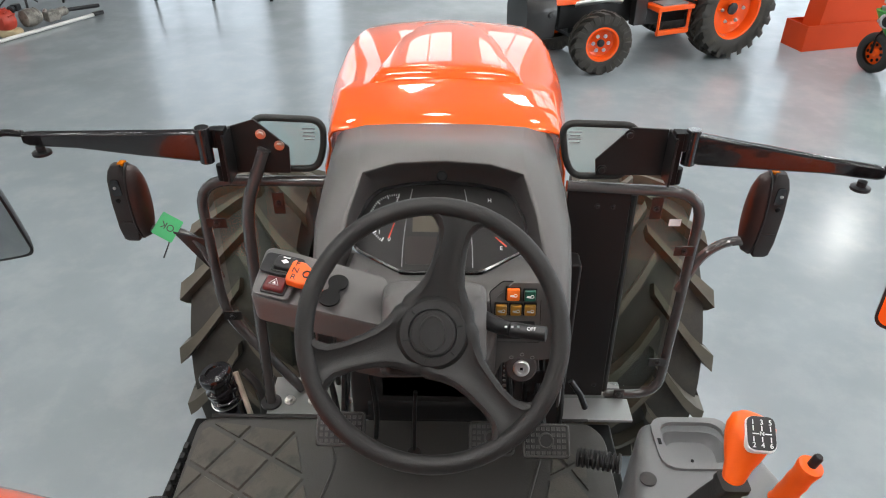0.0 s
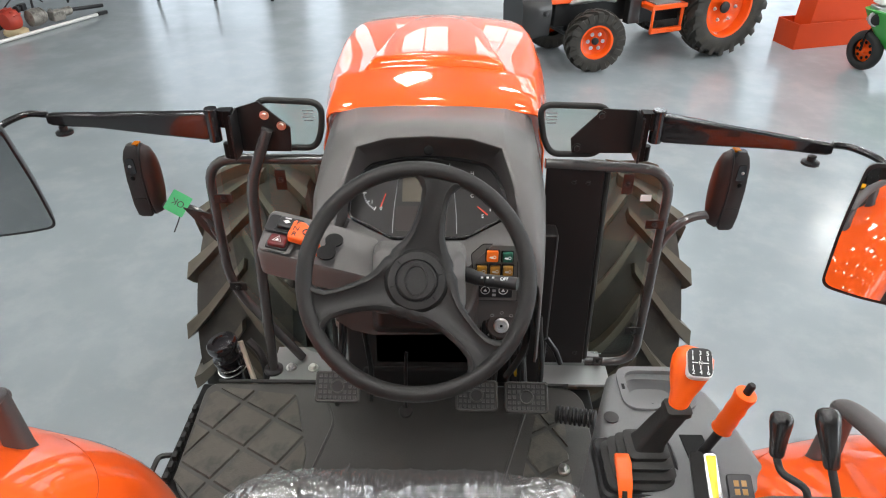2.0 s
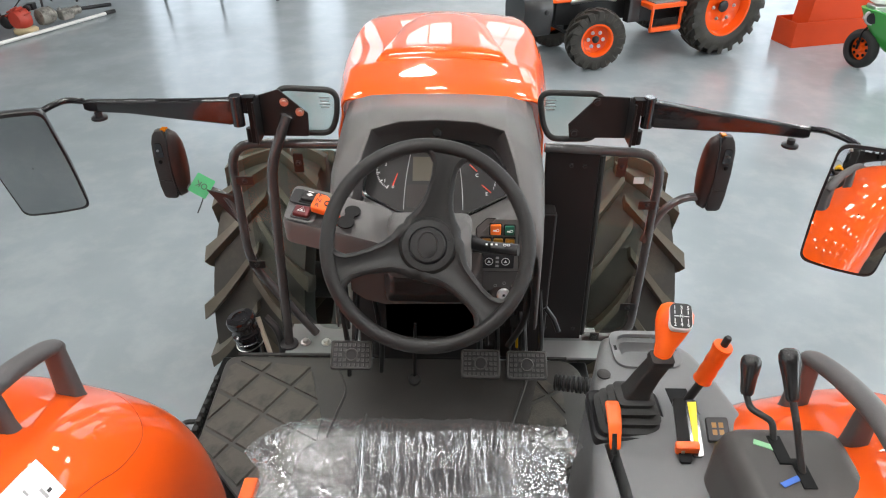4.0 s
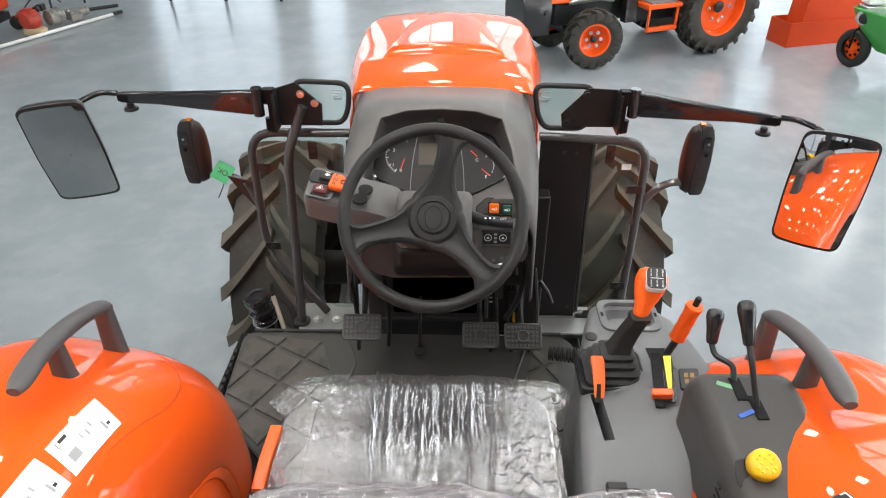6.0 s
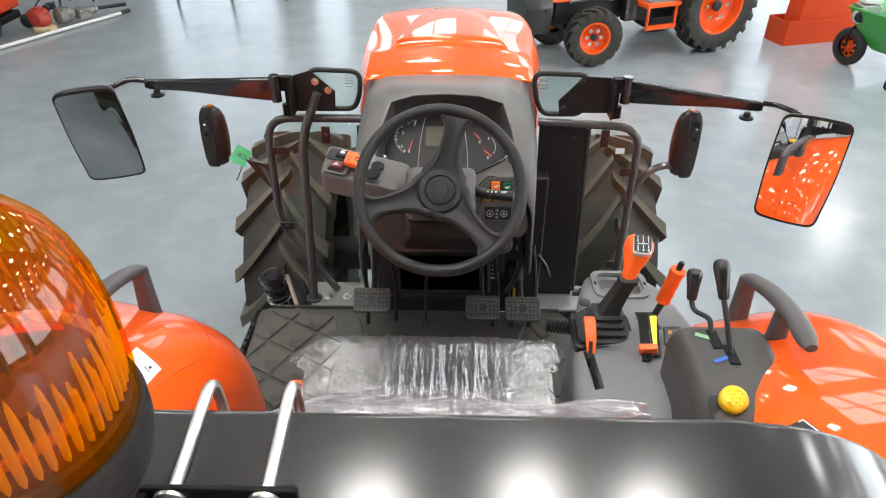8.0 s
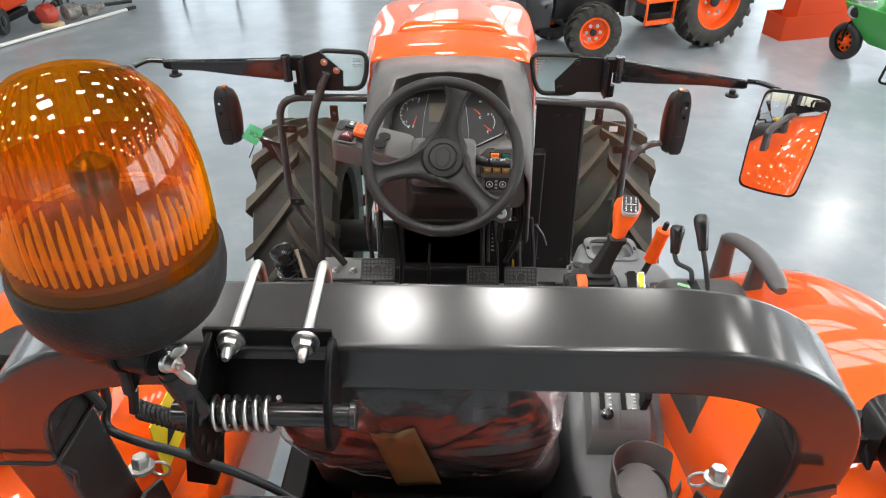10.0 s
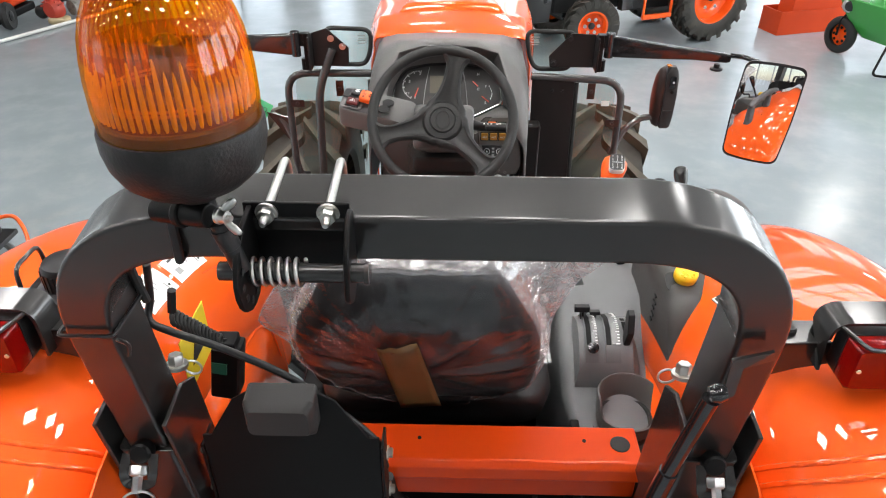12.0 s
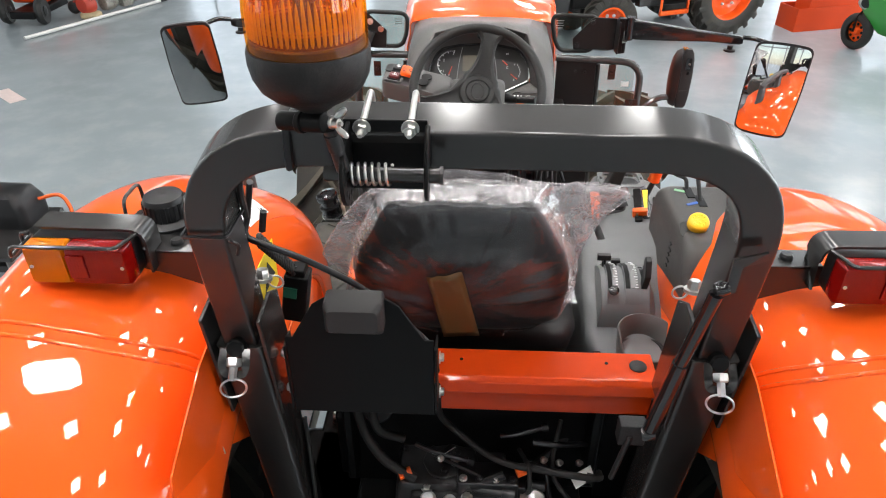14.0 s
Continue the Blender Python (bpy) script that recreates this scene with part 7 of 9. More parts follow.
part("shackle", Geo().tube(rounded([V(0.221, 1.35, 1.236), V(0.221, 1.35, 1.268), V(0.238, 1.35, 1.268), V(0.238, 1.35, 1.236)], 0.008, 4, closed=False), 0.0032, 8), IRON, yl, smooth=60)
part("hasp", Geo().box((0.225, 1.365, 1.285), (0.055, 0.004, 0.045)), DARKGREY, tractor, bevel=0.001)
part("floor_plate", Geo().box((0.412, 1.497, 1.056), (0.235, 0.085, 0.010)), PALE_STEEL, tractor, "pale bare metal floor plate", bevel=0.002)
part("key_tag", Geo().tube([V(0.262, 1.16, 1.50), V(0.285, 1.15, 1.47), V(0.30, 1.15, 1.43)], 0.007, 8), BLACK_PL, tractor)
for x, y in ((-0.30, 1.36), (-0.20, 1.38), (0.15, 1.36), (0.22, 1.36), (0.28, 1.36)):
    part("pedal_rod", Geo().tube(spline([V(x, y, 1.06), V(x + 0.01, y - 0.03, 1.22), V(x - 0.01, y - 0.02, 1.42)], 4), 0.008, 8), IRON, tractor)
arm = part("brake_arm", Geo().prism(rounded([V(0.118, 1.24, 1.29), V(0.118, 1.275, 1.29), V(0.118, 1.37, 1.40), V(0.118, 1.39, 1.50), V(0.118, 1.35, 1.50), V(0.118, 1.335, 1.41)], 0.012, 3), (0.010, 0, 0)), IRON, tractor, "dark steel brake arm below the dash", bevel=0.002)
part("return_spring", Geo().tube([V(0.145 + 0.007 * math.cos(k * 0.7), 1.36 + 0.007 * math.sin(k * 0.7), 1.26 + 0.0019 * k) for k in range(84)], 0.0016, 5), STEEL, arm, smooth=60)
cl = part("clutch_arm", Geo().prism(rounded([V(-0.262, 1.245, 1.30), V(-0.262, 1.28, 1.30), V(-0.262, 1.38, 1.42), V(-0.262, 1.40, 1.54), V(-0.262, 1.36, 1.54), V(-0.262, 1.34, 1.43)], 0.012, 3), (0.010, 0, 0)), IRON, tractor, "dark steel clutch arm below the dash", bevel=0.002)
part("clutch_rod", Geo().cyl(V(-0.275, 1.40, 1.10), V(-0.275, 1.39, 1.36), 0.006, n=10).cyl(V(-0.275, 1.392, 1.34), V(-0.275, 1.389, 1.40), 0.011, n=10), STEEL, cl)
for x in (-0.40, -0.30, -0.47):
    part("plate_bolt", bolt(Geo(), (x, 1.52, 1.052), (0, 0, 1), 0.011, 0.012), STEEL, tractor)
ol = part("seat_latch", Geo().loft([[V(-0.372 + dx + p.x, y, z + p.y) for p in rounded([V(-0.014, -0.011), V(0.014, -0.011), V(0.014, 0.011), V(-0.014, 0.011)], 0.005, 3)] for dx, y, z in ((-0.012, 0.50, 1.425), (-0.006, 0.56, 1.45), (0.002, 0.64, 1.462))]), ORANGE_PL, tractor, "orange grip of the seat lever")
part("latch_stem", Geo().tube([V(-0.384, 0.50, 1.425), V(-0.395, 0.44, 1.39)], 0.010, 10), DARKGREY, ol)

# ---------- tail lamps ----------
for s in (-1, 1):
    cx = XC + s * 0.735
    bar = part("lamp_bar", Geo().prism([V(XC + s * 0.485, -0.055, 1.79), V(XC + s * 0.485, -0.055, 1.885), V(XC + s * 0.64, -0.055, 1.892), V(XC + s * 0.66, -0.055, 1.887), V(XC + s * 0.66, -0.055, 1.85), V(XC + s * 0.60, -0.055, 1.835)], (0, 0.006, 0)), FRAME_GREY, tractor, "dark grey lamp carrier bar", bevel=0.002)
    part("top_flange", Geo().box((XC + s * 0.565, -0.025, 1.887), (0.16, 0.06, 0.005)), FRAME_GREY, bar, bevel=0.001)
    part("rubber_plug", Geo().lathe([(0.012, 0), (0.012, 0.006), (0.009, 0.010), (0.001, 0.0105)], (XC + s * 0.585, -0.025, 1.8895), (0, 0, 1), 16), BLACK_PL, bar)
    guard = part("lamp_guard", Geo().sweep(rounded([V(cx - s * 0.115, -0.05, 1.855), V(cx - s * 0.115, -0.05, 1.948), V(cx + s * 0.09, -0.05, 1.951)], 0.03, 5, closed=False), [(-0.028, -0.0025), (0.028, -0.0025), (0.028, 0.0025), (-0.028, 0.0025)], (0, 0, 1) if False else (0.01, 0, 1)), FRAME_GREY, bar, "grey steel guard over the lamp")
    part("guard_wire", Geo().tube(rounded([V(cx + s * 0.10, -0.08, 1.940), V(cx + s * 0.118, -0.08, 1.940), V(cx + s * 0.118, -0.08, 1.90)], 0.012, 4, closed=False), 0.004, 8), FRAME_GREY, bar)
    part("guard_wire", Geo().tube(rounded([V(cx + s * 0.112, -0.06, 1.925), V(cx + s * 0.116, -0.128, 1.915), V(cx + s * 0.108, -0.130, 1.942), V(cx - s * 0.085, -0.130, 1.942), V(cx - s * 0.104, -0.07, 1.942)], 0.012, 4, closed=False), 0.0038, 8), FRAME_GREY, bar)
    tl = part("tail_lamp", Geo().loft([[V(cx + p.x, y, 1.896 + p.y) for p in rounded([V(-0.097 * k, -0.041 * k), V(0.097 * k, -0.041 * k), V(0.097 * k, 0.041 * k), V(-0.097 * k, 0.041 * k)], 0.010, 3)] for y, k in ((-0.055, 0.93), (-0.06, 1.0), (-0.088, 1.0))]), BLACK_PL, tractor, "rectangular tail lamp with amber and red lenses", smooth=35)
    xa0, xa1 = (-0.096, -0.018) if s < 0 else (0.018, 0.096)
    xr0, xr1 = (-0.018, 0.096) if s < 0 else (-0.096, 0.018)
    for nm, x0, x1, mt in (("amber_lens", xa0, xa1, AMBER_FLAT), ("red_lens", xr0, xr1, RED_LENS)):
        part(nm, Geo().loft([[V(cx + p.x, y, 1.896 + p.y) for p in rounded([V(x0 + e, -0.040 + e), V(x1 - e, -0.040 + e), V(x1 - e, 0.040 - e), V(x0 + e, 0.040 - e)], 0.006, 3)] for y, e in ((-0.089, 0), (-0.118, 0), (-0.124, 0.004))]), mt, tl, smooth=40)
    part("reflex_block", Geo().box((cx + (xr0 + 0.02 if s < 0 else xr1 - 0.02), -0.125, 1.897), (0.035, 0.006, 0.05)), RED_LENS, tl, bevel=0.002)
    for dx in (-0.085, 0.085):
        part("lens_screw", Geo().lathe([(0.004, 0), (0.003, 0.002)], (cx + dx, -0.1235, 1.895), (0, -1, 0), 10), STEEL, tl)
# filler cap on the fender behind the lamp bar
fb = part("filler_base", Geo().box((-0.655, 0.055, 1.862), (0.19, 0.12, 0.045)), BLACK_MATT, tractor, "black filler base with a ribbed cap", bevel=0.008)
part("filler_cap", Geo().lathe([(0.060, 0), (0.060, 0.006), (0.042, 0.014), (0.042, 0.05), (0.038, 0.058), (0.020, 0.062), (0.001, 0.059)], (-0.665, 0.07, 1.885), (0, 0, 1), 30), BLACK_PL, fb, "ribbed black cap", smooth=30)
for i in range(26):
    a = 2 * math.pi * i / 26
    part("cap_rib", Geo().box((-0.665 + 0.0425 * math.cos(a), 0.07 + 0.0425 * math.sin(a), 1.916), (0.004, 0.004, 0.034), Matrix.Rotation(a, 3, "Z")), BLACK_PL, fb)
for x in (-0.725, -0.605):
    part("cap_guard", Geo().tube(rounded([V(x, 0.02, 1.885), V(x, 0.025, 1.955), V(x, 0.10, 1.955), V(x, 0.105, 1.885)], 0.02, 4, closed=False), 0.004, 8), FRAME_GREY, fb)
for x in (-0.735, -0.585):
    part("screw", bolt(Geo(), (x, 0.01, 1.885), (0, 0, 1), 0.007, 0.005), STEEL, fb)

# ---------- wiring and fittings by the roll bar ----------
cable = part("cable", Geo().tube(spline([V(-0.395, -0.16, 2.10), V(-0.42, -0.13, 2.02), V(-0.425, -0.14, 1.985), V(-0.39, -0.15, 1.972), V(-0.324, -0.15, 1.943), V(-0.229, -0.15, 1.885), V(-0.15, -0.155, 1.81), V(-0.104, -0.16, 1.757), V(-0.095, -0.15, 1.69)], 6), 0.0058, 8), BLACK_PL, tractor, "black electric cable", smooth=60)
part("cable", Geo().tube(spline([V(-0.098, -0.10, 1.60), V(-0.10, 0.0, 1.42), V(-0.07, 0.06, 1.30), V(0.04, 0.0, 1.26), V(0.15, -0.02, 1.25), V(0.28, -0.03, 1.24), V(0.30, 0.02, 1.2)], 6), 0.0085, 8), RUBBER_BLACK, tractor, "black hose across the gearbox", smooth=60)
part("cable", Geo().tube(spline([V(-0.525, -0.17, 1.66), V(-0.53, -0.20, 1.60), V(-0.528, -0.19, 1.56), V(-0.54, -0.2, 1.53)], 5), 0.006, 8), RUBBER_BLACK, tractor, "black cable end on the fender")
part("cable", Geo().tube(spline([V(-0.30, -0.24, 2.185), V(-0.36, -0.22, 2.17), V(-0.40, -0.19, 2.12), V(-0.415, -0.15, 2.03)], 5), 0.006, 8), RUBBER_BLACK, tractor, "beacon cable inside the roll bar")
path = rounded([lean(-0.424 + 0.0, 2.05) + V(-0.036, -0.05, 0), lean(-0.424, 2.05) + V(0.036, -0.05, 0), lean(-0.424, 2.05) + V(0.036, 0.05, 0), lean(-0.424, 2.05) + V(-0.036, 0.05, 0)], 0.008, 2)
tie = part("cable_tie", Geo().tube(path, 0.0028, 6, closed=True), BLACK_PL, rops)
part("tie_tail", Geo().tube(spline([lean(-0.385, 2.045) + V(0, -0.05, 0), lean(-0.37, 2.04) + V(0, -0.055, 0), lean(-0.375, 2.02) + V(0, -0.056, 0)], 4), 0.003, 6), BLACK_PL, rops)
part("clamp_band", Geo().tube([V(-0.290, -0.19, 2.19), V(-0.288, -0.19, 2.252), V(-0.29, -0.275, 2.250), V(-0.292, -0.275, 2.186)], 0.006, 8, closed=True), BLACK_PL, rops)
g = Geo().tube([V(-0.440 + 0.035 * i / 110, -0.045 + 0.08 * i / 110 + 0.011 * math.cos(i * 0.8), 1.915 - 0.125 * i / 110 + 0.011 * math.sin(i * 0.8)) for i in range(111)], 0.0045, 6)
part("coiled_cable", g, RUBBER_BLACK, tractor, "coiled black cable", smooth=60)
sx = part("relay_box", Geo().box((-0.412, 0.052, 1.715), (0.052, 0.05, 0.12), Matrix.Rotation(radians(10), 3, "Y")).box((-0.404, 0.052, 1.778), (0.040, 0.04, 0.02)), BLACK_MATT, tractor, "black relay box with a small green label", bevel=0.004)
part("label", Geo().box((-0.418, 0.0255, 1.735), (0.028, 0.002, 0.026), Matrix.Rotation(radians(10), 3, "Y")), SW_GREEN, sx, "small green label")
part("strap", Geo().tube([V(-0.41, -0.10, 1.97), V(-0.402, -0.10, 2.01)], 0.007, 6), BLACK_PL, tractor)
part("warning_label", Geo().box((-0.489, 0.105, 1.72), (0.002, 0.13, 0.12)), YELLOW_LABEL, fl, "yellow warning label")
part("warning_triangle", Geo().prism([V(-0.4875, 0.07, 1.70), V(-0.4875, 0.15, 1.70), V(-0.4875, 0.11, 1.755)], (0.001, 0, 0)), BAR_BLACK, fl)
strut = part("gas_strut", Geo().cyl(V(0.340, -0.275, 1.985), V(0.318, -0.262, 1.83), 0.0115, n=16).cyl(V(0.318, -0.262, 1.83), V(0.298, -0.25, 1.66), 0.0135, n=16), BLACK_GLOSS, tractor, "black gas strut on the roll bar", smooth=50)
part("ball_end", Geo().lathe([(0.010, -0.010), (0.013, 0), (0.010, 0.010)], (0.345, -0.277, 1.997), (1, 0, 0.2), 14), BLACK_GLOSS, strut)
part("ball_end", Geo().lathe([(0.012, -0.012), (0.015, 0), (0.012, 0.012)], (0.296, -0.249, 1.645), (1, 0, 0.2), 14), BLACK_GLOSS, strut)
part("strut_bracket", Geo().prism([V(0.355, -0.27, 2.045), V(0.405, -0.265, 2.055), V(0.41, -0.262, 2.04), V(0.372, -0.268, 2.03), V(0.37, -0.27, 1.985), V(0.355, -0.272, 1.98)], (0, 0.005, 0)), FRAME_GREY, strut)
part("strut_foot", Geo().box((0.275, -0.22, 1.62), (0.05, 0.03, 0.05)).cyl(V(0.27, -0.235, 1.62), V(0.25, -0.235, 1.50), 0.006, n=8), IRON, strut, bevel=0.003)

# gearbox and pipes below the beam
gb = part("gearbox", Geo().box((XC, 0.15, 0.80), (0.60, 0.9, 0.50)).box((-0.05, 0.03, 1.10), (0.24, 0.16, 0.16)).lathe([(0.07, 0), (0.07, 0.02), (0.058, 0.026), (0.001, 0.027)], (-0.06, 0.03, 1.18), (0, -0.1, 1), 6).box((0.08, -0.01, 1.10), (0.14, 0.06, 0.06)), IRON, tractor, "dark cast-iron gearbox with hydraulic pipes", bevel=0.01)
for p, q, r in ((V(-0.02, -0.04, 1.2), V(0.06, -0.02, 1.23), 0.012), (V(0.0, -0.02, 1.22), V(-0.12, 0.02, 1.25), 0.005), (V(0.12, 0.05, 1.15), V(0.27, 0.12, 1.28), 0.010), (V(0.10, 0.08, 1.12), V(0.26, 0.16, 1.26), 0.010)):
    part("pipe", Geo().tube([p, q], r, 10), IRON, gb)
for at, mt in ((V(-0.20, -0.02, 1.21), ORANGE_PL), (V(0.09, -0.02, 1.235), ORANGE_PL)):
    part("coupling", Geo().cyl(at, at + V(0.03, 0.012, 0.006), 0.012, n=12), mt, gb, "orange hose coupling")
for x, y, z in ((-0.06, 0.03, 1.207), (-0.13, -0.03, 1.18), (0.02, -0.03, 1.18), (0.06, -0.06, 1.17), (-0.03, -0.055, 1.18)):
    part("bolt", bolt(Geo(), (x, y, z), (0, 0, 1), 0.010, 0.012), STEEL, gb)
for pts, r in (([(-0.30, 0.0, 1.55), (-0.29, 0.02, 1.35), (-0.24, 0.0, 1.25), (-0.16, -0.02, 1.2)], 0.013), ([(-0.26, 0.0, 1.52), (-0.25, 0.0, 1.36), (-0.19, 0.02, 1.3)], 0.011), ([(0.10, 0.05, 1.24), (0.12, -0.03, 1.25), (0.12, -0.06, 1.10)], 0.006), ([(0.2, 0.08, 1.32), (0.18, 0.0, 1.22), (0.24, -0.05, 1.15)], 0.006), ([(-0.40, -0.06, 1.45), (-0.395, -0.08, 1.30), (-0.40, -0.08, 1.1)], 0.005)):
    part("hose", Geo().tube(spline([V(*p) for p in pts], 5), r, 8), RUBBER_BLACK, gb, smooth=60)
ch = part("lift_casting", Geo().loft([[V(-0.11 + p.x * k, 0.035 + p.y * k, z) for p in rounded([V(-0.095, -0.07), V(0.10, -0.07), V(0.10, 0.07), V(-0.095, 0.07)], 0.02, 3)] for z, k in ((1.06, 1.1), (1.16, 1.05), (1.188, 1.0), (1.196, 0.93))]), CASTING, gb, "dark grey painted lift casting", smooth=40, flat=True)
part("cover_plate", Geo().prism(rounded([V(-0.145, 0.035, 1.195), V(-0.125, -0.005, 1.195), V(-0.085, -0.022, 1.195), V(-0.045, 0.0, 1.195), V(-0.035, 0.06, 1.195), V(-0.085, 0.088, 1.195), V(-0.13, 0.078, 1.195)], 0.012, 3), (0, 0, 0.011)), CASTING, ch, bevel=0.003)
for x, y in ((-0.088, 0.002), (-0.118, 0.068), (-0.055, 0.058), (-0.175, -0.012), (-0.19, 0.075)):
    part("bolt", bolt(Geo(), (x, y, 1.204 if x > -0.15 else 1.194), (0, 0, 1), 0.008, 0.010), WET_BLACK, ch)
for x, y, r in ((-0.125, -0.065, 0.017), (-0.072, -0.070, 0.015)):
    part("port", Geo().lathe([(r * 1.2, -0.05), (r * 1.2, -0.01), (r, -0.008), (r, 0.018), (r * 0.8, 0.021), (r * 0.3, 0.018)], (x, y, 1.185), (0, -0.5, 0.86), 18), ALU, ch, "bare metal hydraulic port")
part("rocker_shaft", Geo().cyl(V(-0.03, -0.035, 1.20), V(0.055, -0.045, 1.19), 0.011, n=14).cyl(V(0.055, -0.045, 1.19), V(0.085, -0.048, 1.187), 0.016, n=14), CASTING, gb, smooth=40)
part("filter_head", Geo().lathe([(0.03, -0.03), (0.03, 0.0), (0.024, 0.006), (0.02, 0.02), (0.008, 0.022)], (0.135, -0.05, 1.175), (0.2, -0.5, 0.84), 20).box((0.115, -0.055, 1.185), (0.03, 0.02, 0.012)), ALU, gb, "bright cast filter head", smooth=40)
part("pump_body", Geo().lathe([(0.040, -0.04), (0.042, 0.0), (0.036, 0.010), (0.015, 0.012), (0.001, 0.012)], (-0.262, 0.10, 1.32), (0, -1, 0.4), 22), IRON, gb, "round black pump body", smooth=40)
part("paper_tag", Geo().prism([V(-0.10, 0.0, 1.26), V(-0.06, 0.02, 1.275), V(-0.065, 0.03, 1.262), V(-0.10, 0.012, 1.245)], (0, 0, 0.0015)), WHITE_LABEL, gb)
part("paper_tag", Geo().prism([V(0.22, -0.02, 1.23), V(0.27, 0.0, 1.25), V(0.28, -0.02, 1.23), V(0.235, -0.04, 1.21)], (0, 0, 0.0015)), WHITE_LABEL, gb)
for s in (-1, 1):
    part("lift_bracket", Geo().box((XC + s * 0.30, 0.08, 1.32), (0.02, 0.12, 0.36)), BLACK_MATT, tractor, bevel=0.004)
part("rear_shield", Geo().box((XC, 0.10, 1.28), (0.66, 0.02, 0.45)), BLACK_MATT, tractor)

part("side_shield", Geo().box((0.405, 0.088, 1.20), (0.19, 0.016, 0.39)), BLACK_MATT, tractor)
vb = part("valve_block", Geo().box((0.02, -0.01, 1.19), (0.15, 0.07, 0.06)).box((0.10, -0.015, 1.185), (0.03, 0.05, 0.04)).cyl(V(0.115, -0.015, 1.185), V(0.165, -0.02, 1.19), 0.013, n=14), WET_BLACK, gb, "black painted valve block", bevel=0.005)
for i in range(4):
    part("bolt", bolt(Geo(), (-0.04 + 0.04 * i, -0.03, 1.222), (0, -0.1, 1), 0.007, 0.008), WET_BLACK if i % 2 else STEEL, vb)
for i, (p, q, r) in enumerate(((V(0.13, 0.03, 1.29), V(0.27, 0.05, 1.27), 0.007), (V(0.11, 0.0, 1.25), V(0.26, -0.02, 1.23), 0.008), (V(0.16, 0.02, 1.24), V(0.18, -0.03, 1.13), 0.006), (V(-0.16, 0.03, 1.27), V(-0.03, 0.01, 1.24), 0.006), (V(0.05, 0.04, 1.30), V(0.15, 0.05, 1.32), 0.006))):
    part("pipe", Geo().tube(spline([p, p.lerp(q, 0.4) + V(0, -0.012, 0.008), q], 5), r, 10).cyl(q, q + (q - p).normalized() * 0.016, r * 1.6, n=6), WET_BLACK, gb, smooth=40)
for x, y, z in ((0.19, 0.0, 1.255), (0.15, -0.01, 1.275), (0.24, 0.01, 1.245), (-0.10, 0.0, 1.255)):
    part("fitting", Geo().lathe([(0.006, 0), (0.009, 0.002), (0.009, 0.010), (0.005, 0.012), (0.005, 0.018)], (x, y, z), (0.5, -0.5, 0.7), 6), STEEL, gb)

# labels, seams and ribs laid on the fenders
SRF = {-1: surface_of(fl), 1: surface_of(fr)}


def laid_label(s, corners, parent, mt, label, lift=0.0012):
    """A sticker with the given plan corners that follows the fender."""
    p = [Vector(q) for q in corners]
    rows = []
    for j in range(9):
        v = j / 8
        rows.append([drop_on(SRF[s], *(p[0].lerp(p[1], u / 8).lerp(p[3].lerp(p[2], u / 8), v)), lift) for u in range(9)])
    return part("label", Geo().grid(rows), mt, parent, label, smooth=60)


def laid_line(s, pts, r, mt, parent, name, lift=0.0):
    path = [drop_on(SRF[s], q.x, q.y, lift) for q in spline([V(x, y, 0) for x, y in pts], 10)]
    return part(name, Geo().tube(path, r, 6), mt, parent, smooth=60)


def sub_quad(c, u0, u1, v0, v1):
    p = [Vector(q) for q in c]

    def at(u, v):
        return tuple(p[0].lerp(p[1], u).lerp(p[3].lerp(p[2], u), v))
    return [at(u0, v0), at(u1, v0), at(u1, v1), at(u0, v1)]


LB1 = [(-0.642, 0.484), (-0.582, 0.445), (-0.581, 0.293), (-0.638, 0.323)]
LB2 = [(-0.640, 0.300), (-0.580, 0.277), (-0.580, 0.150), (-0.637, 0.158)]
l1 = laid_label(-1, LB1, fl, WHITE_LABEL, "white printed instruction label")
l2 = laid_label(-1, LB2, fl, WHITE_LABEL, "white printed instruction label")
for q, parent in ((LB1, l1), (LB2, l2)):
    for u0, u1, v0, v1, mt in ((0.12, 0.22, 0.70, 0.84, BAR_BLACK), (0.10, 0.36, 0.88, 0.89, BAR_BLACK), (0.55, 0.80, 0.72, 0.88, BAR_GREY), (0.60, 0.85, 0.20, 0.24, BAR_GREY), (0.35, 0.5, 0.35, 0.38, BAR_GREY), (0.45, 0.62, 0.45, 0.48, BAR_GREY), (0.4, 0.55, 0.56, 0.58, BAR_GREY), (0.72, 0.80, 0.12, 0.18, BAR_BLACK)):
        part("print", Geo().grid([[drop_on(SRF[-1], *sub_quad(q, u0, u1, v0, v1)[k], 0.002) for k in (0, 1)], [drop_on(SRF[-1], *sub_quad(q, u0, u1, v0, v1)[k], 0.002) for k in (3, 2)]]), mt, parent)
LB3 = [(0.542, 0.236), (0.603, 0.252), (0.620, 0.190), (0.550, 0.160)]
l3 = laid_label(1, LB3, fr, BAR_BLACK, "black and white printed label")
for u0, u1, v0, v1 in ((0.03, 0.97, 0.02, 0.06), (0.03, 0.07, 0.06, 0.9), (0.93, 0.97, 0.06, 0.9), (0.25, 0.5, 0.3, 0.5), (0.55, 0.8, 0.3, 0.5), (0.3, 0.7, 0.6, 0.7)):
    part("print", Geo().grid([[drop_on(SRF[1], *sub_quad(LB3, u0, u1, v0, v1)[k], 0.002) for k in (0, 1)], [drop_on(SRF[1], *sub_quad(LB3, u0, u1, v0, v1)[k], 0.002) for k in (3, 2)]]), BAR_WHITE, l3)
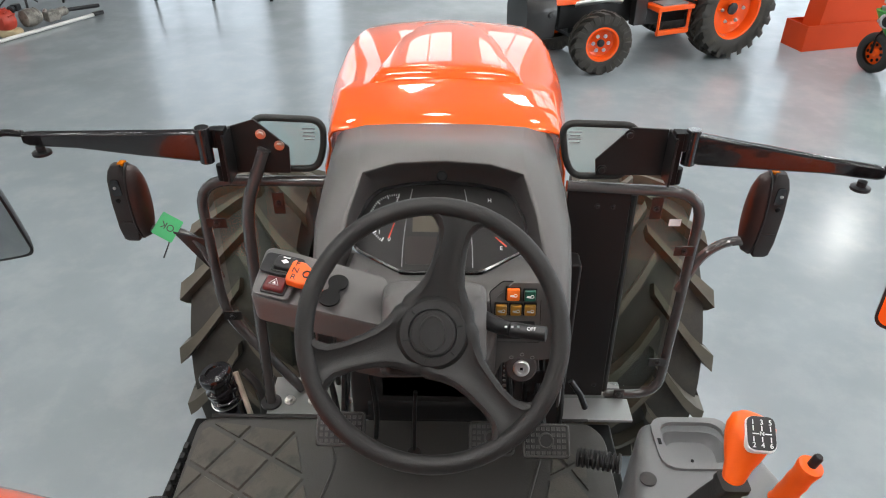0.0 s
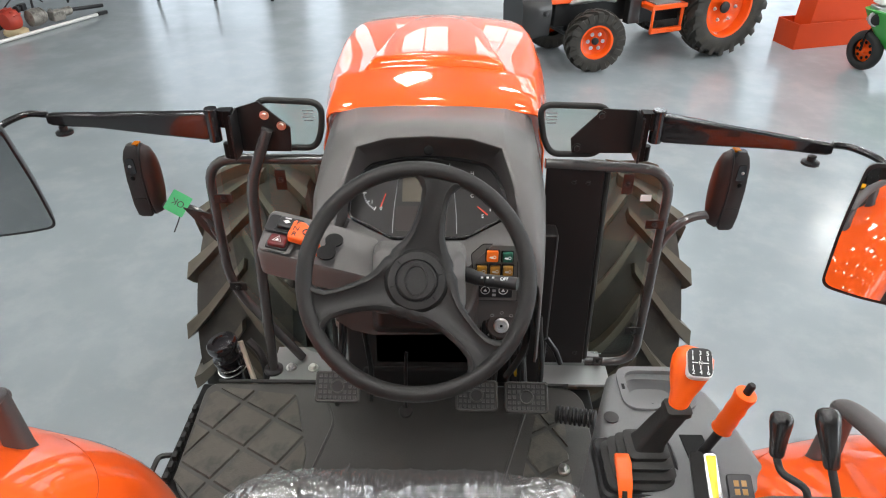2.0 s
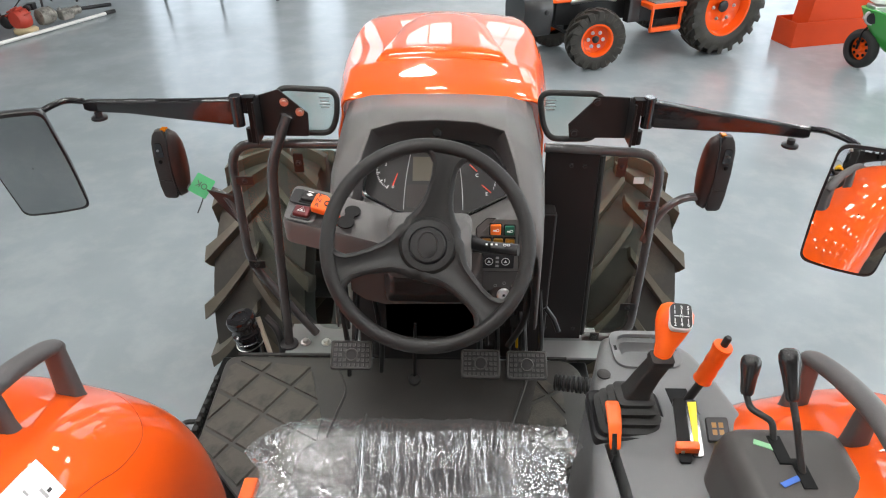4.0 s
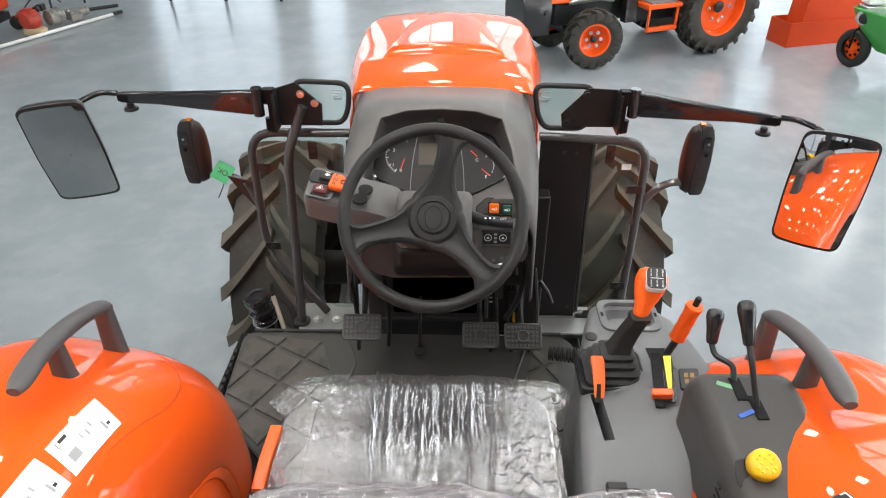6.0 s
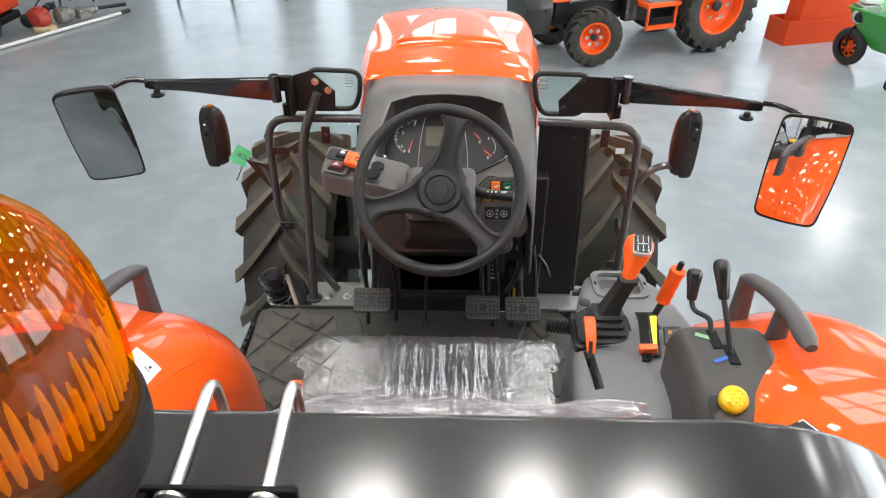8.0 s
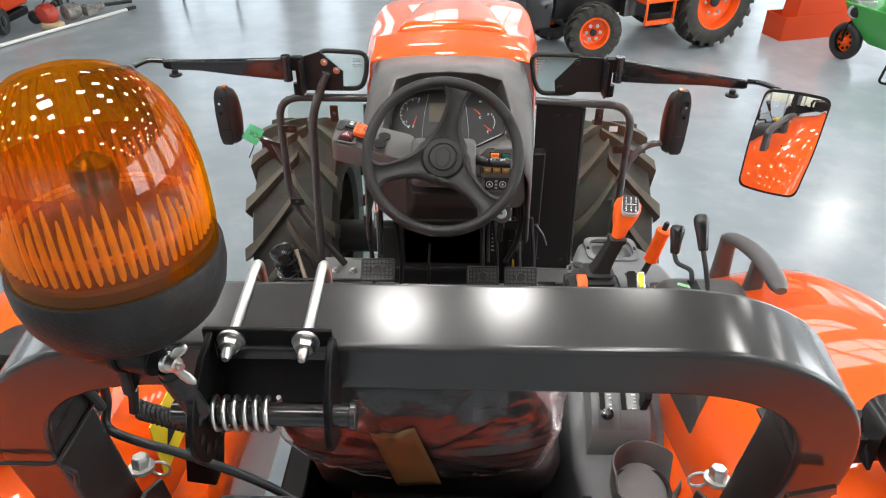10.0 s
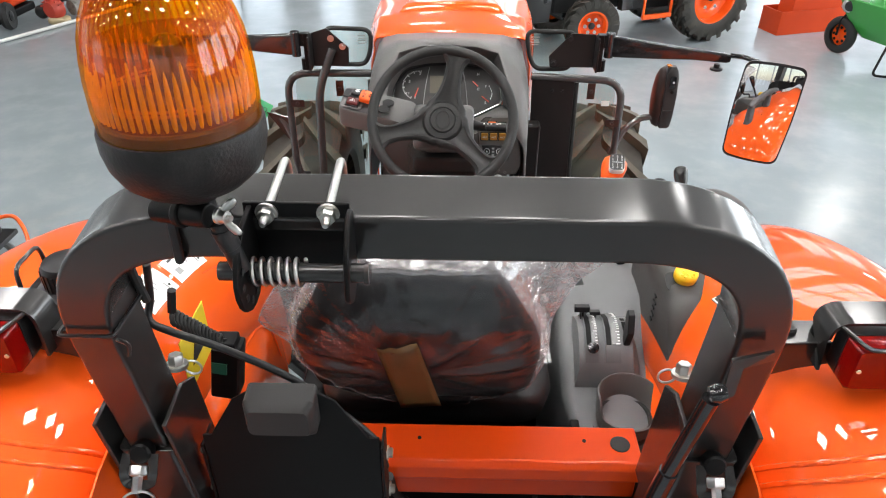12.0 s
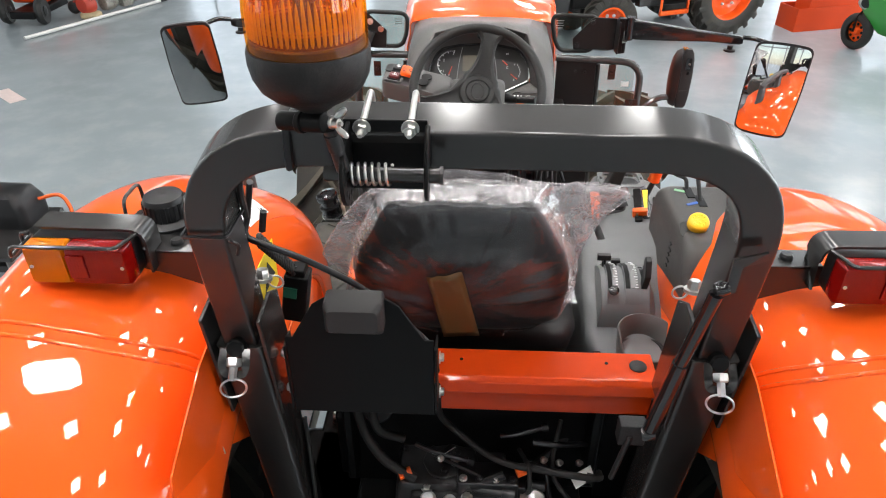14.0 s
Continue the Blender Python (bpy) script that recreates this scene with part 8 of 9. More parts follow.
for s, f in ((-1, fl), (1, fr)):
    for y in (-0.200, -0.227):
        laid_line(s, [(XC + s * x, y + d) for x, d in ((0.512, 0.045), (0.55, 0.025), (0.60, 0.008), (0.66, 0.001), (0.74, 0.0), (0.82, 0.0), (0.90, 0.0))], 0.0055, ORANGE, f, "pressed_rib", -0.0015)
    laid_line(s, [(XC + s * 0.545, 0.38), (XC + s * 0.538, 0.47), (XC + s * 0.530, 0.56), (XC + s * 0.545, 0.66), (XC + s * 0.60, 0.74), (XC + s * 0.68, 0.80)], 0.0011, RED_PAINT, f, "seam", 0.0)
    wl = [V(XC + s * 0.4855, y, z) for y, z in ((0.10, 1.32), (0.22, 1.42), (0.36, 1.46), (0.50, 1.43), (0.60, 1.34), (0.65, 1.2))]
    part("pressed_rib", Geo().tube(spline(wl, 6), 0.003, 8), ORANGE, f, smooth=60)

# ---------- wrapping film and tape on the seat ----------
def crease(x, y, s, k):
    return noise.noise(Vector((x * s, y * s, k)))


def ridge(d, w):
    return max(0.0, 1.0 - abs(d) / w)


FOLDS = [(-0.155, -0.128, 0.012), (-0.118, -0.110, 0.007), (-0.04, -0.045, 0.006), (0.02, 0.006, 0.005), (0.065, 0.045, 0.006), (0.118, 0.085, 0.011)]


def seat_point(u, v):
    """The film over the cushion: u across, v from the back to the front edge."""
    x = -0.340 + 0.578 * u
    y = 0.27 + 0.495 * v - 0.045 * v * max(0.0, abs(2 * u - 1) - 0.62) / 0.38
    flap = max(0.0, 1 - abs(v - 0.93) / 0.16)
    x += -0.055 * flap * max(0.0, 1 - u / 0.14) + 0.048 * flap * max(0.0, 1 - (1 - u) / 0.14)
    ex = min(1.4, max(0.0, abs(x - XC) - 0.255) / 0.08)
    ey = max(0.0, y - 0.700) / 0.075
    z = 1.538 - 0.030 * ex ** 1.5 - 0.040 * ey ** 1.6
    side = min(1.0, max(0.0, (abs(x - XC) - 0.13) / 0.04))
    z += (1 - side) * (0.005 * abs(crease(x * 5.0, y * 0.30, 7, 1.0)) + 0.004 * crease(x * 9, y * 0.25, 9, 4.0))
    z += side * (0.005 * abs(crease(x + y * 0.4, y, 13, 2.0)) + 0.002 * crease(x, y, 27, 8.0))
    # fine sharp folds: long ones along the middle, crossed ones at the sides
    z += (1 - side) * sum(h * (1 - 2 * abs(crease(x + 0.02 * crease(x, y, 9, 7.0), y * k, f, 11.0 + f))) for f, h, k in ((55, 0.0022, 0.10), (110, 0.0016, 0.08), (210, 0.0008, 0.12)))
    z += side * sum(h * abs(crease(x + c * y, y - c * x, f, 21.0 + f)) for f, h, c in ((34, 0.0040, 0.5), (61, 0.0036, -0.7), (115, 0.0028, 0.2), (200, 0.0017, -0.3)))
    for a, b, h in FOLDS:
        z += h * ridge(x - (b + (a - b) * v), 0.007) * (0.35 + 0.65 * v)
    if ey > 0:
        x += 0.008 * crease(x, y, 14, 5.0) * ey
        y += 0.006 * crease(x, 0, 9, 6.0) * ey
    return V(x, y, z)


NX, NY = 330, 150
film = thing("seat_film", (XC, 0.45, 1.5), "clear wrinkled plastic film over the black seat cushion", "plastic film")
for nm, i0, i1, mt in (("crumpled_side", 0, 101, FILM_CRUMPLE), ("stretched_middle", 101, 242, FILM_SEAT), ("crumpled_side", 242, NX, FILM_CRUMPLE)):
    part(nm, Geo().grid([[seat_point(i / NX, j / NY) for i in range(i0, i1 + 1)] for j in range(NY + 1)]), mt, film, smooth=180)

# the bag round the backrest: its left and right edges at each height
LEFT_Z, LEFT_X = (1.525, 1.579, 1.675, 1.706, 1.751, 1.781, 1.876, 1.938, 1.965, 2.006), (-0.06, -0.161, -0.275, -0.305, -0.352, -0.359, -0.316, -0.263, -0.235, -0.16)
RIGHT_Z, RIGHT_X = (1.525, 1.575, 1.675, 1.752, 1.826, 1.869, 1.91, 1.955, 1.972, 1.985, 2.006), (0.05, 0.150, 0.192, 0.195, 0.198, 0.212, 0.235, 0.283, 0.276, 0.13, -0.02)
BZ = [b[0] for b in BACK]


def bag_point(x, z, front):
    zz = min(z, 1.985)
    w, yc, th = (float(np.interp(zz, BZ, [b[k] for b in BACK])) for k in (1, 2, 3))
    a = abs(x - XS) / (w + 0.015)
    prof = (1 - min(1.0, a) ** 6) ** 0.5
    d = (th + 0.010) * prof + 0.004
    r = math.hypot(x + 0.06, (z - 1.66))
    ang = math.atan2(z - 1.66, x + 0.06)
    fold = abs(noise.noise(Vector((math.cos(ang) * 5.5, math.sin(ang) * 5.5, 1.7 + r * 2.0)))) * min(1.0, r / 0.08)
    loose = max(0.0, a - 1.0)
    d += 0.018 * fold + 0.003 * crease(x, z, 24, 2.0) + 0.010 * min(1.0, loose * 6) * crease(x, z, 15, 6.0)
    y = yc + (d if front else -d) + 0.03 * min(1, loose) * (1 if x > 0 else -0.3) + min(1.0, loose * 5) * 0.012 * crease(x, z, 10, 9.0)
    return V(x + 0.006 * crease(z, x, 12, 4.0) * min(1, loose * 8), y, z + 0.006 * crease(x, z, 9, 3.3))


back_film = thing("seat_back_film", (XS, 0.12, 1.5), "clear loose plastic film wrapped round the seat backrest", "plastic film")
for front in (False, True):
    for nm, za, zb, nz, mt in (("clear_panel", 1.525, 1.962, 46, FILM_BACK), ("bunched_top", 1.962, 2.006, 8, FILM_EDGE)):
        grids = {"left_wing": [], nm: [], "right_wing": []}
        for j in range(nz + 1):
            z = za + (zb - za) * j / nz
            xl, xr = float(np.interp(z, LEFT_Z, LEFT_X)), float(np.interp(z, RIGHT_Z, RIGHT_X))
            w = float(np.interp(min(z, 1.985), BZ, [b[1] for b in BACK])) * 0.97
            xa, xb = max(xl + 0.004, min(XS - w, xr - 0.02)), min(xr - 0.004, max(XS + w, xl + 0.02))
            for key, p, q, n in (("left_wing", xl, xa, 14), (nm, xa, xb, 46), ("right_wing", xb, xr, 14)):
                grids[key].append([bag_point(p + (q - p) * i / n, z, front) for i in range(n + 1)])
        for key, rows in grids.items():
            part(key, Geo().grid(rows), mt if key == nm else FILM_EDGE if nm == "bunched_top" else FILM_WING, back_film, smooth=180)
rows = []
for k in range(9):
    rows.append([])
    for i in range(61):
        x = -0.235 + 0.50 * i / 60
        p, q = bag_point(x, 1.968, False), bag_point(x, 1.968, True)
        f = k / 8
        rows[-1].append(p.lerp(q, f) + V(0, 0, 0.022 * math.sin(math.pi * f) ** 0.6 * max(0.0, 1 - (abs(x) / 0.27) ** 4) + 0.007 * crease(x, f * 0.08, 26, 2.2)))
part("gathered_top", Geo().grid(rows), FILM_EDGE, back_film, smooth=180)
for front in (False, True):
    for zs, xs in ((LEFT_Z, LEFT_X), (RIGHT_Z, RIGHT_X)):
        hem = [bag_point(float(np.interp(z, zs, xs)), z, front) for z in [1.53 + 0.47 * i / 60 for i in range(61)]]
        part("hem", Geo().tube(hem, 0.0016, 6), FILM_EDGE, back_film, smooth=180)
TAPE = [(-0.128, 0.048, 1.770), (-0.053, 0.044, 1.790), (-0.010, 0.112, 1.560), (-0.094, 0.112, 1.553)]
rows = []
for j in range(13):
    v = j / 12
    row = []
    for i in range(7):
        u = i / 6
        p = Vector(TAPE[0]).lerp(Vector(TAPE[1]), u).lerp(Vector(TAPE[3]).lerp(Vector(TAPE[2]), u), v)
        row.append(V(p.x, min(p.y, bag_point(p.x, p.z, False).y - 0.003), p.z) + V(0, 0.002 * crease(p.x, p.z, 30, 5.0), 0))
    rows.append(row)
single("parcel_tape", Geo().grid(rows), CARD, "strip of brown parcel tape on the wrapped seat back", "tape", smooth=60, solid=0.001)

for x, y, z in ((-0.515, -0.235, 1.545), (0.50, -0.10, 1.42)):
    part("bolt", bolt(Geo(), (x, y, z), (1 if x > 0 else -1, -1, 0), 0.008, 0.006), STEEL, fl if x < 0 else fr)

# ---------- green tag on the lamp stay ----------
tg = facing((-0.737, 1.585, 1.612), (0.05, -0.75, 0.66), (0.45, 0.6, 0.65))
tag_ob = single("inspection_tag", plate(Geo(), tg, rrect(0.06, 0.062, 0.004), 0.002), GREEN_TAG, "small green card tag tied to the lamp stay", "tag")
lettering("writing", "OK", 0.026, tg @ Matrix.Rotation(math.pi, 4, "Z") @ Matrix.Translation((0, -0.002, 0.0025)), BAR_BLACK, tag_ob)
part("tie", Geo().tube(spline([V(-0.735, 1.59, 1.59), V(-0.745, 1.585, 1.56), V(-0.765, 1.58, 1.52)], 4), 0.002, 6), BAR_BLACK, tag_ob)

# ---------- the compact tractor beyond ----------
FWD = V(-0.914, -0.4066, 0)
LAT = V(0.4066, -0.914, 0)
RA = V(3.14, 8.11, 0) - LAT * 0.50
small = thing("tractor", RA, "compact orange farm tractor parked on the showroom floor", "tractor")
LM = Matrix((LAT, FWD, V(0, 0, 1))).transposed().to_4x4()
LM.translation = RA


def lpart(name, g, mt, parent, label="", **kw):
    return part(name, g.move(LM), mt, parent, label, **kw)


def wheel_at(parent, x, y, R, W, rim, n_lug, name, turn=0):
    s = 1 if x > 0 else -1
    m = LM @ Matrix.Translation((x, y, R)) @ Matrix.Rotation(radians(turn), 4, "Z") @ Matrix.Diagonal((-s, 1, 1, 1))
    w = part(name, rim_mesh(rim, W).move(m), ORANGE, parent, "orange wheel with a black lugged tyre", smooth=40)
    part("tyre", tyre_mesh(R, W, rim, n_lug, 0.042).move(m), RUBBER, w, "black chevron tyre", smooth=28)
    add_lugs(w, m, R, W, n_lug, 0.042)
    part("hub", Geo().lathe([(R * 0.12, -0.01), (R * 0.12, 0.008), (R * 0.08, 0.016), (0.001, 0.017)], (0, 0, 0), (-1, 0, 0), 18).move(m @ Matrix.Translation((-W * 0.12, 0, 0))), IRON, w)
    for i in range(6):
        a = 2 * math.pi * i / 6
        part("wheel_bolt", bolt(Geo(), (-W * 0.12, rim * 0.48 * math.cos(a), rim * 0.48 * math.sin(a)), (-1, 0, 0), 0.014, 0.022).move(m), STEEL, w)


for s in (-1, 1):
    wheel_at(small, s * 0.50, 0.0, 0.545, 0.27, 0.315, 20, "rear_wheel")
    wheel_at(small, s * 0.46, 1.69, 0.335, 0.19, 0.175, 16, "front_wheel", 14)
lpart("hood", Geo().loft([[V(x * k, y, z0 + (z - z0) * k2) for x, z in [(p.x, p.y) for p in rounded([V(-0.27, 0.70), V(0.27, 0.70), V(0.24, 1.20), V(-0.24, 1.20)], [0.02, 0.02, 0.08, 0.08], 4)]] for y, k, k2, z0 in ((0.80, 1.0, 1.0, 0.7), (1.5, 0.98, 0.97, 0.7), (2.05, 0.92, 0.85, 0.7), (2.16, 0.85, 0.72, 0.7))]), ORANGE, small, "orange hood", smooth=40)
lpart("engine", Geo().box((0, 1.45, 0.58), (0.34, 1.2, 0.30)).box((0, 0.45, 0.55), (0.40, 1.0, 0.35)).cyl(V(-0.3, 1.776, 0.34), V(0.3, 1.776, 0.34), 0.06, n=14).box((0, 1.776, 0.45), (0.2, 0.2, 0.2)), IRON, small, "dark cast engine and gearbox", bevel=0.02)
fw = lpart("front_weight", Geo().loft([[V(p.x, y, p.y) for p in rounded([V(-0.24 * k, 0.36), V(0.24 * k, 0.36), V(0.27 * k, 0.66), V(0.22 * k, 0.80), V(-0.22 * k, 0.80), V(-0.27 * k, 0.66)], 0.04, 3)] for y, k in ((2.14, 1.0), (2.40, 1.0), (2.47, 0.85))]), FRAME_GREY, small, "dark grey front bumper block", smooth=40)
lpart("weight_bolt", Geo().lathe([(0.025, 0), (0.025, 0.02), (0.012, 0.026)], (0.27, 2.22, 0.62), (1, 0, 0.2), 14), IRON, fw)
lpart("exhaust", Geo().tube(spline([V(0.22, 1.9, 0.70), V(0.30, 1.75, 0.735), V(0.31, 1.55, 0.74), V(0.27, 1.35, 0.70)], 5), 0.035, 12), STEEL, small, "bright exhaust pipe", smooth=60)
lpart("battery_box", Geo().box((0.30, 1.12, 0.60), (0.10, 0.16, 0.34)), FRAME_GREY, small, "grey steel box by the engine", bevel=0.01)
st = lpart("step", Geo().tube([V(0.30, 0.58, 0.62), V(0.52, 0.60, 0.60), V(0.52, 0.60, 0.36), V(0.52, 1.0, 0.36), V(0.52, 1.0, 0.60), V(0.30, 1.02, 0.62)], 0.022, 6), ORANGE, small, "orange boarding step with a grey tread")
lpart("step_top", Geo().box((0.42, 0.80, 0.63), (0.26, 0.48, 0.05)), ORANGE, st, bevel=0.01)
lpart("step_tread", Geo().box((0.42, 0.80, 0.662), (0.18, 0.34, 0.012)), PLATE_STEEL, st, "worn grey tread plate")
lpart("step_rail", Geo().box((0.52, 0.80, 0.375), (0.05, 0.42, 0.05)), ORANGE, st, bevel=0.008)
for s in (-1, 1):
    lpart("fender", Geo().grid([[V(s * x, 0.66 * math.cos(a), 0.60 + 0.66 * math.sin(a)) for x in (0.32, 0.36, 0.60, 0.65)] for a in [radians(10 + 16 * i) for i in range(10)]]), ORANGE, small, "orange rear fender", smooth=60, solid=0.01)
lpart("seat", Geo().box((0, 0.05, 1.05), (0.42, 0.40, 0.10)).box((0, -0.18, 1.25), (0.40, 0.09, 0.35)), SEAT_VINYL, small, bevel=0.04)
lpart("steering_column", Geo().cyl(V(0, 0.80, 0.9), V(0, 0.60, 1.32), 0.03).tube([V(0.17 * math.cos(t), 0.58 + 0.07 * math.sin(t), 1.33 + 0.15 * math.sin(t)) for t in [2 * math.pi * i / 24 for i in range(24)]], 0.012, 8, closed=True), BLACK_PL, small)

# ---------- orange steel bin ----------
A, B, C = V(4.163, 8.278, 0), V(5.35, 8.64, 0), V(4.06, 8.66, 0)
du, dv = (B - A).normalized(), (C - A).normalized()
bin_ = thing("steel_bin", A, "orange-red painted steel trough with an upright panel", "bin")
Lb, Wb, Hb = 1.25, 0.39, 0.30
for nm, p, q in (("front_wall", A, A + du * Lb), ("back_wall", A + dv * Wb, A + dv * Wb + du * Lb)):
    t = dv * (0.012 if nm == "front_wall" else -0.012)
    part(nm, Geo().prism([p, q, q + V(0, 0, Hb), p + V(0, 0, Hb)], t), RED_PAINT, bin_, bevel=0.003)
for p in (A, A + du * Lb):
    part("end_wall", Geo().prism([p + dv * 0.012, p + dv * (Wb - 0.012), p + dv * (Wb - 0.012) + V(0, 0, Hb), p + dv * 0.012 + V(0, 0, Hb)], du * (0.012 if p is A else -0.012)), RED_PAINT, bin_, bevel=0.003)
part("bottom", Geo().prism([A + dv * 0.012 + du * 0.012, A + dv * 0.012 + du * (Lb - 0.012), A + dv * (Wb - 0.012) + du * (Lb - 0.012), A + dv * (Wb - 0.012) + du * 0.012], (0, 0, 0.02)), RED_PAINT, bin_)
p = A + du * 0.16 + dv * 0.035
part("upright_panel", Geo().prism([p + V(0, 0, 0.02), p + du * 1.05 + V(0, 0, 0.02), p + du * 1.05 + V(0, 0, 1.5), p + du * 0.10 + V(0, 0, 1.5)], dv * 0.28), RED_PAINT, bin_, bevel=0.004)

# ---------- green motor barrow ----------
cart = thing("motor_barrow", (4.62, 7.60, 0), "green motor wheelbarrow with one orange-rimmed wheel", "wheelbarrow")
wd = V(0.35, -0.94, 0)
ws = V(0.94, 0.35, 0)
hubp = V(4.625, 7.60, 0.215)
w = part("wheel", Geo().lathe([(0.125, -0.03), (0.13, -0.01), (0.05, 0.0), (0.03, 0.03), (0.001, 0.032)], hubp, -ws, 26), ORANGE, cart, "orange pressed rim")
part("tyre", Geo().lathe([(0.125, -0.045), (0.16, -0.055), (0.20, -0.045), (0.215, -0.015), (0.215, 0.015), (0.20, 0.045), (0.16, 0.055), (0.125, 0.045)], hubp, -ws, 40, False), RUBBER_BLACK, w, "black rubber tyre", smooth=50)
for i in range(8):
    a = 2 * math.pi * i / 8
    part("rim_hole", Geo().lathe([(0.018, 0), (0.018, 0.004)], hubp - ws * 0.012 + (wd * math.cos(a) + V(0, 0, math.sin(a))) * 0.085, -ws, 10), BLACK_MATT, w)
part("fork", Geo().tube([hubp + ws * -0.07, hubp + ws * -0.07 + V(0.02, 0.02, 0.18), hubp + V(0.05, -0.05, 0.36)], 0.014, 8).tube([hubp + ws * 0.07, hubp + ws * 0.07 + V(0.02, 0.02, 0.18), hubp + V(0.1, -0.03, 0.36)], 0.014, 8), BLACK_MATT, cart)
tc_ = V(5.02, 7.30, 0)
part("tub", Geo().loft([[tc_ + wd * p.x + ws * p.y + V(0, 0, z) + wd * sh for p in rounded([V(-a, -b), V(a, -b), V(a, b), V(-a, b)], 0.12, 5)] for z, a, b, sh in ((0.24, 0.30, 0.20, 0.05), (0.34, 0.40, 0.27, 0.05), (0.52, 0.50, 0.34, 0.02), (0.66, 0.55, 0.38, 0.0), (0.67, 0.53, 0.36, 0.0), (0.5, 0.46, 0.31, 0.02))]), GREEN_PAINT, cart, "green painted steel tub", smooth=50)
e = V(4.70, 7.62, 0.60)
en = part("engine", Geo().box(e, (0.22, 0.2, 0.18)).lathe([(0.08, 0), (0.09, 0.02), (0.08, 0.05), (0.04, 0.06)], e + V(-0.1, -0.08, -0.02), (-0.4, -0.9, 0), 20), ALU, cart, "small grey engine", bevel=0.015)
part("starter", Geo().lathe([(0.06, 0), (0.06, 0.02), (0.03, 0.03), (0.001, 0.031)], e + V(-0.125, -0.135, -0.02), (-0.4, -0.9, 0), 18), BLACK_PL, en)
part("fuel_tank", Geo().box(e + V(0.02, 0.03, 0.15), (0.24, 0.18, 0.10)), WHITE_LABEL, en, bevel=0.03)
lg = [V(4.80, 6.86, 0.40), V(4.62, 6.70, 0.02), V(4.85, 6.62, 0.02), V(4.98, 6.80, 0.40)]
part("leg", Geo().tube(rounded(lg, 0.06, 5, closed=False), 0.014, 8), BLACK_MATT, cart, "black bent tube leg")
part("handle", Geo().tube([V(5.0, 7.3, 0.5), V(5.3, 6.6, 0.72), V(5.4, 6.3, 0.78)], 0.016, 8), BLACK_MATT, cart)

# ---------- things on the floor ----------
p, q = V(-5.84, 7.497, 0.0), V(-4.85, 9.493, 0.0)
d = (q - p).normalized()
bar = thing("floor_bar", p, "long white painted metal bar lying on the floor", "bar")
part("bar", Geo().sweep([p + V(0, 0, 0.03), q + V(0, 0, 0.03)], [(0.022 * math.cos(t), 0.022 * math.sin(t)) for t in [k * math.pi / 5 for k in range(10)]], (0, 0, 1)), surf("white_bar_paint", (0.70, 0.69, 0.66), 0.45, var=0.08, scale=6), bar)
part("end_cap", Geo().box(q + d * 0.07 + V(0, 0, 0.035), (0.06, 0.16, 0.05), Matrix.Rotation(math.atan2(-d.x, d.y), 3, "Z")), IRON, bar, bevel=0.015)
c = V(-5.50, 8.60, 0)
spr = thing("sprayer_engine", c, "red and grey pump engine with a tank on the floor", "pump")
DIRTY_ALU = surf("dirty_cast_metal", (0.27, 0.255, 0.225), 0.48, metal=0.3, var=0.35, scale=18, fine=0.4, fscale=120, stain=(0.06, 0.055, 0.045), stain_scale=12, stain_cut=0.48, stain_amt=0.8)
FADED_RED = surf("faded_red_plastic", (0.42, 0.045, 0.025), 0.45, var=0.25, scale=10, stain=(0.20, 0.06, 0.04), stain_scale=9)
part("starter_housing", Geo().lathe([(0.02, -0.10), (0.10, -0.095), (0.135, -0.05), (0.14, 0.02), (0.125, 0.07), (0.06, 0.09), (0.001, 0.092)], c + V(-0.02, 0, 0.19), (0.35, 0.93, 0), 22), FADED_RED, spr, "faded red starter housing", smooth=40)
for k in range(6):
    part("housing_rib", Geo().box(c + V(-0.02, -0.02, 0.19) + V(0.136 * math.cos(k * 0.45 + 0.5), 0.0, 0.136 * math.sin(k * 0.45 + 0.5)), (0.016, 0.14, 0.016)), FADED_RED, spr)
part("fuel_tank", Geo().loft([[c + V(0.02 + p.x, -0.02 + p.y, z) for p in rounded([V(-0.13 * k, -0.09 * k), V(0.13 * k, -0.09 * k), V(0.13 * k, 0.09 * k), V(-0.13 * k, 0.09 * k)], 0.04, 4)] for z, k in ((0.0, 0.8), (0.02, 1), (0.07, 1), (0.09, 0.85))]), surf("cream_plastic", (0.48, 0.38, 0.22), 0.5, var=0.15, scale=12), spr, "cream plastic fuel tank", smooth=50)
part("crankcase", Geo().lathe([(0.05, -0.13), (0.10, -0.11), (0.115, -0.03), (0.10, 0.05), (0.085, 0.06), (0.085, 0.09), (0.05, 0.12)], c + V(0.17, 0.27, 0.16), (0.45, 0.89, 0), 18), DIRTY_ALU, spr, "oily cast crankcase", smooth=30)
for k in range(5):
    part("cooling_fin", Geo().lathe([(0.085, 0), (0.085, 0.012)], c + V(0.13, 0.20, 0.18) + V(0.45, 0.89, 0) * (0.035 * k), (0.45, 0.89, 0), 14), DIRTY_ALU, spr)
part("gear_case", Geo().box(c + V(0.30, 0.50, 0.12), (0.13, 0.18, 0.13), Matrix.Rotation(-0.45, 3, "Z")).cyl(c + V(0.33, 0.56, 0.13), c + V(0.40, 0.70, 0.14), 0.055), DIRTY_ALU, spr, "oily gear case", bevel=0.02)
part("drive_tube", Geo().tube([c + V(0.40, 0.70, 0.14), c + V(0.64, 1.10, 0.10)], 0.026, 10), BLACK_PL, spr)
part("bolt_head", bolt(Geo(), c + V(0.25, 0.46, 0.19), (0, -0.4, 0.9), 0.02, 0.02), STEEL, spr)
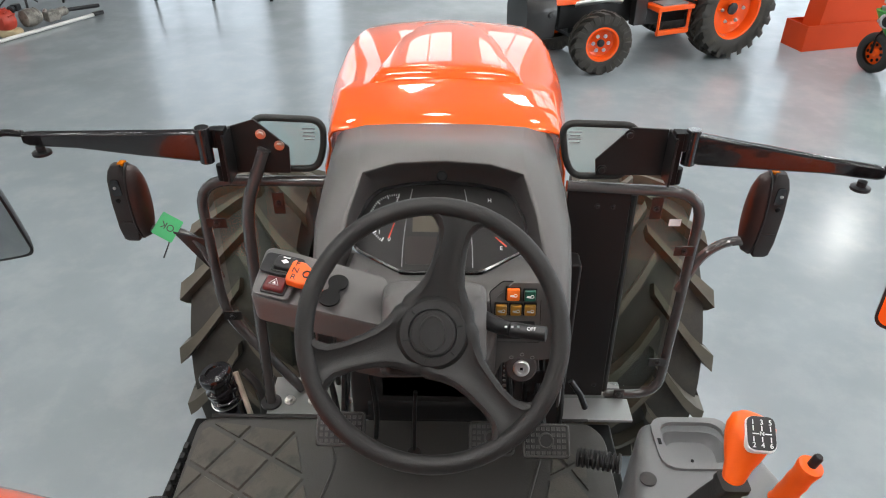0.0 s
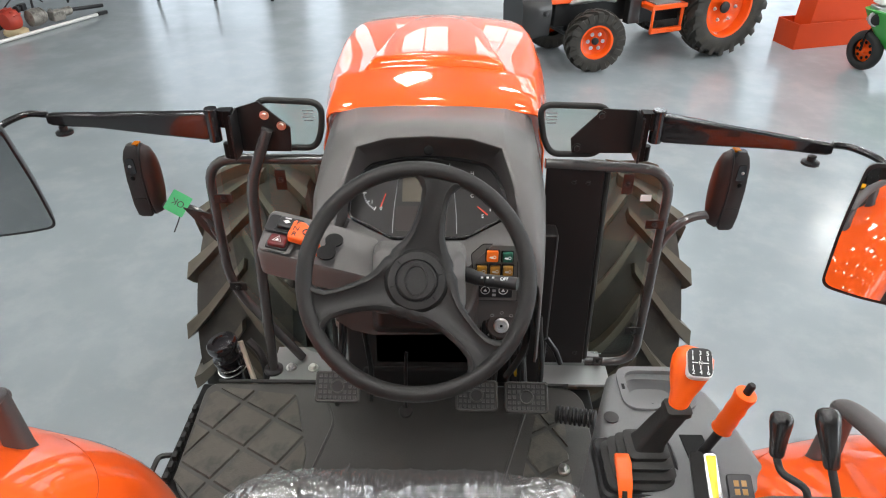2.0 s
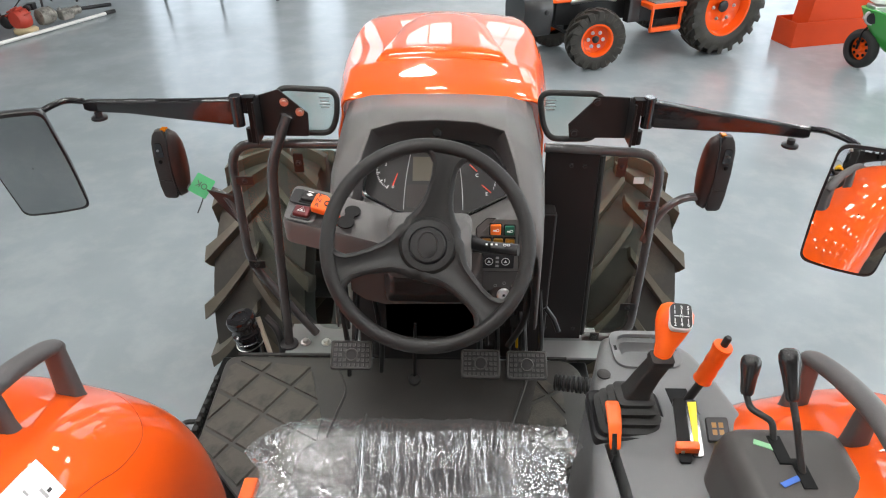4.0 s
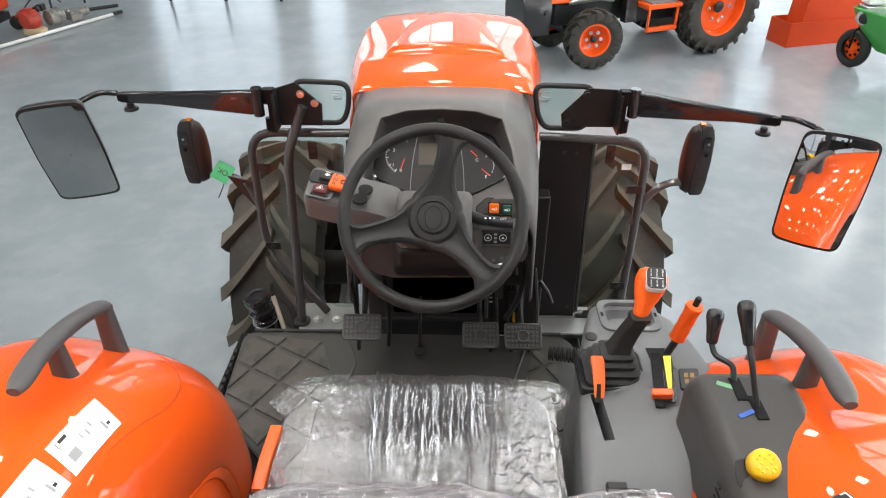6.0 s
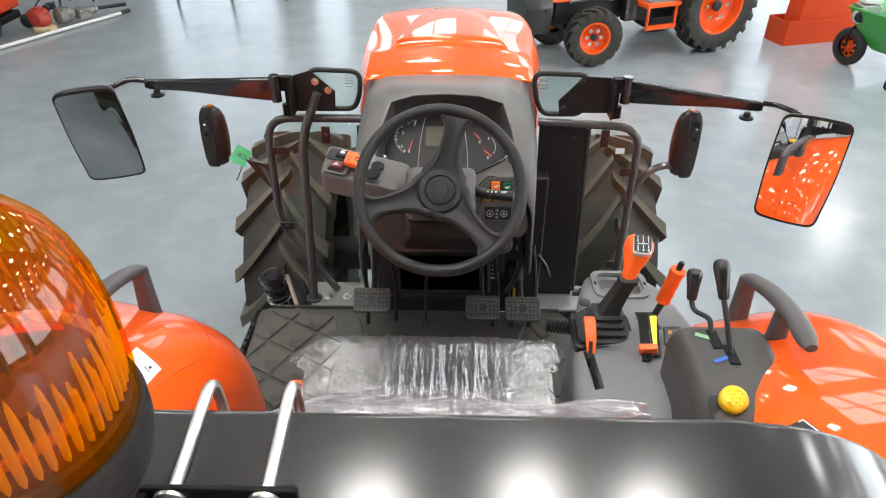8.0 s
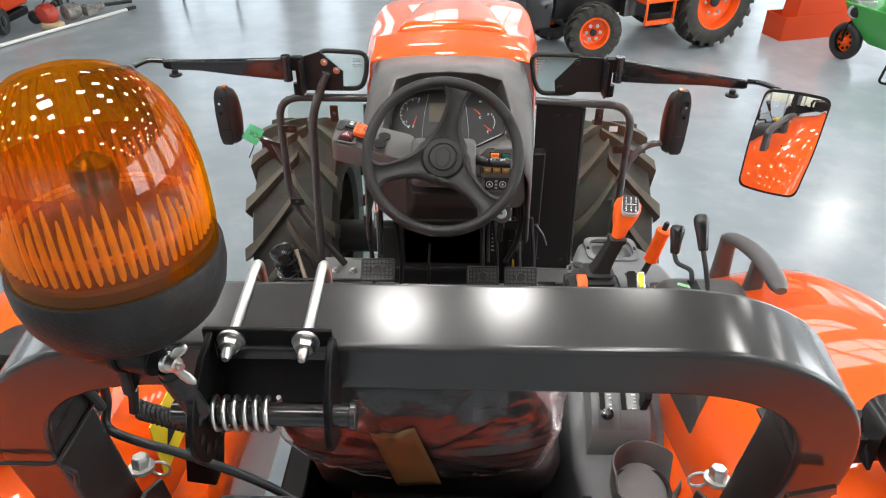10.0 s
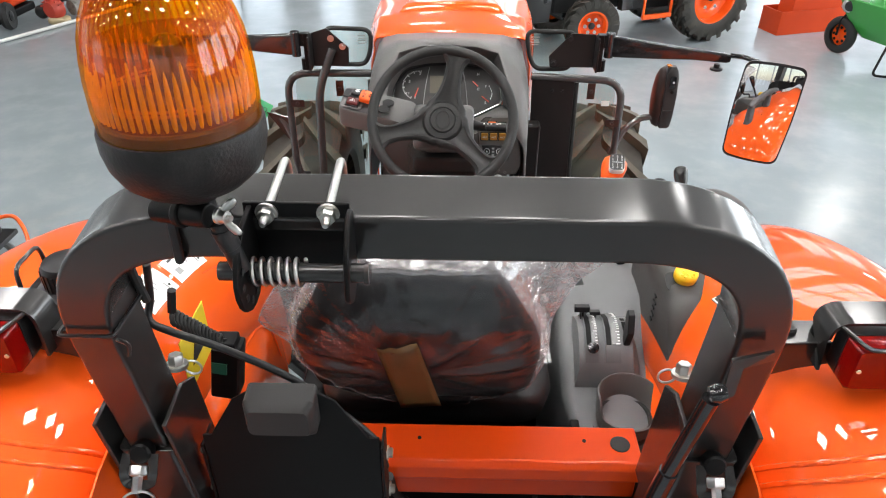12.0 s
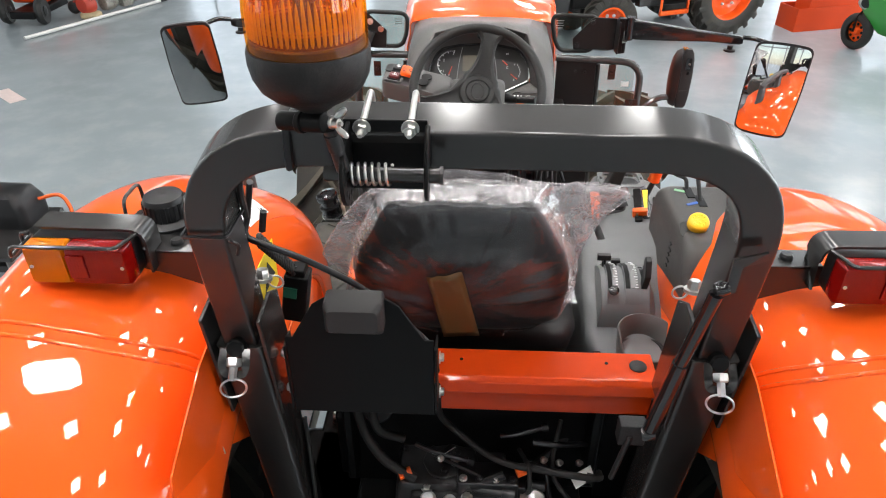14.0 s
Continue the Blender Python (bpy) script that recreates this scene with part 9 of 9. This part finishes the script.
part("carburettor", Geo().box(c + V(0.06, 0.18, 0.30), (0.09, 0.10, 0.08)).cyl(c + V(0.06, 0.1, 0.3), c + V(0.06, 0.04, 0.3), 0.045), BLACK_PL, spr, bevel=0.012)
part("carrying_bar", Geo().tube(spline([c + V(0.12, 0.32, 0.24), c + V(0.10, 0.42, 0.42), c + V(0.24, 0.62, 0.45), c + V(0.36, 0.74, 0.40), c + V(0.36, 0.76, 0.22)], 5), 0.016, 8), BLACK_PL, spr, smooth=60)
part("grip", Geo().tube([c + V(0.16, 0.50, 0.445), c + V(0.34, 0.72, 0.42)], 0.03, 10), DARKGREY, spr, smooth=60)
part("fuel_hose", Geo().tube(spline([c + V(-0.1, 0.05, 0.3), c + V(-0.05, 0.25, 0.40), c + V(0.08, 0.36, 0.42), c + V(0.2, 0.45, 0.30)], 5), 0.009, 6), BLACK_PL, spr, smooth=60)
part("muffler", Geo().box(c + V(-0.20, 0.16, 0.14), (0.16, 0.20, 0.16)).lathe([(0.08, 0), (0.10, 0.04), (0.06, 0.08)], c + V(-0.2, 0.02, 0.15), (0, -1, 0), 18), IRON, spr, bevel=0.025)
c = V(-6.25, 8.55, 0)
pm = thing("walking_tiller", c, "orange and black walking tiller at the wall side", "tiller")
part("body", Geo().box(c + V(0, 0.2, 0.35), (0.5, 0.6, 0.25)), RED_PAINT, pm, bevel=0.05)
part("frame", Geo().box(c + V(0.1, -0.05, 0.16), (0.35, 0.9, 0.10)), BLACK_MATT, pm, bevel=0.02)
for sx_ in (-0.22, 0.28):
    wh = part("wheel", Geo().lathe([(0.07, -0.04), (0.16, -0.05), (0.18, 0), (0.16, 0.05), (0.07, 0.04)], c + V(sx_, -0.3, 0.18), (1, 0.2, 0), 24), RUBBER_BLACK, pm, "black rubber wheel")
    part("wheel_hub", Geo().lathe([(0.07, -0.03), (0.07, 0.05), (0.02, 0.06)], c + V(sx_, -0.3, 0.18), (1, 0.2, 0), 16), IRON, wh)
part("handle", Geo().tube([c + V(0.2, 0.3, 0.4), c + V(0.5, 0.9, 0.75)], 0.02, 8), BLACK_MATT, pm)
c = V(-4.35, 10.3, 0)
td = thing("steel_trestle", c, "dark steel trestle frame standing on the floor", "trestle")
for k in range(3):
    part("leg", Geo().tube([c + V(0.85 * k, 0.1, 0.0), c + V(0.85 * k - 0.08, 0.4, 0.6)], 0.025, 8), BLACK_MATT, td)
part("rail", Geo().tube([c + V(-0.1, 0.4, 0.6), c + V(1.7, 0.5, 0.6)], 0.025, 8), BLACK_MATT, td)
# small machine on a stand beside the tractor
c = V(-3.0, 2.35, 0)
mc = thing("stand_machine", c, "black and orange power tool on a grey steel stand", "machine")
for dx, dy in ((-0.3, -0.25), (0.25, -0.25), (0.25, 0.3), (-0.3, 0.3)):
    part("stand_leg", Geo().tube([c + V(dx * 1.2, dy * 1.2, 0), c + V(dx * 0.8, dy * 0.8, 0.36)], 0.022, 8), PLATE_STEEL, mc)
part("stand_top", Geo().box(c + V(0, 0, 0.37), (0.6, 0.6, 0.03)).box(c + V(0.1, -0.2, 0.25), (0.6, 0.05, 0.05)), FRAME_GREY, mc, bevel=0.005)
part("motor_cover", Geo().loft([[c + V(0.05 + p.x, 0.15 + p.y, z) for p in rounded([V(-0.18 * k, -0.14 * k), V(0.18 * k, -0.14 * k), V(0.18 * k, 0.14 * k), V(-0.18 * k, 0.14 * k)], 0.05, 4)] for z, k in ((0.385, 1), (0.50, 1), (0.58, 0.8), (0.60, 0.4))]), BLACK_PL, mc, "black motor cover", smooth=50)
part("grip", Geo().box(c + V(-0.15, 0.2, 0.62), (0.3, 0.06, 0.05)), ORANGE_PL, mc, bevel=0.015)
part("power_cord", Geo().tube(spline([c + V(0.22, 0.2, 0.5), c + V(0.36, 0.24, 0.5), c + V(0.46, 0.12, 0.35), c + V(0.44, -0.1, 0.12), c + V(0.25, -0.3, 0.02), c + V(-0.1, -0.45, 0.012)], 6), 0.012, 8), ORANGE_PL, mc, "orange power cord", smooth=60)
p = V(-4.92, 5.57, 0.0)
single("floor_sticker", Geo().box(p + V(0, 0, 0.001), (0.48, 0.16, 0.002), Matrix.Rotation(math.atan2(-0.31, 0.38), 3, "Z")), surf("pale_sticker", (0.68, 0.55, 0.52), 0.4, var=0.2, scale=20), "worn pale red and white sticker on the floor", "sticker")
